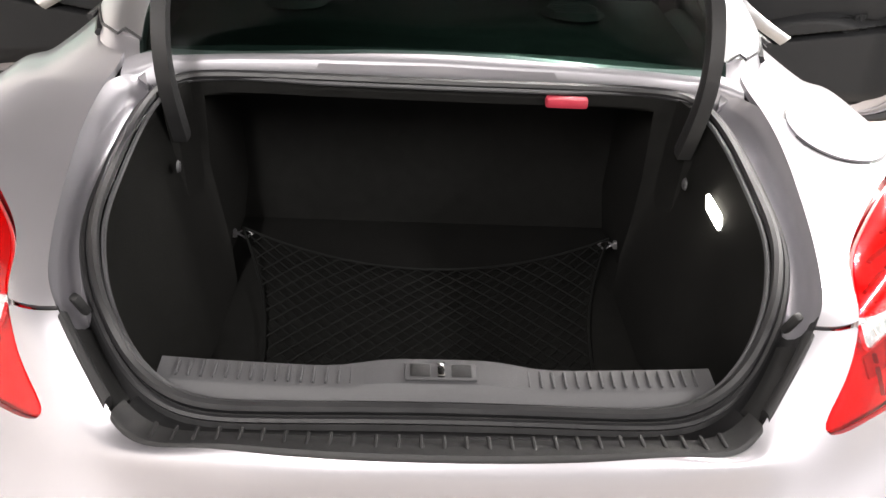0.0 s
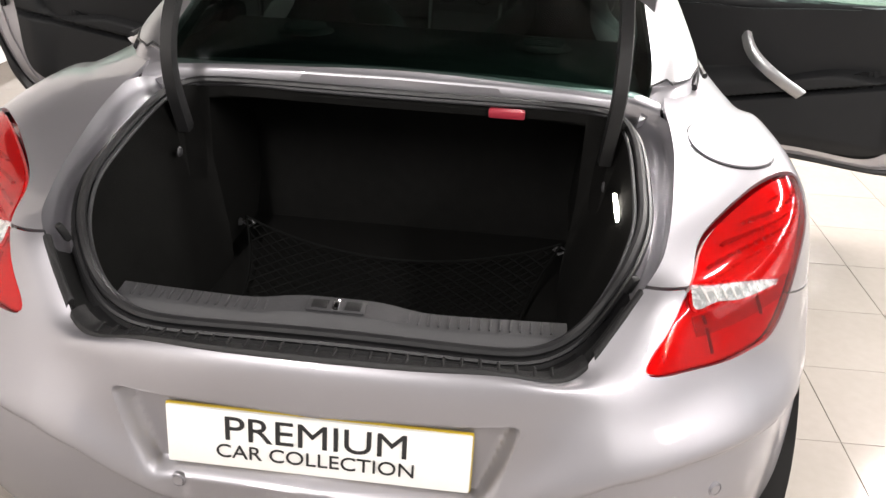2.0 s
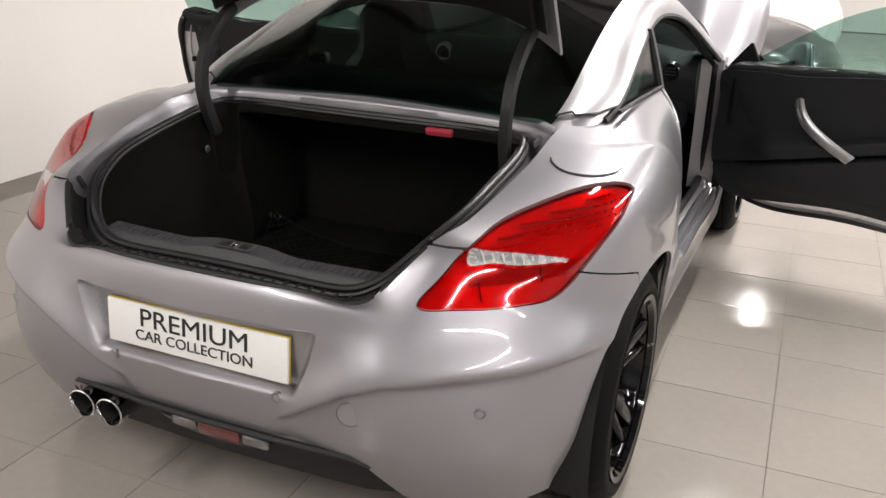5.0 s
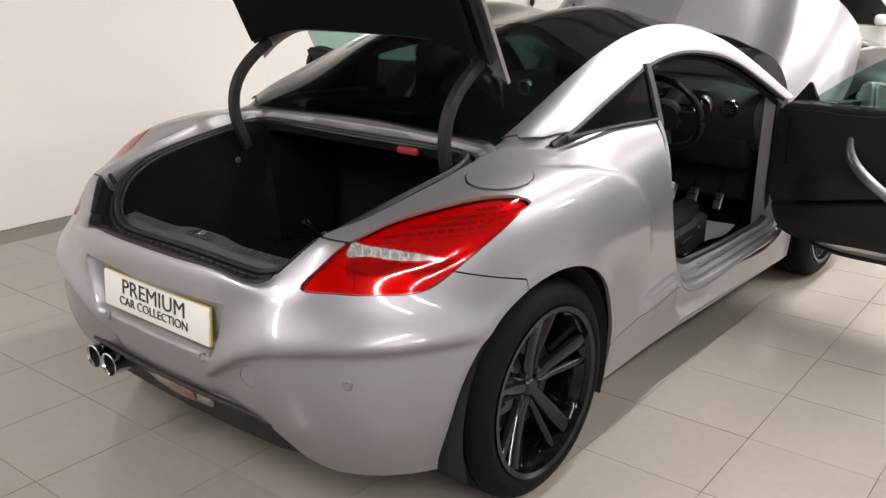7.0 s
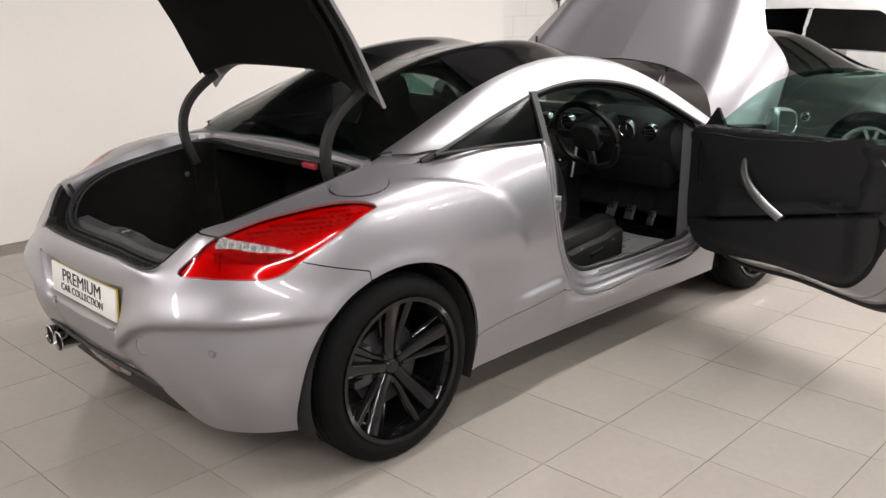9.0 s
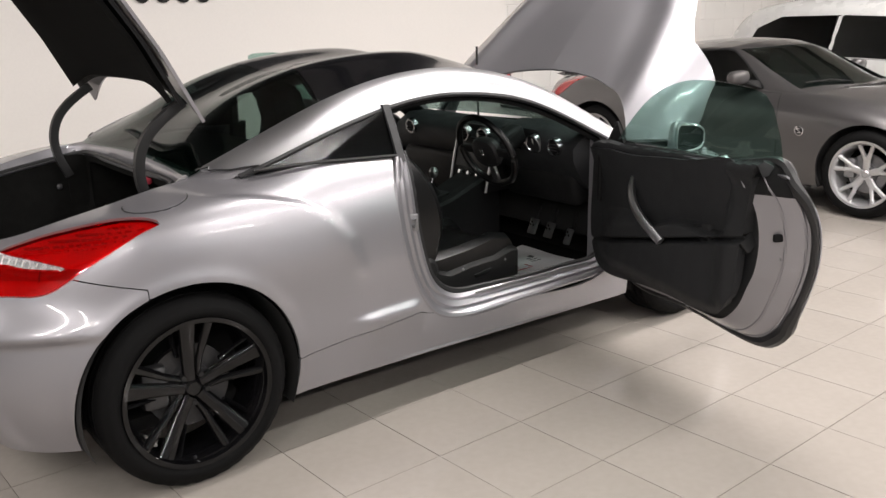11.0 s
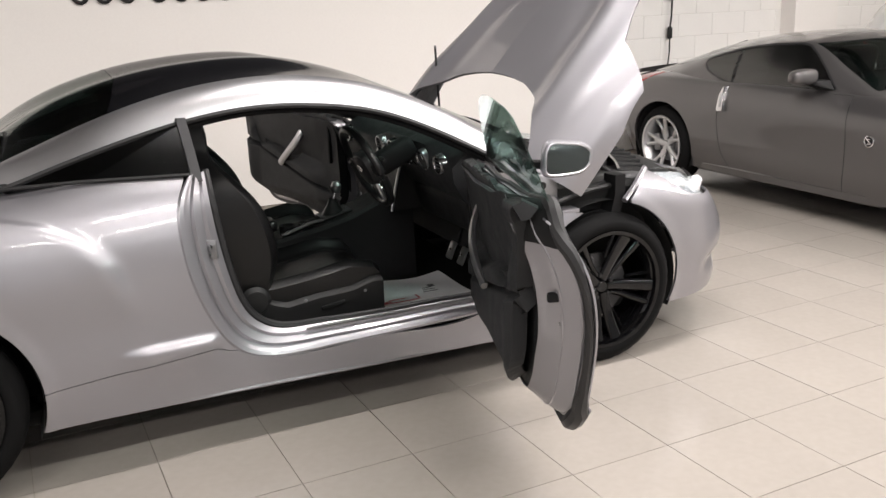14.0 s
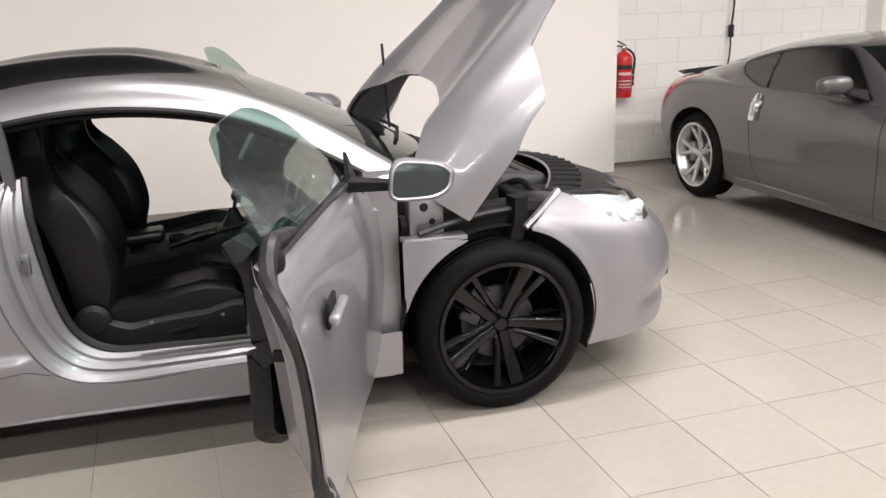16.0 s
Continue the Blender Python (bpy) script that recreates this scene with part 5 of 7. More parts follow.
BELT = [(0.8, 1.04), (.95, 1.03), (1.1, 1.004), (1.6, .965), (2.2, .925)]
DOOR_RING = smooth_poly([(1.22, .312), (1.6, .318), (2.03, .335), (2.13, .41), (2.146, .55), (2.146, .75), (2.13, .92), (1.9, .945), (1.5, .970), (1.15, .998), (0.99, 1.025), (.935, 1.018), (.890, .965), (.857, .89), (.845, .79), (.860, .65), (.897, .53), (.952, .41), (1.04, .335)], 110)
DOOR_RING = [(y, min(z, float(interp(y, BELT)))) for y, z in DOOR_RING]


def ringpts(rear, low, inset, grow=0.0):
    """The door's outline, drawn in at the rear edge and the bottom, and set in from the skin."""
    out = []
    for y, z in DOOR_RING:
        yy = y + rear * min(1, max(0, (1.5 - y) / .6)) - (.012 if y > 2 and inset > .02 else 0)
        zz = z + low * min(1, max(0, (.62 - z) / .25))
        yy += grow * (1 if y > 1.6 else -1)
        out.append((skin_x(yy, min(zz, .95)) - inset, yy, zz))
    return out


INSERT = smooth_poly([(1.70, .855), (1.54, .872), (1.35, .882), (1.23, .848), (1.14, .80), (1.15, .765), (1.30, .745), (1.50, .722), (1.66, .695), (1.72, .76)], 60)
PANEL = smooth_poly([(2.125, .75), (2.12, .50), (2.07, .40), (1.86, .372), (1.45, .405), (1.15, .440), (1.065, .52), (1.04, .66), (1.02, .88), (.985, .985), (.955, 1.03), (1.10, 1.018), (1.5, .992), (1.9, .975), (2.08, .950)], 110)
DR = {1: 72.0, -1: 78.0}
RD = crop(R, (R[..., 1] > .7) & (R[..., 0] > .5))
for s in (1, -1):
    hinge = (s * .8405, 2.138, 0)
    DM = Matrix.Translation(hinge) @ pose(0, 0, 0, 0, 0, s * DR[s]) @ Matrix.Translation((-hinge[0], -hinge[1], 0))
    outer = cut(RD, lambda P: np.minimum(poly_dist(DOOR_RING, P[..., 1], P[..., 2]), np.where(P[..., 0] > .5, 1, -1)), OUT_R, .006)
    door = mk("open_door", flip(outer, s), SILVER, car, "door opened wide on its front hinges", m=DM)
    r0, r1, r2, r2b, r3 = ringpts(.006, .004, .006), ringpts(.035, .02, .022), ringpts(.055, .03, .05), ringpts(.13, .05, .085), ringpts(.165, .075, .115)
    mk("door_frame", flip(loft([r0, r1, r2, r2b, r3], False), s), SILVER, door, "silver painted door edge", m=DM, angle=60)
    for rr_ in ((.040, .022, .028), (.092, .040, .066)):
        mk("edge_ridge", flip(tube(ringpts(*rr_), .0055, 6, True), s), SILVER, door, m=DM)
    er = ringpts(.010, .006, .020)
    mk("door_edge_seal", flip(tube(er, [.013 + .016 * float(bump(p[1], 1.0, .09) * step(.55 - p[2], 0, .1)) + .008 * float(step(p[2], .80, .93) * step(1.25 - p[1], 0, .2)) for p in er], 8, True), s), SEAL, door, m=DM)
    cap_i = [k for k, (y, z) in enumerate(DOOR_RING) if z > .885 and y < 1.12]
    rows_ = [[(p[0], p[1] - .006, p[2] + .004) for p in (r_[k] for k in cap_i)] for r_ in (r0, r1, r2, r2b, r3)]
    nc = len(cap_i)
    mk("corner_cover", flip(([p for r_ in rows_ for p in r_], [(a * nc + b, a * nc + b + 1, (a + 1) * nc + b + 1, (a + 1) * nc + b) for a in range(4) for b in range(nc - 1)]), s), PLASD, door, "black moulded corner over the door edge", m=DM)
    # inner trim: main panel, upper roll, armrest, pocket
    p0 = ringpts(.160, .07, .100)
    p1 = ringpts(.175, .085, .112)
    p2 = ringpts(.22, .12, .116)
    panel = mk("inner_panel", flip(loft([p0, p1, p2]), s), DOORP, door, "charcoal moulded inner door panel", m=DM, angle=50)
    yy, zz = np.meshgrid(np.linspace(.93, 2.14, 170), np.linspace(.34, 1.045, 120), indexing="ij")
    zl = .505 + .235 * (2.08 - yy)
    top = interp(yy, [(.93, 1.035), (1.05, 1.02), (1.5, .992), (2.14, .96)])
    ins = poly_dist(INSERT, yy, zz)
    x = .702 - .028 * bump(zz, top - .02, .045)
    arm_ = step(zz, zl - .004, zl + .012) * (1 - step(zz, zl + .05, zl + .15)) * step(yy, 1.02, 1.25) * (1 - step(yy, 1.84, 2.05)) * (1 - step(ins, -.03, .005))
    x -= .050 * arm_
    x -= .034 * step(zl - zz, .002, .02) * step(zz, .385, .47) * step(yy, .98, 1.12) * (1 - step(yy, 1.9, 2.08))
    x += .012 * np.exp(-((zz - zl) / .008) ** 2)
    x += .012 * step(ins, -.002, .014)
    for k in range(6):
        x -= .006 * np.exp(-((zz - (.855 - .020 * k - .06 * (1.45 - yy) ** 2 * 2)) / .0055) ** 2) * step(ins, .012, .03)
    x -= .032 * step(1.20 - yy, 0, .12) * step(zz, .42, .52)
    x += .02 * (zz > top)
    PG = np.stack([x, yy, zz], 2)
    out_p = 1 if normals(PG)[80, 60, 0] < 0 else -1
    edge_d = lambda P: poly_dist(PANEL, P[..., 1], P[..., 2])
    mk("moulded_trim", flip(cut(PG, lambda P: np.minimum(edge_d(P), .004 - poly_dist(INSERT, P[..., 1], P[..., 2])), out_p, .05), s), DOORP, door, m=DM, angle=50)
    mk("leather_insert", flip(cut(PG, lambda P: poly_dist(INSERT, P[..., 1], P[..., 2]) + .002, out_p, .02), s), LEATH, door, m=DM, angle=60)
    mk("corner_cap", flip(rbox(.05, .12, .06, .022, 3, m=pose(.735, .985, .988, 0, 0, 38)), s), PLASD, door, m=DM)
    mk("grab_recess", flip(rbox(.03, .022, .25, .010, m=pose(.700, 2.05, .81, 0, 0, 0)), s), PLASD, door, m=DM)
    pull = line([(.695, 1.765, .872), (.660, 1.735, .80), (.640, 1.64, .715), (.655, 1.50, .632)], 18)
    mk("pull_handle", flip(loft([[(x - .004, y + .017, z - .017), (x - .012, y + .007, z - .007), (x - .012, y - .007, z + .007), (x - .004, y - .017, z + .017), (x + .010, y - .012, z + .012), (x + .010, y + .012, z - .012)] for x, y, z in pull]), s), ALU, door, "brushed aluminium pull handle", m=DM)
    mk("lever_recess", flip(rbox(.02, .085, .050, .010, m=pose(.684, 1.745, .918)), s), PLASD, door, m=DM)
    mk("door_lever", flip(join(rbox(.012, .045, .022, .006, m=pose(.671, 1.752, .918)), moved(lathe([(0, .008), (.010, .006), (.012, -.006)], 12), pose(.670, 1.722, .918, 0, 0, 180))), s), CHROME, door, "chrome door lever", m=DM)
    mk("hinge_side_box", flip(rbox(.09, .05, .30, .02, m=pose(.775, 2.10, .76)), s), PLAS, door, m=DM)
    # latch, screws
    yl, zl = .955, .765
    mk("door_latch", flip(rbox(.075, .02, .028, .006, m=pose(.775, yl, zl)), s), PLASD, door, m=DM)
    for dx, dz in ((.0, .045), (-.012, -.05), (-.012, -.078)):
        mk("edge_screw", flip(moved(lathe([(0, .003), (.008, .002), (.009, -.004)], 10), pose(.79 + dx, yl + .0, zl + dz, 0, 0, -90)), s), STEEL, door, m=DM)
    for k in range(7):
        mk("edge_clip", flip(rbox(.012, .02, .01, .003, m=pose(.775, 1.22 + .12 * k, .36)), s), STEEL, door, m=DM)
    # outer handle
    mk("outer_handle", flip(rbox(.03, .17, .028, .012, 3, m=pose(.862, 1.16, .80)), s), SILVER, door, m=DM)
    mk("handle_recess", flip(rbox(.012, .11, .07, .006, m=pose(.842, 1.16, .80)), s), PLASD, door, m=DM)
    # glass, follows the roof arch
    gp = [tuple(p) for p in line([(2.02, .955), (1.85, 1.06), (1.65, 1.17), (1.45, 1.243), (1.30, 1.270), (1.15, 1.272), (1.0, 1.262)], 22)] + [(.945, 1.245), (.925, 1.20), (.930, 1.10), (.955, .985)]
    gx = lambda z: .772 - .42 * (z - .95)
    n = len(gp)
    V = [(gx(z), y, z + .015) for y, z in gp] + [(gx(z) - .005, y, z + .015) for y, z in gp]
    F = [tuple(range(n)), tuple(range(2 * n - 1, n - 1, -1))] + [(i, i + n, (i + 1) % n + n, (i + 1) % n) for i in range(n)]
    mk("door_glass", flip((V, F), s), GLASSD, door, "green-tinted frameless door glass", False, m=DM)
    mk("belt_strip", flip(tube([(.79, 2.05, .945), (.782, 1.6, .975), (.765, .99, .992)], .008, 6), s), SEAL, door, m=DM)
    mk("sail_panel", flip(loft([[(.795, 2.13, .94), (.795, 1.99, .955), (.775, 1.99, .955), (.775, 2.13, .94)], [(.775, 2.04, 1.045), (.775, 2.03, 1.045), (.765, 2.03, 1.045), (.765, 2.04, 1.045)]]), s), PLASD, door, m=DM)
    # mirror
    rings = []
    for t, (sy, sz) in zip((0, .012, .05, .09, .11), ((.098, .060), (.104, .065), (.098, .062), (.070, .045), (.03, .02))):
        rings.append([(1.035 + sy * math.copysign(abs(math.cos(a)) ** .55, math.cos(a)) + .012 * math.sin(a), 1.865 + t + .028 * math.cos(a) + .25 * sz * math.sin(a) * (t < .03), .978 + sz * (1 - (.46 if math.sin(a) > 0 else .12) * math.cos(a)) * math.copysign(abs(math.sin(a)) ** .62, math.sin(a))) for a in np.linspace(0, 2 * math.pi, 28, endpoint=False)])
    mk("mirror_housing", flip(loft(rings), s), SILVER, door, "silver door mirror", m=DM)
    g0 = [(1.035 + .092 * math.copysign(abs(math.cos(a)) ** .55, math.cos(a)) + .012 * math.sin(a), 1.860 + .028 * math.cos(a) + .0145 * math.sin(a), .978 + .054 * (1 - (.46 if math.sin(a) > 0 else .12) * math.cos(a)) * math.copysign(abs(math.sin(a)) ** .62, math.sin(a))) for a in np.linspace(0, 2 * math.pi, 28, endpoint=False)]
    g1 = [(x, y + .004, z) for x, y, z in g0]
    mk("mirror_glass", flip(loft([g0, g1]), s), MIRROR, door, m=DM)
    mk("mirror_rim", flip(tube(g0, .005, 6, True), s), SILVER, door, m=DM)
    mk("mirror_arm", flip(loft([[(.79, 1.92, .93), (.79, 2.02, .93), (.79, 2.02, .965), (.79, 1.92, .965)], [(.96, 1.90, .94), (.96, 1.95, .94), (.96, 1.95, .965), (.96, 1.90, .965)]]), s), PLASD, door, m=DM)


# ---- cabin ----
def seat(x0, dy=0.0):
    base = new("front_seat")
    base.parent = car
    base["label"] = "black leather bucket seat"
    V = []
    # cushion
    rings = []
    for y, zt, w in ((1.695, .44, .19), (1.685, .475, .225), (1.655, .505, .24), (1.55, .525, .248), (1.40, .500, .25), (1.25, .485, .248), (1.10, .475, .24)):
        ring_ = []
        for k in range(25):
            u = -1 + 2 * k / 24
            z = zt + .040 * np.exp(-((abs(u) - .82) / .16) ** 2) - .018 * (1 - u * u)
            ring_.append((x0 + u * w, y + dy, float(z)))
        ring_ += [(x0 + w * .96, y + dy, .36), (x0, y + dy, .35), (x0 - w * .96, y + dy, .36)]
        rings.append(ring_)
    mk("seat_cushion", loft(rings), LEATH, base)
    for u in (-.55, .55):
        mk("cushion_seam", tube([(x0 + u * .24, y + dy, z - .016 * (1 - u * u)) for y, z in ((1.66, .506), (1.55, .528), (1.40, .503), (1.25, .488), (1.15, .48))], .004, 5), LEATH, base)
    rings = []
    keys = [(.42, 1.165, .235, .11, .055), (.52, 1.155, .25, .13, .09), (.62, 1.145, .262, .14, .125), (.72, 1.125, .268, .14, .135), (.82, 1.09, .262, .13, .135), (.90, 1.055, .25, .12, .115), (.955, 1.035, .225, .11, .085), (1.0, 1.025, .18, .10, .055), (1.04, 1.02, .145, .095, .045), (1.10, 1.015, .135, .09, .05), (1.16, 1.005, .128, .085, .045), (1.20, .99, .11, .07, .03), (1.222, .965, .07, .045, .01)]
    kz = [k[0] for k in keys]
    for zb_ in np.linspace(.42, 1.222, 34):
        yb_, w, d, bol = (float(cubic(kz, [k[i] for k in keys], [zb_])[0]) for i in (1, 2, 3, 4))
        ring_ = []
        for k in range(29):
            u = -1 + 2 * k / 28
            bb = bol * np.exp(-((abs(u) - .86) / .22) ** 2) - .02 * (1 - u * u)
            ring_.append((x0 + u * w, float(yb_ + dy + bb), zb_))
        ring_ += [(x0 + w * .97, yb_ + dy - d * .4, zb_ - .02), (x0 + w * .6, yb_ + dy - d, zb_ - .03), (x0 - w * .6, yb_ + dy - d, zb_ - .03), (x0 - w * .97, yb_ + dy - d * .4, zb_ - .02)]
        rings.append(ring_)
    mk("seat_backrest", loft(rings), LEATH, base)
    for u in (-.45, .45):
        mk("backrest_seam", tube([(x0 + u * .25, y + dy + .012, z) for z, y in ((.50, 1.157), (.62, 1.147), (.72, 1.127), (.82, 1.092), (.90, 1.057), (.96, 1.038))], .005, 5), LEATH, base)
    for s in (1, -1):
        xx = x0 + s * .245
        mk("seat_side_trim", loft([[(xx, y + dy, .335), (xx + s * .022, y + dy, .345), (xx + s * .024, y + dy, zz - .012), (xx + s * .012, y + dy, zz), (xx - s * .01, y + dy, zz + .006)] for y, zz in ((1.68, .475), (1.64, .48), (1.55, .455), (1.40, .447), (1.28, .43), (1.22, .45), (1.16, .50), (1.10, .48), (1.06, .42))]), PLAS, base)
        mk("seat_lever", rbox(.012, .10, .020, .006, m=pose(xx + s * .032, 1.46 + dy, .40, 8)), PLASD, base)
        mk("recline_cover", moved(lathe([(0, .016), (.045, .014), (.062, .0)], 24), pose(xx + s * .015, 1.155 + dy, .46, 0, 0, 0 if s > 0 else 180)), PLAS, base)
        for y_ in (1.35, 1.60):
            mk("trim_screw", moved(lathe([(0, .003), (.006, .002), (.007, 0)], 10), pose(xx + s * .024, y_ + dy, .435, 0, 0, 0 if s > 0 else 180)), STEEL, base)
    return base


seat(.385)
seat(-.385, .07)
mk("rear_bench", loft([[(-.60, y, zt), (-.1, y, zt - .03), (.1, y, zt - .03), (.60, y, zt), (.60, y, .30), (-.60, y, .30)] for y, zt in ((.86, .47), (.75, .49), (.56, .46))]), LEATH, car)
mk("rear_backrest", rbox(1.12, .12, .44, .04, 3, m=pose(0, .63, .72, -12)), LEATH, car)
shelf = mk("parcel_shelf", rbox(1.14, .50, .03, .012, m=pose(0, .46, .982, 3)), PLASD, car)
for s in (1, -1):
    mk("shelf_speaker", moved(lathe([(0, .012), (.06, .012), (.075, .004), (.08, 0)], 24), pose(s * .33, .575, 1.006, 0, -90, 0)), PLAS, shelf)
    for k in range(5):
        mk("speaker_slat", rbox(.12 - .012 * abs(k - 2), .006, .006, .002, m=pose(s * .33, .530 + .022 * k, 1.020)), GPLAS, shelf)
    mk("cabin_side_trim", flip(rbox(.10, .62, .52, .04, 3, m=pose(.69, .66, .68)), s), PLASD, car)
    mk("belt_reel_trim", flip(rbox(.05, .08, .40, .02, m=pose(.655, .955, .80)), s), PLASD, car)
    mk("kick_panel", flip(rbox(.05, .14, .40, .02, m=pose(.70, 2.22, .52)), s), PLASD, car)
tunnel = mk("centre_console", loft([[(-.11, y, z), (-.095, y, z + .015), (.095, y, z + .015), (.11, y, z), (.125, y, .28), (-.125, y, .28)] for y, z in ((.95, .50), (1.2, .53), (1.40, .535), (1.60, .565), (1.75, .60), (1.95, .68), (2.05, .70))]), PLASD, car, angle=40)
mk("console_armrest", rbox(.13, .30, .055, .022, 3, m=pose(.02, 1.26, .60, 3)), LEATH, tunnel)
mk("armrest_base", rbox(.11, .18, .08, .02, m=pose(.02, 1.18, .55)), PLASD, tunnel)
for k in range(2):
    mk("cup_holder", moved(lathe([(.036, .0), (.036, .05), (.03, .05), (.03, .0)], 20), pose(.03, 1.46 + .09 * k, .545, 0, -90)), PLASD, tunnel)
mk("gear_gaiter", moved(lathe([(.06, 0), (.05, .02), (.03, .05), (.018, .08)], 20), pose(-.02, 1.70, .60, 0, -90)), LEATH, tunnel)
mk("gear_stick", tube([(-.02, 1.70, .66), (-.02, 1.715, .72)], .008, 8), CHROME, tunnel)
mk("gear_knob", moved(lathe([(0, .045), (.015, .042), (.025, .025), (.022, .005), (.012, -.012)], 16), pose(-.02, 1.72, .715, 0, -90)), ALU, tunnel, "aluminium gear knob")
mk("gear_surround", rbox(.13, .15, .012, .006, m=pose(-.02, 1.70, .612, 12)), PLAS, tunnel)
mk("handbrake", tube([(.075, 1.42, .56), (.075, 1.56, .60), (.075, 1.62, .605)], .015, 8), LEATH, tunnel)
stack = mk("dash_centre", loft([[(-.14, 1.96 + a, z), (.14, 1.96 + a, z), (.14, 2.15, z), (-.14, 2.15, z)] for a, z in ((-.02, .62), (.0, .72), (.03, .86), (.06, .95))]), PLAS, car, angle=30)
for k in range(3):
    mk("stack_knob", moved(lathe([(0, .02), (.017, .018), (.02, 0)], 16), pose(-.07 + .07 * k, 1.955, .70, 0, 0, -90)), CHROME, stack)
mk("stack_bezel", rbox(.26, .012, .10, .004, m=pose(0, 1.975, .78, -12)), GPLAS, stack)
for s in (1, -1):
    mk("stack_strip", tube([(s * .145, 1.93, .62), (s * .148, 1.955, .74), (s * .15, 1.99, .87)], .007, 6), ALU, stack)
# dashboard: a long roll across the car with a binnacle before the driver
rings = []
for x in np.linspace(-.70, .70, 36):
    b = .045 * math.exp(-((x - .37) / .19) ** 4)
    rings.append([(x, 2.02 - b * 1.3, .93 + b), (x, 1.985 - b * .6, .90), (x, 1.99, .84), (x, 2.03, .77), (x, 2.10, .70), (x, 2.20, .66), (x, 2.30, .70), (x, 2.36, .93), (x, 2.20, .968 + b * .6), (x, 2.08, .965 + b)])
dash = mk("dashboard", loft(rings), DOORP, car, "charcoal soft-touch dashboard", angle=60)
mk("knee_panel", rbox(.52, .14, .18, .04, 3, m=pose(.40, 2.12, .70, 18)), PLASD, dash)
mk("glovebox", rbox(.50, .14, .24, .03, 3, m=pose(-.40, 2.09, .68, 14)), PLAS, dash)
for x in (-.55, .585, -.075, .075):
    z = .90 if abs(x) > .3 else .905
    m_ = pose(x, 1.978 + (0 if abs(x) < .3 else .002), z, 0, 0, -90) @ pose(0, 0, 0, 0, 8, 0)
    vent = mk("air_vent", moved(lathe([(.030, .004), (.034, .012), (.040, .012), (.044, .004), (.044, -.02)], 28), m_), VENTC, dash, "round chrome air vent")
    mk("vent_core", moved(lathe([(0, .004), (.030, .002), (.032, -.01)], 24), m_), PLASD, vent)
    for k in (-1, 0, 1):
        mk("vent_blade", moved(rbox(.004, .05, .004, .001, m=pose(.008, 0, .015 * k)), m_), GPLAS, vent)
for x, r in ((.28, .045), (.37, .035), (.46, .045)):
    m_ = pose(x, 1.965, .905, 0, 0, -90) @ pose(0, 0, 0, 0, 20, 0)
    dial = mk("gauge", moved(lathe([(r * .9, .004), (r, .010), (r * 1.08, .006), (r * 1.1, -.02)], 28), m_), VENTC, dash)
    mk("gauge_face", moved(lathe([(0, .0), (r * .92, .0), (r * .92, -.01)], 24), m_), PLASD, dial)
    mk("gauge_needle", moved(rbox(.002, .004, r * .7, .001, m=pose(.004, 0, r * .3)), m_), PLATE, dial)
# steering wheel
sw = new("steering_wheel")
sw.parent = car
sw["label"] = "black leather steering wheel with aluminium insert"
SW = pose(.375, 1.735, .885, 0, 0, -90) @ pose(0, 0, 0, 0, 24, 0)
mk("wheel_grip", moved(tube([(0, .182 * math.cos(a), .182 * math.sin(a) * (1 if math.sin(a) > -.85 else .96)) for a in np.linspace(0, 2 * math.pi, 48, endpoint=False)], .0165, 10, True), SW), LEATH, sw)
mk("airbag_cover", moved(loft([[(x, k * .085 * math.copysign(abs(math.cos(a)) ** .7, math.cos(a)), -.005 + k * .075 * math.copysign(abs(math.sin(a)) ** .7, math.sin(a))) for a in np.linspace(0, 2 * math.pi, 24, endpoint=False)] for x, k in ((-.03, .9), (.0, 1), (.018, .92), (.026, .6))]), SW), PLAS, sw)
for a in (0, 180, 270):
    b = math.radians(a)
    mk("wheel_spoke", moved(rbox(.018, .10, .045, .008, m=pose(-.004, .125 * math.cos(b), .125 * math.sin(b), a)), SW), PLAS if a != 270 else ALU, sw)
mk("wheel_badge", moved(rbox(.006, .022, .030, .003, m=pose(.028, 0, .01)), SW), CHROME, sw)
mk("column_shroud", moved(rbox(.20, .10, .10, .03, 3, m=pose(-.13, 0, -.02)), SW), PLASD, sw)
for s in (1, -1):
    mk("stalk", moved(tube([(-.06, s * .05, .02), (-.045, s * .15, .03)], .008, 6), SW), PLAS, sw)
# pedals
for x, z, w in ((.495, .408, .045), (.36, .418, .06), (.24, .418, .06)):
    pd = mk("pedal", rbox(w, .012, .085, .008, m=pose(x, 2.185, z, -25)), ALU, car, "perforated aluminium pedal")
    for i in range(2):
        for j in range(4):
            mk("pedal_stud", moved(lathe([(0, .003), (.005, .002), (.006, 0)], 8), pose(x + (-.011 + .022 * i), 2.178 + .0085 * (j - 1.5) * -1, z + .02 * (j - 1.5), 0, 0, -90)), PLASD, pd)
    mk("pedal_arm", tube([(x, 2.20, z), (x, 2.26, z + .15)], .008, 6), PLASD, pd)
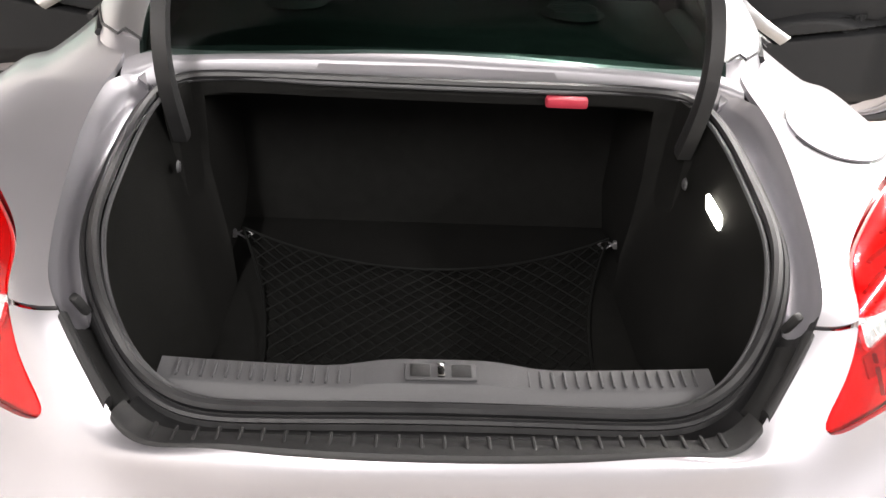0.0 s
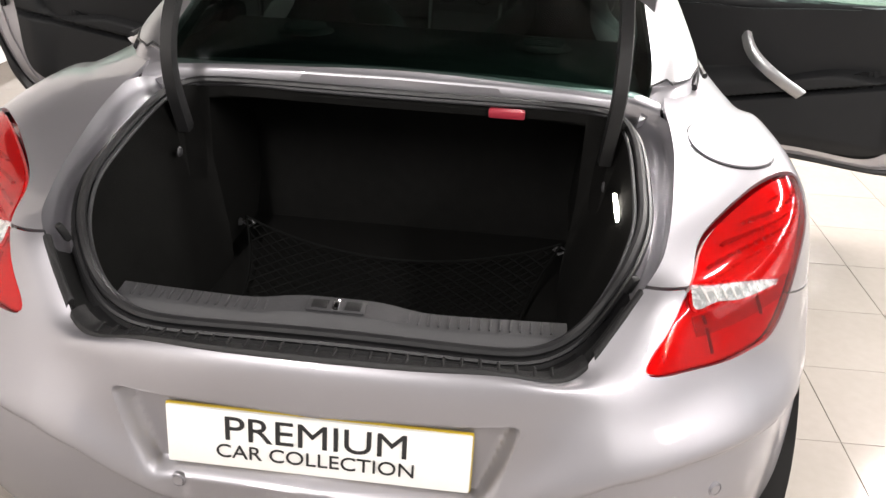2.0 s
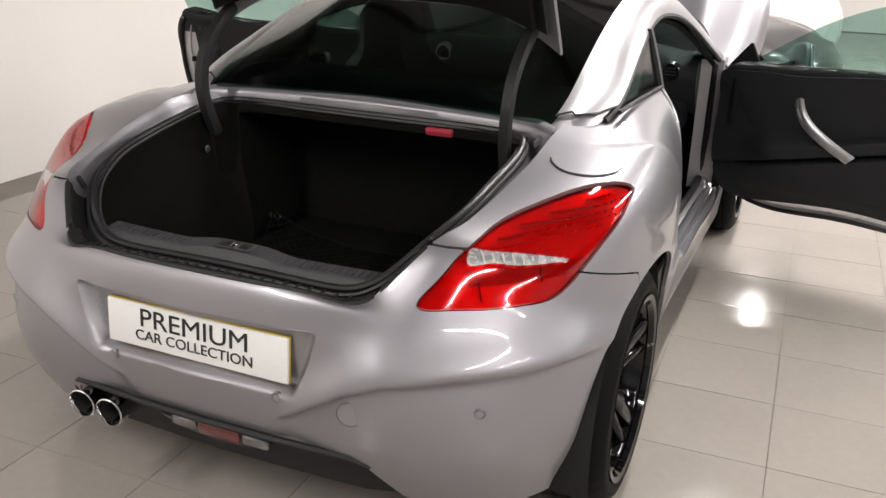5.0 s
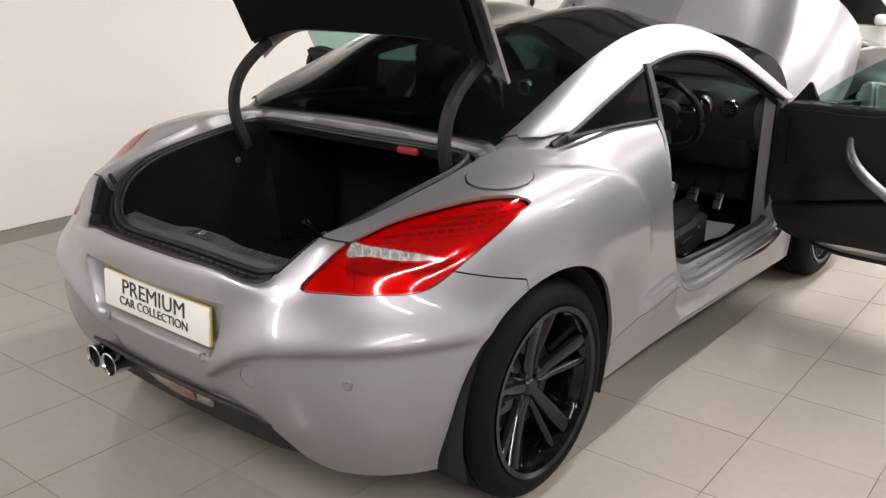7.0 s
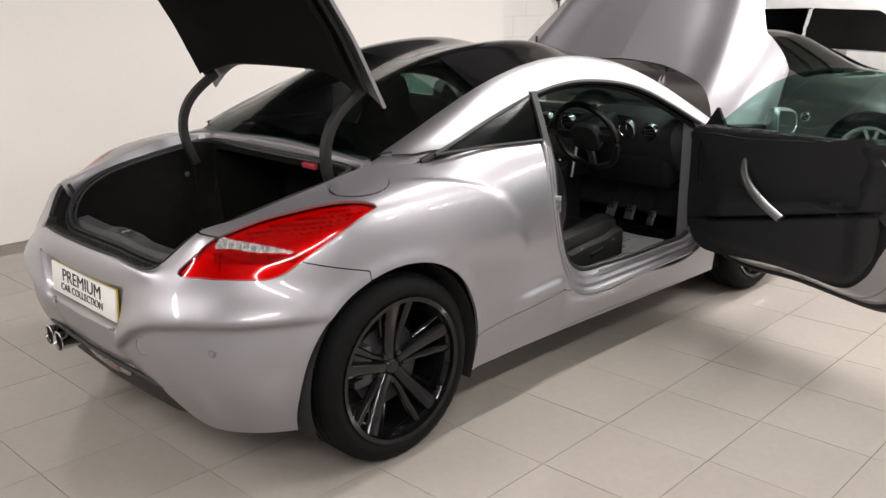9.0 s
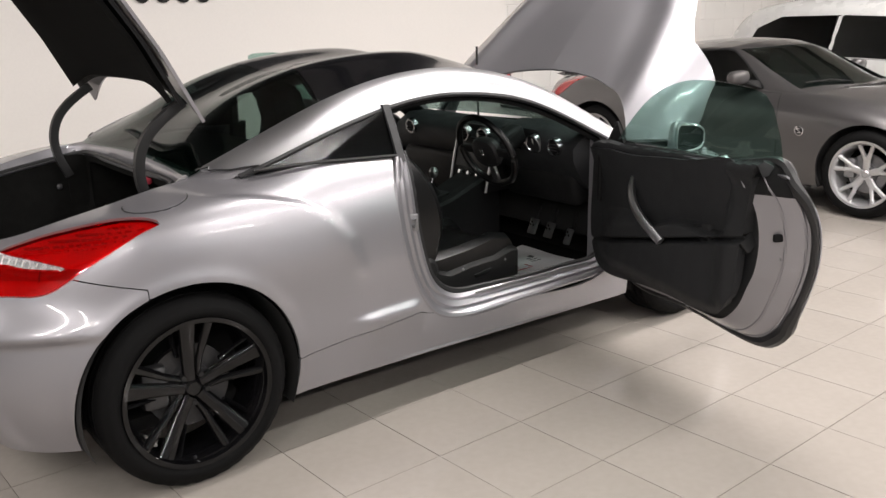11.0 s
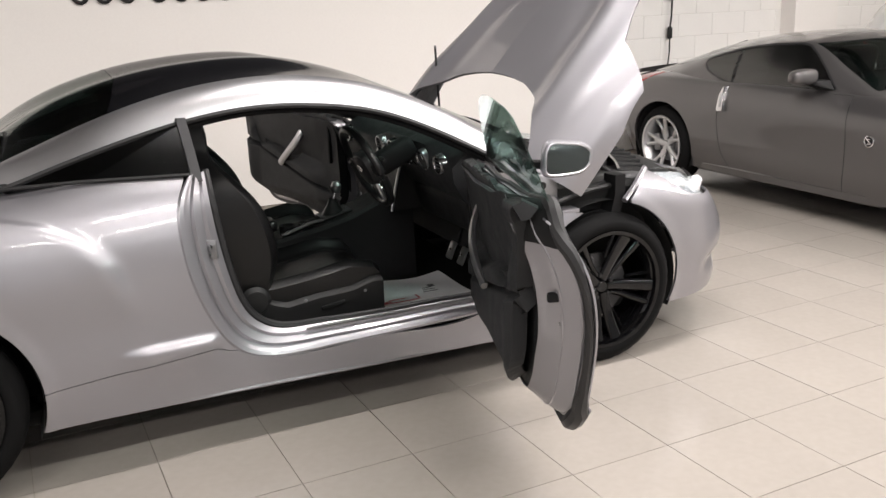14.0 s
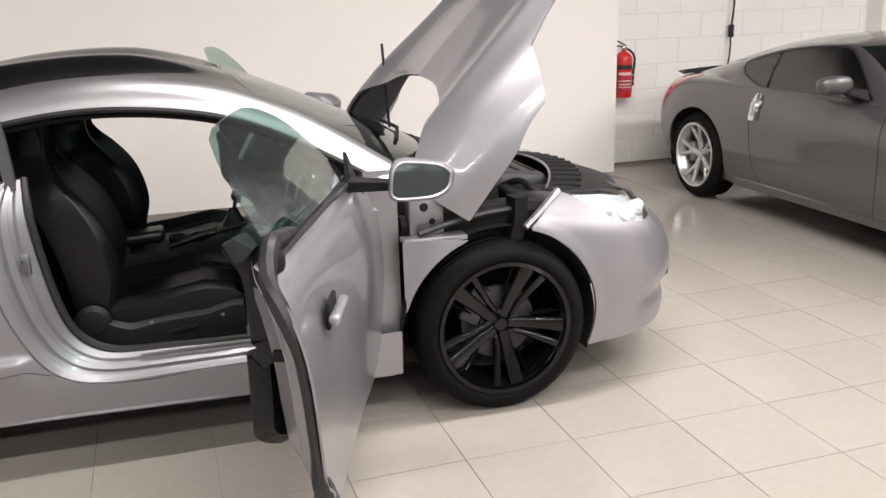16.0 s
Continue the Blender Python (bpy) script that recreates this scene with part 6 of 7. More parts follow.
# protective paper mat
sheet = thing("floor_mat_paper", "white protective paper floor mat with red print", "floor mat", (.42, 1.86, .30))
gx_, gy_ = np.meshgrid(np.linspace(-.20, .20, 16), np.linspace(-.30, .26, 20), indexing="ij")
hz = .012 * np.sin(gx_ * 17 + 1) * np.sin(gy_ * 13) + .014 + .05 * np.clip(gy_ - .14, 0, 1)
V = [(float(a), float(b), float(c)) for a, b, c in zip(gx_.ravel(), gy_.ravel(), hz.ravel())]
V2 = [(a, b, c - .002) for a, b, c in V]
mk("paper_sheet", (V + V2, grid_faces(16, 20) + [tuple(i + 320 for i in q[::-1]) for q in grid_faces(16, 20)]), PAPER, sheet)
sheet_z = lambda x, y: .012 * math.sin(x * 17 + 1) * math.sin(y * 13) + .0155 + .05 * max(0, y - .14)
frame_bars = join(*[rbox(w, d, .0012, 0, m=pose(x, y, sheet_z(x, y))) for x, y, w, d in ((.068, -.035, .008, .125), (.112, -.035, .008, .125), (.090, -.098, .05, .009), (.090, .028, .05, .009))])
mk("red_print", frame_bars, REDP, sheet, "red printed frame", False)
mk("red_print", rbox(.040, .045, .0012, 0, m=pose(.09, -.130, sheet_z(.09, -.13))), REDP, sheet, "", False)
for k in range(3):
    mk("grey_print", rbox(.006, .07 - .012 * k, .0012, 0, m=pose(.07 - .022 * k, .10, sheet_z(.07 - .022 * k, .10))), GPLAS, sheet, "", False)
mk("grey_print", rbox(.03, .03, .0012, 0, m=pose(.0, .13, sheet_z(0, .13))), GPLAS, sheet, "", False)
mk("seat_belt_buckle", rbox(.022, .03, .05, .006, m=pose(.14, 1.12, .53)), PLASD, car)
mk("buckle_button", rbox(.018, .024, .01, .003, m=pose(.14, 1.12, .558)), REDP, car)
mk("roof_mirror", rbox(.20, .03, .06, .015, m=pose(0, 1.76, 1.20)), PLASD, car)
for s in (1, -1):
    mk("sun_visor", rbox(.36, .02, .12, .008, m=pose(s * .32, 1.66, 1.225, 65)), PLASD, car)

# ---- wall fittings ----
ext = thing("fire_extinguisher", "red water fire extinguisher hung on the blockwork wall", "fire extinguisher")
ext.matrix_basis = ROOM @ pose(BX + .10, 5.46, .62)
up = pose(0, 0, 0, 0, -90)
mk("cylinder", moved(lathe([(0, 0), (.075, 0), (.08, .01), (.08, .33), (.075, .36), (.05, .39), (.025, .405), (.02, .42)], 28), up), REDEX, ext)
mk("valve", rbox(.03, .05, .04, .008, m=pose(0, 0, .43)), CHROME, ext)
mk("carry_handle", tube([(0, .02, .44), (0, -.05, .455), (0, -.09, .45)], .008, 6), INK, ext)
mk("squeeze_lever", tube([(0, .02, .455), (0, -.05, .49), (0, -.09, .51)], .007, 6), INK, ext)
mk("hose", tube([tuple(p) for p in line([(.0, .03, .43), (.03, .08, .38), (.02, .095, .25), (.02, .09, .10)], 14)], .011, 8), INK, ext)
mk("label_panel", moved(lathe([(.0808, .06), (.0808, .19)], 28), up), REDP, ext)
mk("label_band", moved(lathe([(.0809, .25), (.0809, .29)], 28), up), INK, ext)
for k, (a, b) in enumerate(((.20, .225), (.145, .155), (.115, .125), (.09, .098))):
    for t in np.linspace(-1.2, .2, 5):
        mk("print_bar", moved(rbox(.004, .018, b - a, .001, m=pose(.080, 0, (a + b) / 2)), pose(0, 0, 0, 0, 0, float(t) * 50 + 10)), PLATE, ext)
mk("bracket", rbox(.03, .05, .05, .004, m=pose(-.085, 0, .33)), STEEL, ext)

sign = thing("safety_sign", "small red and green wall sign above the extinguisher", "sign")
sign.matrix_basis = ROOM @ pose(BX + .006, 5.36, 1.42)
mk("sign_board", rbox(.006, .10, .30, .002), PLATE, sign)
mk("red_field", rbox(.002, .09, .12, 0, m=pose(.004, 0, .08)), REDEX, sign)
mk("green_field", rbox(.002, .09, .09, 0, m=pose(.004, 0, -.09)), mat("sign_green", (.05, .25, .12), .5), sign)
for z in (.11, .08, .05):
    mk("print_bar", rbox(.002, .06, .010, 0, m=pose(.006, 0, z)), PLATE, sign)

sock = thing("wall_socket", "wall socket with a black charger cable hanging down", "socket")
sock.matrix_basis = ROOM @ pose(BX + .012, 6.62, 1.52)
mk("socket_plate", rbox(.02, .15, .09, .006), PLATE, sock)
mk("plug", rbox(.05, .05, .05, .01, m=pose(.03, 0, -.005)), PLAS, sock)
mk("cable", tube([tuple(p) for p in line([(.04, 0, -.03), (.03, .005, -.2), (.03, -.01, -.32)], 12)], .009, 6), PLAS, sock)
mk("inline_box", rbox(.04, .045, .12, .012, m=pose(.03, -.008, -.36)), PLAS, sock)
mk("cable", tube([tuple(p) for p in line([(.03, -.01, -.40), (.04, -.02, -.6), (.05, -.12, -.9)], 14)], .008, 6), PLAS, sock)

# blocks of the painted wall
blk = mesh_data("block", *rbox(.03, .447, .2195, .004, 1), BLOCKM, True, 30)
row = 0
z = .11
while z < 2.4:
    for k in range(20):
        y = 5.28 + .225 * (1 + row % 2) + .452 * k - .1
        if y + .22 > 14:
            continue
        ob = new("block", blk)
        ob.parent = block_wall
        ob.matrix_basis = ROOM @ pose(BX - .015, y, z)
    z += .223
    row += 1
mk("upper_blocks", rbox(.03, 8.7, HT - z + .11, 0, m=pose(BX - .015, 9.63, (HT + z - .11) / 2)), BLOCKM, block_wall, "", False, m=ROOM)

# dark sign letters on the plaster wall: plain bars
board = thing("wall_lettering", "row of dark raised letters high on the plaster wall", "sign")
board.matrix_basis = ROOM @ pose(WX + .012, 1.62, 1.69)
for k in range(7):
    y = -.56 + .16 * k - (.06 if k < 3 else 0)
    pts = [(.0, y + .05 * math.cos(a), .06 * math.sin(a)) for a in np.linspace(0, 2 * math.pi, 20, endpoint=False)]
    mk("raised_bar", tube(pts, .016, 6, True), INK, board)

# sloped handrail far back on the wall
rail_ = thing("handrail", "dark sloping metal handrail by the far wall", "handrail")
mk("rail_bar", tube([(-2.55, 9.2, 1.65), (-1.9, 9.2, 1.22), (-1.6, 9.2, 1.0)], .03, 8), PLAS, rail_)
mk("rail_post", tube([(-1.9, 9.2, 1.22), (-1.9, 9.2, 0)], .02, 8), PLAS, rail_)


# ---- the other cars: lofted from one set of stations ----
def y_spokes(w, material, rr, a):
    rot = pose(0, 0, 0, math.degrees(a) - 90)
    b = bar(w, material, [(.03, 0, .022, .055, .04), (.10, 0, .022, .062, .035), (.13, 0, .024, .07, .03)])
    mk("spoke", moved(b, rot), material, w)
    for sgn in (1, -1):
        b = bar(w, material, [(.11, sgn * .012, .012, .066, .03), (.17, sgn * .034, .011, .08, .028), (rr - .012, sgn * .056, .014, .095, .028)])
        mk("spoke_fork", moved(b, rot), material, w)


# grey two-seat coupe: own frame, nose towards +y, then turned to face +x
def other_car(name, label, paint, side, hubs, rw, arch_r, windows, deck, tail_lamp, place, door_lines):
    c = thing(name, label, "car")
    P = skin(side, 220, 90)
    o = 1 if normals(P)[110, 30, 0] > 0 else -1
    arches = lambda Q: np.minimum.reduce([np.hypot(Q[..., 1] - h, Q[..., 2] - rw) - arch_r for h in hubs])
    for s in (1, -1):
        win = lambda Q: np.maximum.reduce([poly_dist(wd, Q[..., 1], Q[..., 2]) for wd in windows] + [np.full(Q.shape[:-1], -1.0)])
        side_on = lambda Q: np.where(Q[..., 0] > .40, win(Q), -1)
        arch_on = lambda Q: np.where(Q[..., 0] > .45, arches(Q), 1.0)
        lampk = lambda Q: np.where(Q[..., 0] > .25, poly_dist(tail_lamp, Q[..., 1], Q[..., 2]), -1)
        mk("body_side", flip(cut(P, lambda Q: np.minimum.reduce([-side_on(Q), arch_on(Q), -lampk(Q), -deck(Q)]), o, .02), s), paint, c)
        for k, wd in enumerate(windows):
            mk("side_window", flip(cut(P, lambda Q, wd=wd: np.where(Q[..., 0] > .40, poly_dist(wd, Q[..., 1], Q[..., 2]), -1), o, .005, -.004), s), GLASSQ if k else GLASSD2, c)
        mk("tail_lamp", flip(cut(P, lampk, o, .01, .003), s), LENSR, c, "red tail lamp")
        for dl in door_lines:
            run = [(a[0] + (b[0] - a[0]) * k / 10, a[1] + (b[1] - a[1]) * k / 10) for a, b in zip(dl, dl[1:] + dl[:1]) for k in range(10)]
            side_pts = P[P[..., 0] > .55]
            rim = []
            for y, z in run:
                d = (side_pts[:, 1] - y) ** 2 + (side_pts[:, 2] - z) ** 2
                k = np.argsort(d)[:6]
                rim.append((float(np.average(side_pts[k, 0], weights=1 / (d[k] + 1e-5))) - .001, y, z))
            mk("door_gap", flip(tube(rim, .0035, 5, True), s), SEAL, c)
        for h in hubs:
            # near-black liner, the wheel house's shade in its colour
            v, f = lathe([(arch_r + .004, .55), (arch_r + .004, .88)], 48)
            v = [(x, y + h, z + rw) for x, y, z in v]
            mk("wheel_liner", flip((v, [q for q in f if sum(v[i][2] for i in q) / 4 > .2]), s), DARKIN, c)
    c.matrix_basis = place
    return c, P, o


GLASSD2 = glass("side_glass", (0.17, 0.20, 0.17), 0.13, 0.22)
ZS = []
ZS.append([(.0, -.82, .30), (.0, -.90, .45), (.0, -.90, .60), (.0, -.88, .70), (.0, -.86, .79), (.0, -.83, .86), (.0, -.70, .89), (.0, -.50, .90)])
ZS.append([(.55, -.76, .25), (.60, -.84, .42), (.62, -.85, .58), (.62, -.82, .70), (.60, -.78, .79), (.57, -.72, .85), (.46, -.62, .885), (.0, -.40, .91)])
ZS.append([(.80, -.50, .22), (.86, -.52, .40), (.885, -.52, .55), (.88, -.50, .68), (.85, -.48, .78), (.79, -.42, .86), (.62, -.32, .905), (.0, -.20, .93)])
ZS.append([(.86, .0, .20), (.905, .0, .38), (.918, .0, .55), (.915, .0, .68), (.89, .0, .79), (.83, .0, .875), (.70, .02, .91), (.0, .05, .94)])
ZS.append([(.855, .5, .19), (.885, .5, .35), (.89, .5, .52), (.89, .5, .67), (.87, .5, .78), (.815, .5, .865), (.72, .5, .885), (.0, .5, .91)])
ZS.append([(.85, 1.0, .185), (.872, 1.0, .33), (.872, 1.0, .50), (.875, 1.0, .65), (.865, 1.0, .76), (.815, 1.0, .862), (.72, 1.0, .88), (.0, 1.0, .90)])
ZS.append([(.85, 1.35, .185), (.875, 1.35, .33), (.875, 1.35, .50), (.88, 1.35, .65), (.87, 1.35, .755), (.82, 1.35, .86), (.72, 1.35, .88), (.0, 1.36, .90)])
ZS.append([(.855, 1.9, .185), (.885, 1.9, .34), (.89, 1.9, .50), (.895, 1.9, .65), (.88, 1.9, .75), (.82, 1.9, .845), (.72, 1.90, .88), (.0, 2.0, .90)])
ZS.append([(.86, 2.55, .20), (.905, 2.55, .36), (.92, 2.55, .50), (.918, 2.55, .62), (.89, 2.55, .72), (.80, 2.55, .79), (.60, 2.55, .82), (.0, 2.55, .86)])
ZS.append([(.80, 3.0, .20), (.84, 3.02, .34), (.85, 3.02, .44), (.84, 3.0, .53), (.80, 2.98, .61), (.70, 2.96, .67), (.50, 2.98, .72), (.0, 3.0, .76)])
ZS.append([(.45, 3.26, .20), (.50, 3.30, .33), (.50, 3.30, .42), (.48, 3.28, .50), (.44, 3.25, .56), (.38, 3.22, .60), (.25, 3.2, .64), (.0, 3.2, .67)])
ZS.append([(.0, 3.36, .20), (.0, 3.40, .33), (.0, 3.40, .42), (.0, 3.38, .50), (.0, 3.35, .55), (.0, 3.32, .59), (.0, 3.3, .62), (.0, 3.28, .64)])
ZD = [[(.78, .235), (1.30, .222), (1.83, .215), (1.845, .40), (1.845, .60), (1.835, .75), (1.815, .86), (1.30, .866), (.68, .868), (.645, .80), (.632, .68), (.632, .58), (.650, .46), (.69, .34)]]
ZPLACE = pose(-2.084, 6.15, 0, 0, 0, -90 + .4)
zcar, ZP, zo = other_car("grey_coupe", "dark grey metallic two-seat coupe parked against the wall", GREYP, ZS, (0.0, 2.55), .325, .362, [], lambda Q: np.minimum.reduce([.765 - Q[..., 0], Q[..., 1] - .30, 1.88 - Q[..., 1], Q[..., 2] - .83]), [(-.68, .70), (-.52, .69), (-.42, .745), (-.30, .84), (-.20, .905), (-.36, .885), (-.56, .80)], ZPLACE, ZD)

# its greenhouse: belt line, roof rail and crown, section by section
ROOF_Z = [(-.74, .90), (-.5, .955), (-.25, 1.030), (.08, 1.126), (.34, 1.185), (.58, 1.217), (.81, 1.238), (1.03, 1.246), (1.25, 1.236), (1.449, 1.198), (1.75, 1.052), (2.06, .895), (2.10, .875)]
RAIL_X = [(-.74, .46), (-.3, .585), (0, .64), (.30, .672), (.62, .642), (.94, .628), (1.25, .615), (1.42, .640), (1.585, .680), (1.75, .715), (1.90, .745), (2.10, .765)]
RAIL_Z = [(-.74, .872), (-.3, .93), (0, .985), (.30, 1.050), (.62, 1.131), (.94, 1.172), (1.25, 1.187), (1.42, 1.115), (1.585, 1.032), (1.75, .958), (1.90, .888), (2.10, .858)]
BELT_X = [(-.74, .52), (-.4, .68), (0, .78), (.30, .805), (.9, .806), (1.5, .808), (1.9, .80), (2.10, .785)]
ys = np.linspace(-.74, 2.10, 190)


def smoothed(keys):
    v = interp(ys, keys)
    for _ in range(14):
        v[1:-1] = .25 * v[:-2] + .5 * v[1:-1] + .25 * v[2:]
    return v


roof_z, rail_x, rail_z, belt_x = (smoothed(k) for k in (ROOF_Z, RAIL_X, RAIL_Z, BELT_X))
belt_z = np.minimum(.842, rail_z - .02)
up, over = np.linspace(0, 1, 31)[None, :, None], np.linspace(0, 1, 46)[None, 1:, None]
col = lambda a: a[:, None, None]
wall_x = col(belt_x) + (col(rail_x) - col(belt_x)) * up + .018 * np.sin(math.pi * up)
wall_z = col(belt_z) + (col(rail_z) - col(belt_z)) * up
roof_x = col(rail_x) * (1 - over)
crown_z = col(rail_z) + (col(roof_z) - col(rail_z)) * (1 - (1 - over) ** 2.3)
G = np.concatenate([np.concatenate([wall_x, roof_x], 1), np.repeat(ys[:, None, None], 76, 1), np.concatenate([wall_z, crown_z], 1)], 2)
for _ in range(5):
    G[:, 1:-1, ::2] = .25 * G[:, :-2, ::2] + .5 * G[:, 1:-1, ::2] + .25 * G[:, 2:, ::2]
go = 1 if normals(G)[95, 15, 0] > 0 else -1
FRONT_PANE = [(.655, 1.120), (.94, 1.154), (1.20, 1.168), (1.27, 1.155), (1.36, 1.10), (1.50, 1.000), (1.640, .893), (1.2, .880), (.695, .872)]
REAR_PANE = [(.305, 1.028), (.45, 1.073), (.625, 1.112), (.665, .874), (.55, .900), (.37, .958), (.312, 1.0)]
rail_at = lambda Q: np.interp(Q[..., 1], ys, rail_x)
on_side = lambda poly: lambda Q: np.where(Q[..., 0] > rail_at(Q) - .01, poly_dist(poly, Q[..., 1], Q[..., 2]), -1.0)
front_d, rear_d = on_side(FRONT_PANE), on_side(REAR_PANE)
screen_d = lambda Q: np.minimum.reduce([Q[..., 1] - 1.449 + .46 * Q[..., 0] ** 2, 2.05 - .25 * Q[..., 0] ** 2 - Q[..., 1], rail_at(Q) - .030 - Q[..., 0]])
hatch_d = lambda Q: np.minimum.reduce([Q[..., 1] + .58, .42 - .3 * Q[..., 0] ** 2 - Q[..., 1], rail_at(Q) - .09 - Q[..., 0]])
for s in (1, -1):
    mk("roof_shell", flip(cut(G, lambda Q: np.minimum.reduce([-front_d(Q) - .011, -rear_d(Q) - .011, -screen_d(Q), -hatch_d(Q)]), go, .018), s), GREYP, zcar)
    mk("window_surround", flip(cut(G, lambda Q: np.minimum(np.maximum(front_d(Q), rear_d(Q)) + .011, -np.maximum(front_d(Q), rear_d(Q))), go, .012, -.002), s), SEAL, zcar, "thin black rubber round the side windows")
    mk("side_window", flip(cut(G, front_d, go, .005, -.004), s), GLASSD2, zcar)
    mk("side_window", flip(cut(G, rear_d, go, .005, -.004), s), GLASSD2, zcar)
    mk("windscreen", flip(cut(G, screen_d, go, .005, -.001), s), GLASSW, zcar, "sloping windscreen")
    mk("rear_screen", flip(cut(G, hatch_d, go, .005, -.001), s), GLASSR, zcar)
    ring_ = lambda k: [(x_, 1.525 + .055 * k * math.copysign(abs(math.cos(a)) ** .75, math.cos(a)) + .012 * (k - 1), .977 + .054 * k * math.copysign(abs(math.sin(a)) ** .75, math.sin(a))) for a in np.linspace(0, 2 * math.pi, 20, endpoint=False)]
    shell = []
    for x_, k in ((.850, .45), (.862, .78), (.885, .96), (.93, 1.04), (.99, 1.0), (1.035, .86), (1.058, .62), (1.066, .30)):
        shell.append(ring_(k))
    mir = mk("door_mirror", flip(loft(shell), s), GREYP, zcar, "grey mirror shell with rounded ends", angle=60)
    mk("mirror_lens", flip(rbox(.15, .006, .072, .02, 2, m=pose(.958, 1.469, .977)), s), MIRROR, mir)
    mk("mirror_foot", flip(loft([[(.79, 1.48, .885), (.79, 1.64, .885), (.79, 1.60, .95), (.79, 1.52, .95)], [(.90, 1.50, .925), (.90, 1.56, .925), (.90, 1.56, .945), (.90, 1.50, .945)]]), s), PLASD, zcar)
    hz = ((.668, .895, .648, .715), (.685, .897, .646, .714), (.78, .884, .652, .706), (.835, .858, .660, .697), (.850, .846, .666, .690))
    mk("door_handle", flip(loft([[(x - .02, a, z), (x + .012, a + .004, z), (x + .016, (a + b) / 2, z), (x + .012, b - .004, z), (x - .02, b, z)] for z, x, a, b in hz]), s), CHROME, zcar, "upright chrome door handle", angle=40)
    mk("handle_grip", flip(rbox(.012, .022, .105, .005, m=pose(.904, .684, .752, 0, -9)), s), WHEELS, zcar)
    badge = mk("wing_badge", flip(moved(lathe([(0, .006), (.030, .006), (.033, .011), (.038, .008), (.038, -.004)], 24), pose(.900, 2.04, .60)), s), CHROME, zcar)
    mk("badge_face", flip(moved(lathe([(0, .0075), (.028, .0072), (.029, .005)], 20), pose(.900, 2.04, .60)), s), PLASD, badge)
    mk("badge_bar", flip(join(rbox(.003, .044, .007, .001, m=pose(.9085, 2.04, .60, -35)), rbox(.003, .030, .006, .001, m=pose(.9085, 2.036, .615)), rbox(.003, .030, .006, .001, m=pose(.9085, 2.044, .585))), s), CHROME, badge)
    mk("sill_skirt", flip(loft([[(.83, y, .17), (.866 - d, y, .185), (.872 - d, y, .235), (.85 - d, y, .255)] for y, d in ((.40, .02), (.5, 0), (1.2, 0), (2.0, 0), (2.14, .02))]), s), GREYP, zcar)
zwheel = build_wheel(WHEELS, .325, .240, "silver five Y-spoke alloy rim", y_spokes)
zwheel.parent = zcar
zwheel.matrix_basis = pose(.79, 0, .325, 12)
for m in (pose(.79, 2.55, .325, 0), pose(-.79, 0, .325, 0, 0, 180), pose(-.79, 2.55, .325, 0, 0, 180)):
    copy_thing(zwheel, m)
mk("tail_spoiler", loft([[(x, -.82 + .10 * x * x, .905 - .05 * x * x), (x, -.70 + .1 * x * x, .925 - .05 * x * x), (x, -.72 + .1 * x * x, .885 - .05 * x * x)] for x in np.linspace(-.6, .6, 13)]), GREYP, zcar)
mk("rear_wiper", tube([(.12, -.30, 1.035), (.05, -.15, 1.085), (.02, .02, 1.135)], .007, 6), PLASD, zcar)
mk("front_wiper", tube([(.15, 2.02, .925), (.35, 1.97, .945), (.62, 1.90, .935)], .007, 6), PLASD, zcar)
mk("floor_pan", rbox(1.5, 3.4, .06, .02, m=pose(0, 1.25, .20)), DARKIN, zcar)
# near-black block in the cabin, standing for the shade behind the glass
mk("cabin_dark_fill", rbox(1.3, 1.5, .35, .08, m=pose(0, .95, .72)), DARKIN, zcar)
for s in (1, -1):
    mk("seat_back", rbox(.40, .13, .46, .06, 3, m=pose(s * .35, .80, .88, -14)), LEATH, zcar)
mk("wheel_grip", moved(tube([(0, .17 * math.cos(a), .17 * math.sin(a)) for a in np.linspace(0, 2 * math.pi, 28, endpoint=False)], .014, 6, True), pose(.36, 1.35, .93, 0, 0, -90) @ pose(0, 0, 0, 0, 24)), PLASD, zcar)
mk("dashboard", rbox(1.34, .46, .20, .06, 3, m=pose(0, 1.70, .80)), PLASD, zcar)

# white hatchback further back
WS = []
WS.append([(.0, -.72, .35), (.0, -.80, .55), (.0, -.80, .75), (.0, -.76, .92), (.0, -.70, 1.05), (.0, -.62, 1.25), (.0, -.50, 1.42), (.0, -.35, 1.50)])
WS.append([(.68, -.66, .28), (.74, -.72, .50), (.76, -.72, .70), (.75, -.70, .88), (.72, -.64, 1.0), (.66, -.54, 1.22), (.56, -.44, 1.40), (.0, -.25, 1.52)])
WS.append([(.82, -.40, .26), (.86, -.42, .45), (.88, -.42, .65), (.875, -.42, .82), (.85, -.40, .95), (.75, -.32, 1.20), (.63, -.24, 1.42), (.0, -.10, 1.54)])
WS.append([(.85, .3, .24), (.88, .3, .42), (.89, .3, .62), (.885, .3, .80), (.86, .3, .94), (.76, .3, 1.20), (.64, .3, 1.45), (.0, .3, 1.565)])
WS.append([(.85, 1.2, .23), (.88, 1.2, .42), (.885, 1.2, .62), (.88, 1.2, .80), (.86, 1.2, .93), (.76, 1.2, 1.20), (.63, 1.2, 1.45), (.0, 1.2, 1.57)])
WS.append([(.85, 1.75, .23), (.88, 1.75, .42), (.885, 1.75, .60), (.88, 1.75, .78), (.86, 1.75, .91), (.78, 1.72, 1.12), (.66, 1.62, 1.36), (.0, 1.66, 1.48)])
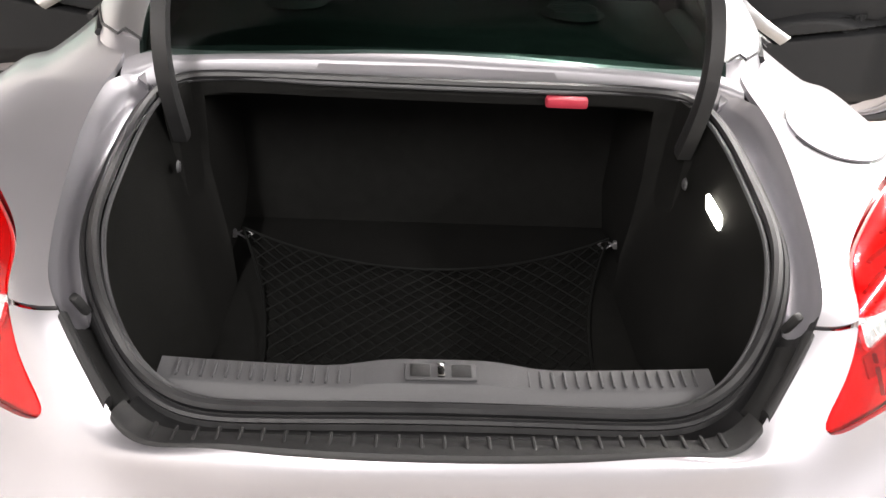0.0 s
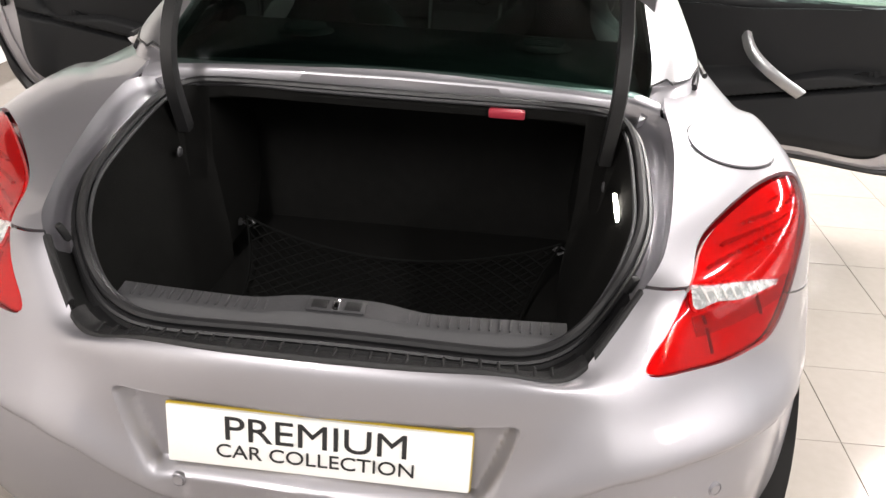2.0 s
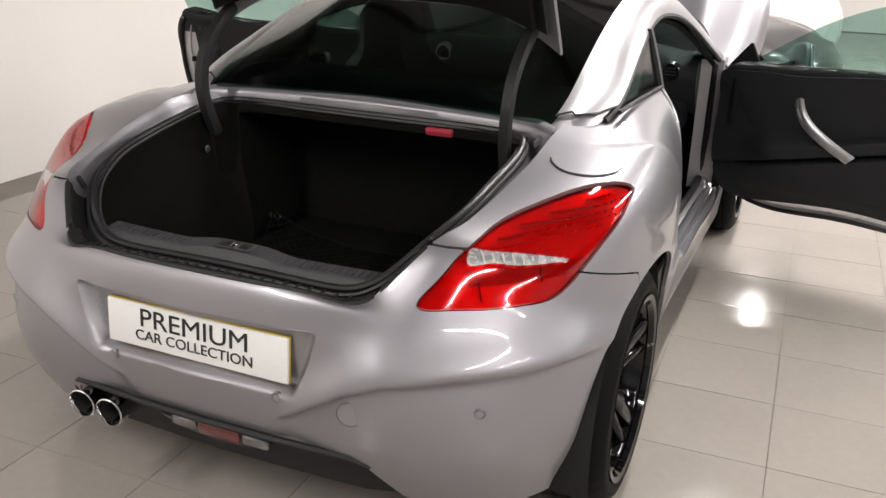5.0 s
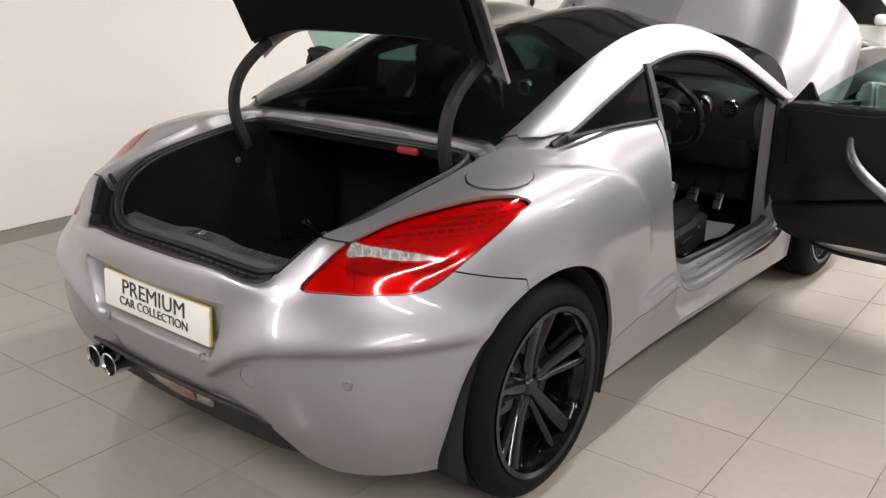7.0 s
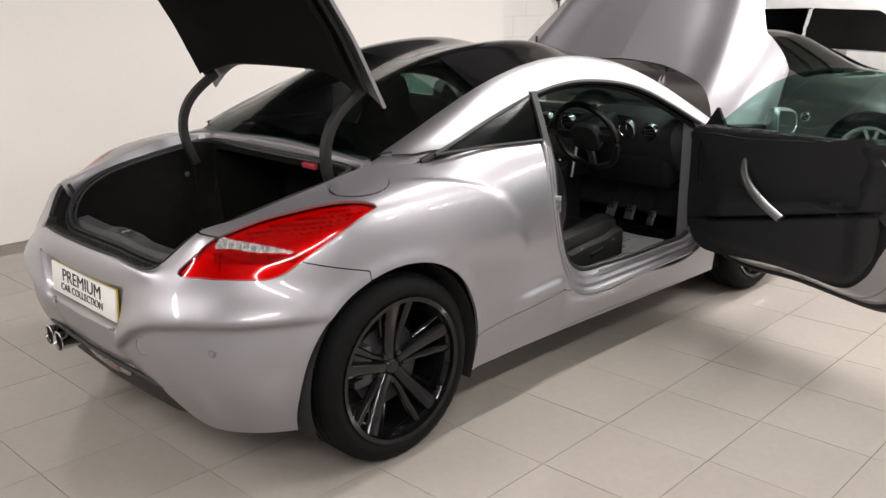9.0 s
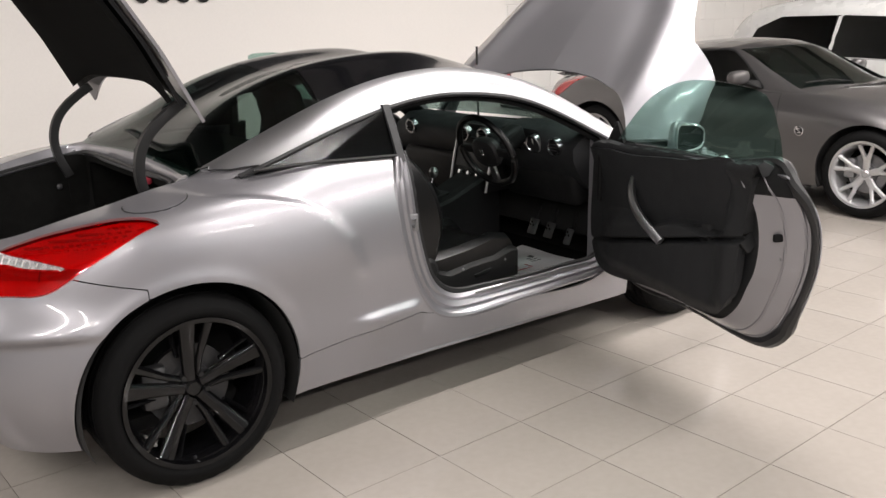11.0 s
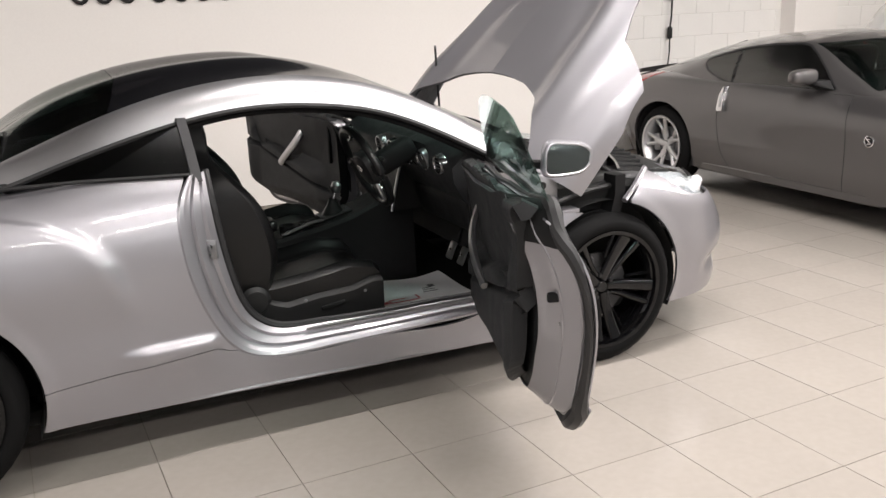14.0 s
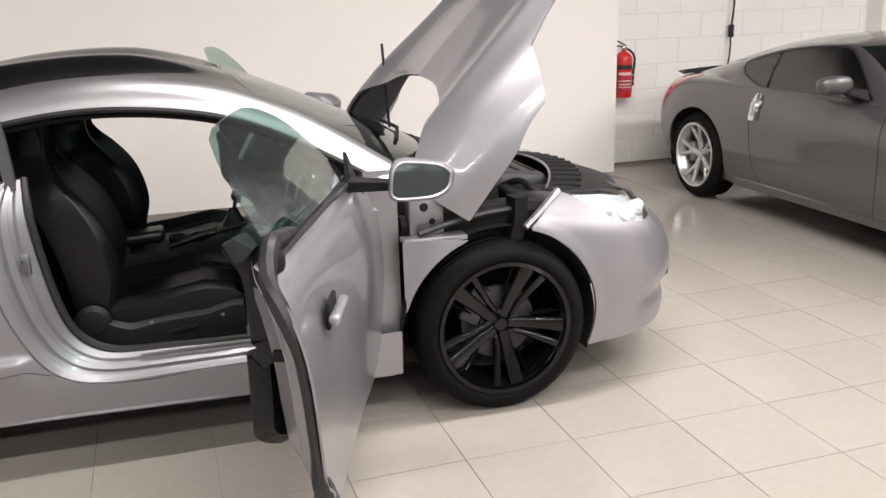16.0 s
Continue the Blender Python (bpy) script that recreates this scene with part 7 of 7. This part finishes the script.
WS.append([(.85, 2.25, .23), (.89, 2.25, .42), (.895, 2.25, .60), (.88, 2.25, .76), (.85, 2.25, .88), (.78, 2.2, .95), (.70, 2.15, 1.0), (.0, 2.2, 1.06)])
WS.append([(.82, 3.0, .24), (.86, 3.0, .42), (.86, 3.0, .56), (.83, 3.0, .70), (.78, 2.98, .79), (.70, 2.96, .84), (.5, 2.96, .88), (.0, 3.0, .92)])
WS.append([(.0, 3.3, .25), (.0, 3.34, .42), (.0, 3.34, .56), (.0, 3.32, .68), (.0, 3.28, .76), (.0, 3.25, .8), (.0, 3.2, .84), (.0, 3.15, .88)])
WW = [[(.72, .98), (1.95, .955), (1.80, 1.12), (1.62, 1.30), (1.45, 1.38), (.74, 1.40)], [(-.30, 1.03), (.68, .98), (.70, 1.40), (.05, 1.385), (-.22, 1.26)]]
WD = [[(.70, .36), (1.85, .34), (1.95, .6), (1.95, .95), (.70, .97)]]
wcar, WP, wo = other_car("white_hatchback", "white five-door hatchback with dark windows parked behind", WHITEP, WS, (0.0, 2.55), .32, .36, WW, lambda Q: np.full(Q.shape[:-1], -1.0), [(-.66, .80), (-.48, .82), (-.42, 1.02), (-.52, 1.05), (-.62, .98)], pose(-2.1, 8.95, 0, 0, 0, -90), WD)
ww = copy_thing(zwheel, pose(.78, 0, .32))
ww.parent = wcar
ww2 = copy_thing(zwheel, pose(.78, 2.55, .32))
ww2.parent = wcar
for m in (pose(-.78, 0, .32, 0, 0, 180), pose(-.78, 2.55, .32, 0, 0, 180)):
    w3 = copy_thing(zwheel, m)
    w3.parent = wcar
for s in (1, -1):
    mk("door_mirror", flip(rbox(.18, .12, .11, .04, 3, m=pose(.96, 1.80, 1.02)), s), WHITEP, wcar)
    mk("pillar_trim", flip(rbox(.02, .05, .42, .004, m=pose(.735, .70, 1.20, 0, -21)), s), PLASD, wcar)
# solid near-black fill: the shade inside the hatchback put into a block
mk("cabin_dark_fill", rbox(1.3, 2.2, .45, .08, m=pose(0, .75, .80)), DARKIN, wcar)
mk("floor_pan", rbox(1.5, 3.2, .06, .02, m=pose(0, 1.25, .22)), DARKIN, wcar)
for s in (1, -1):
    mk("seat_back", rbox(.42, .14, .60, .06, 3, m=pose(s * .36, .80, 1.05, -14)), LEATH, wcar)

# ---- floor tiles ----
TP = .4075
T0 = (ROOM.inverted() @ Vector((1.245, 1.533, 0)))
tile_me = mesh_data("tile", *rbox(TP - .003, TP - .003, .012, 0), TILE, False)
Vt, Ft = [], []
one = rbox(TP - .003, TP - .003, .012, 0)
rng = random.Random(4)
for i in range(-11, 19):
    for j in range(-19, 31):
        x, y = T0.x + (i + .5) * TP, T0.y + (j + .5) * TP
        if x < BX + .1 or x > 8.6 or y < -6.1 or y > 13.9 or (x < WX + .1 and y < 5.2):
            continue
        if -1.9 < x < 3.2 and -1.7 < y < 4.9:
            ob = new("tile", tile_me)
            ob.parent = ground
            ob.matrix_basis = ROOM @ pose(x, y, -.006 + rng.uniform(-.0004, .0004))
        else:
            m = pose(x, y, -.006)
            n = len(Vt)
            Vt += [tuple(m @ Vector(p)) for p in one[0]]
            Ft += [tuple(a + n for a in q) for q in one[1]]
far = mk("tiles", (Vt, Ft), TILE, ground, "", False, m=ROOM)
far["kind"] = "stuff"
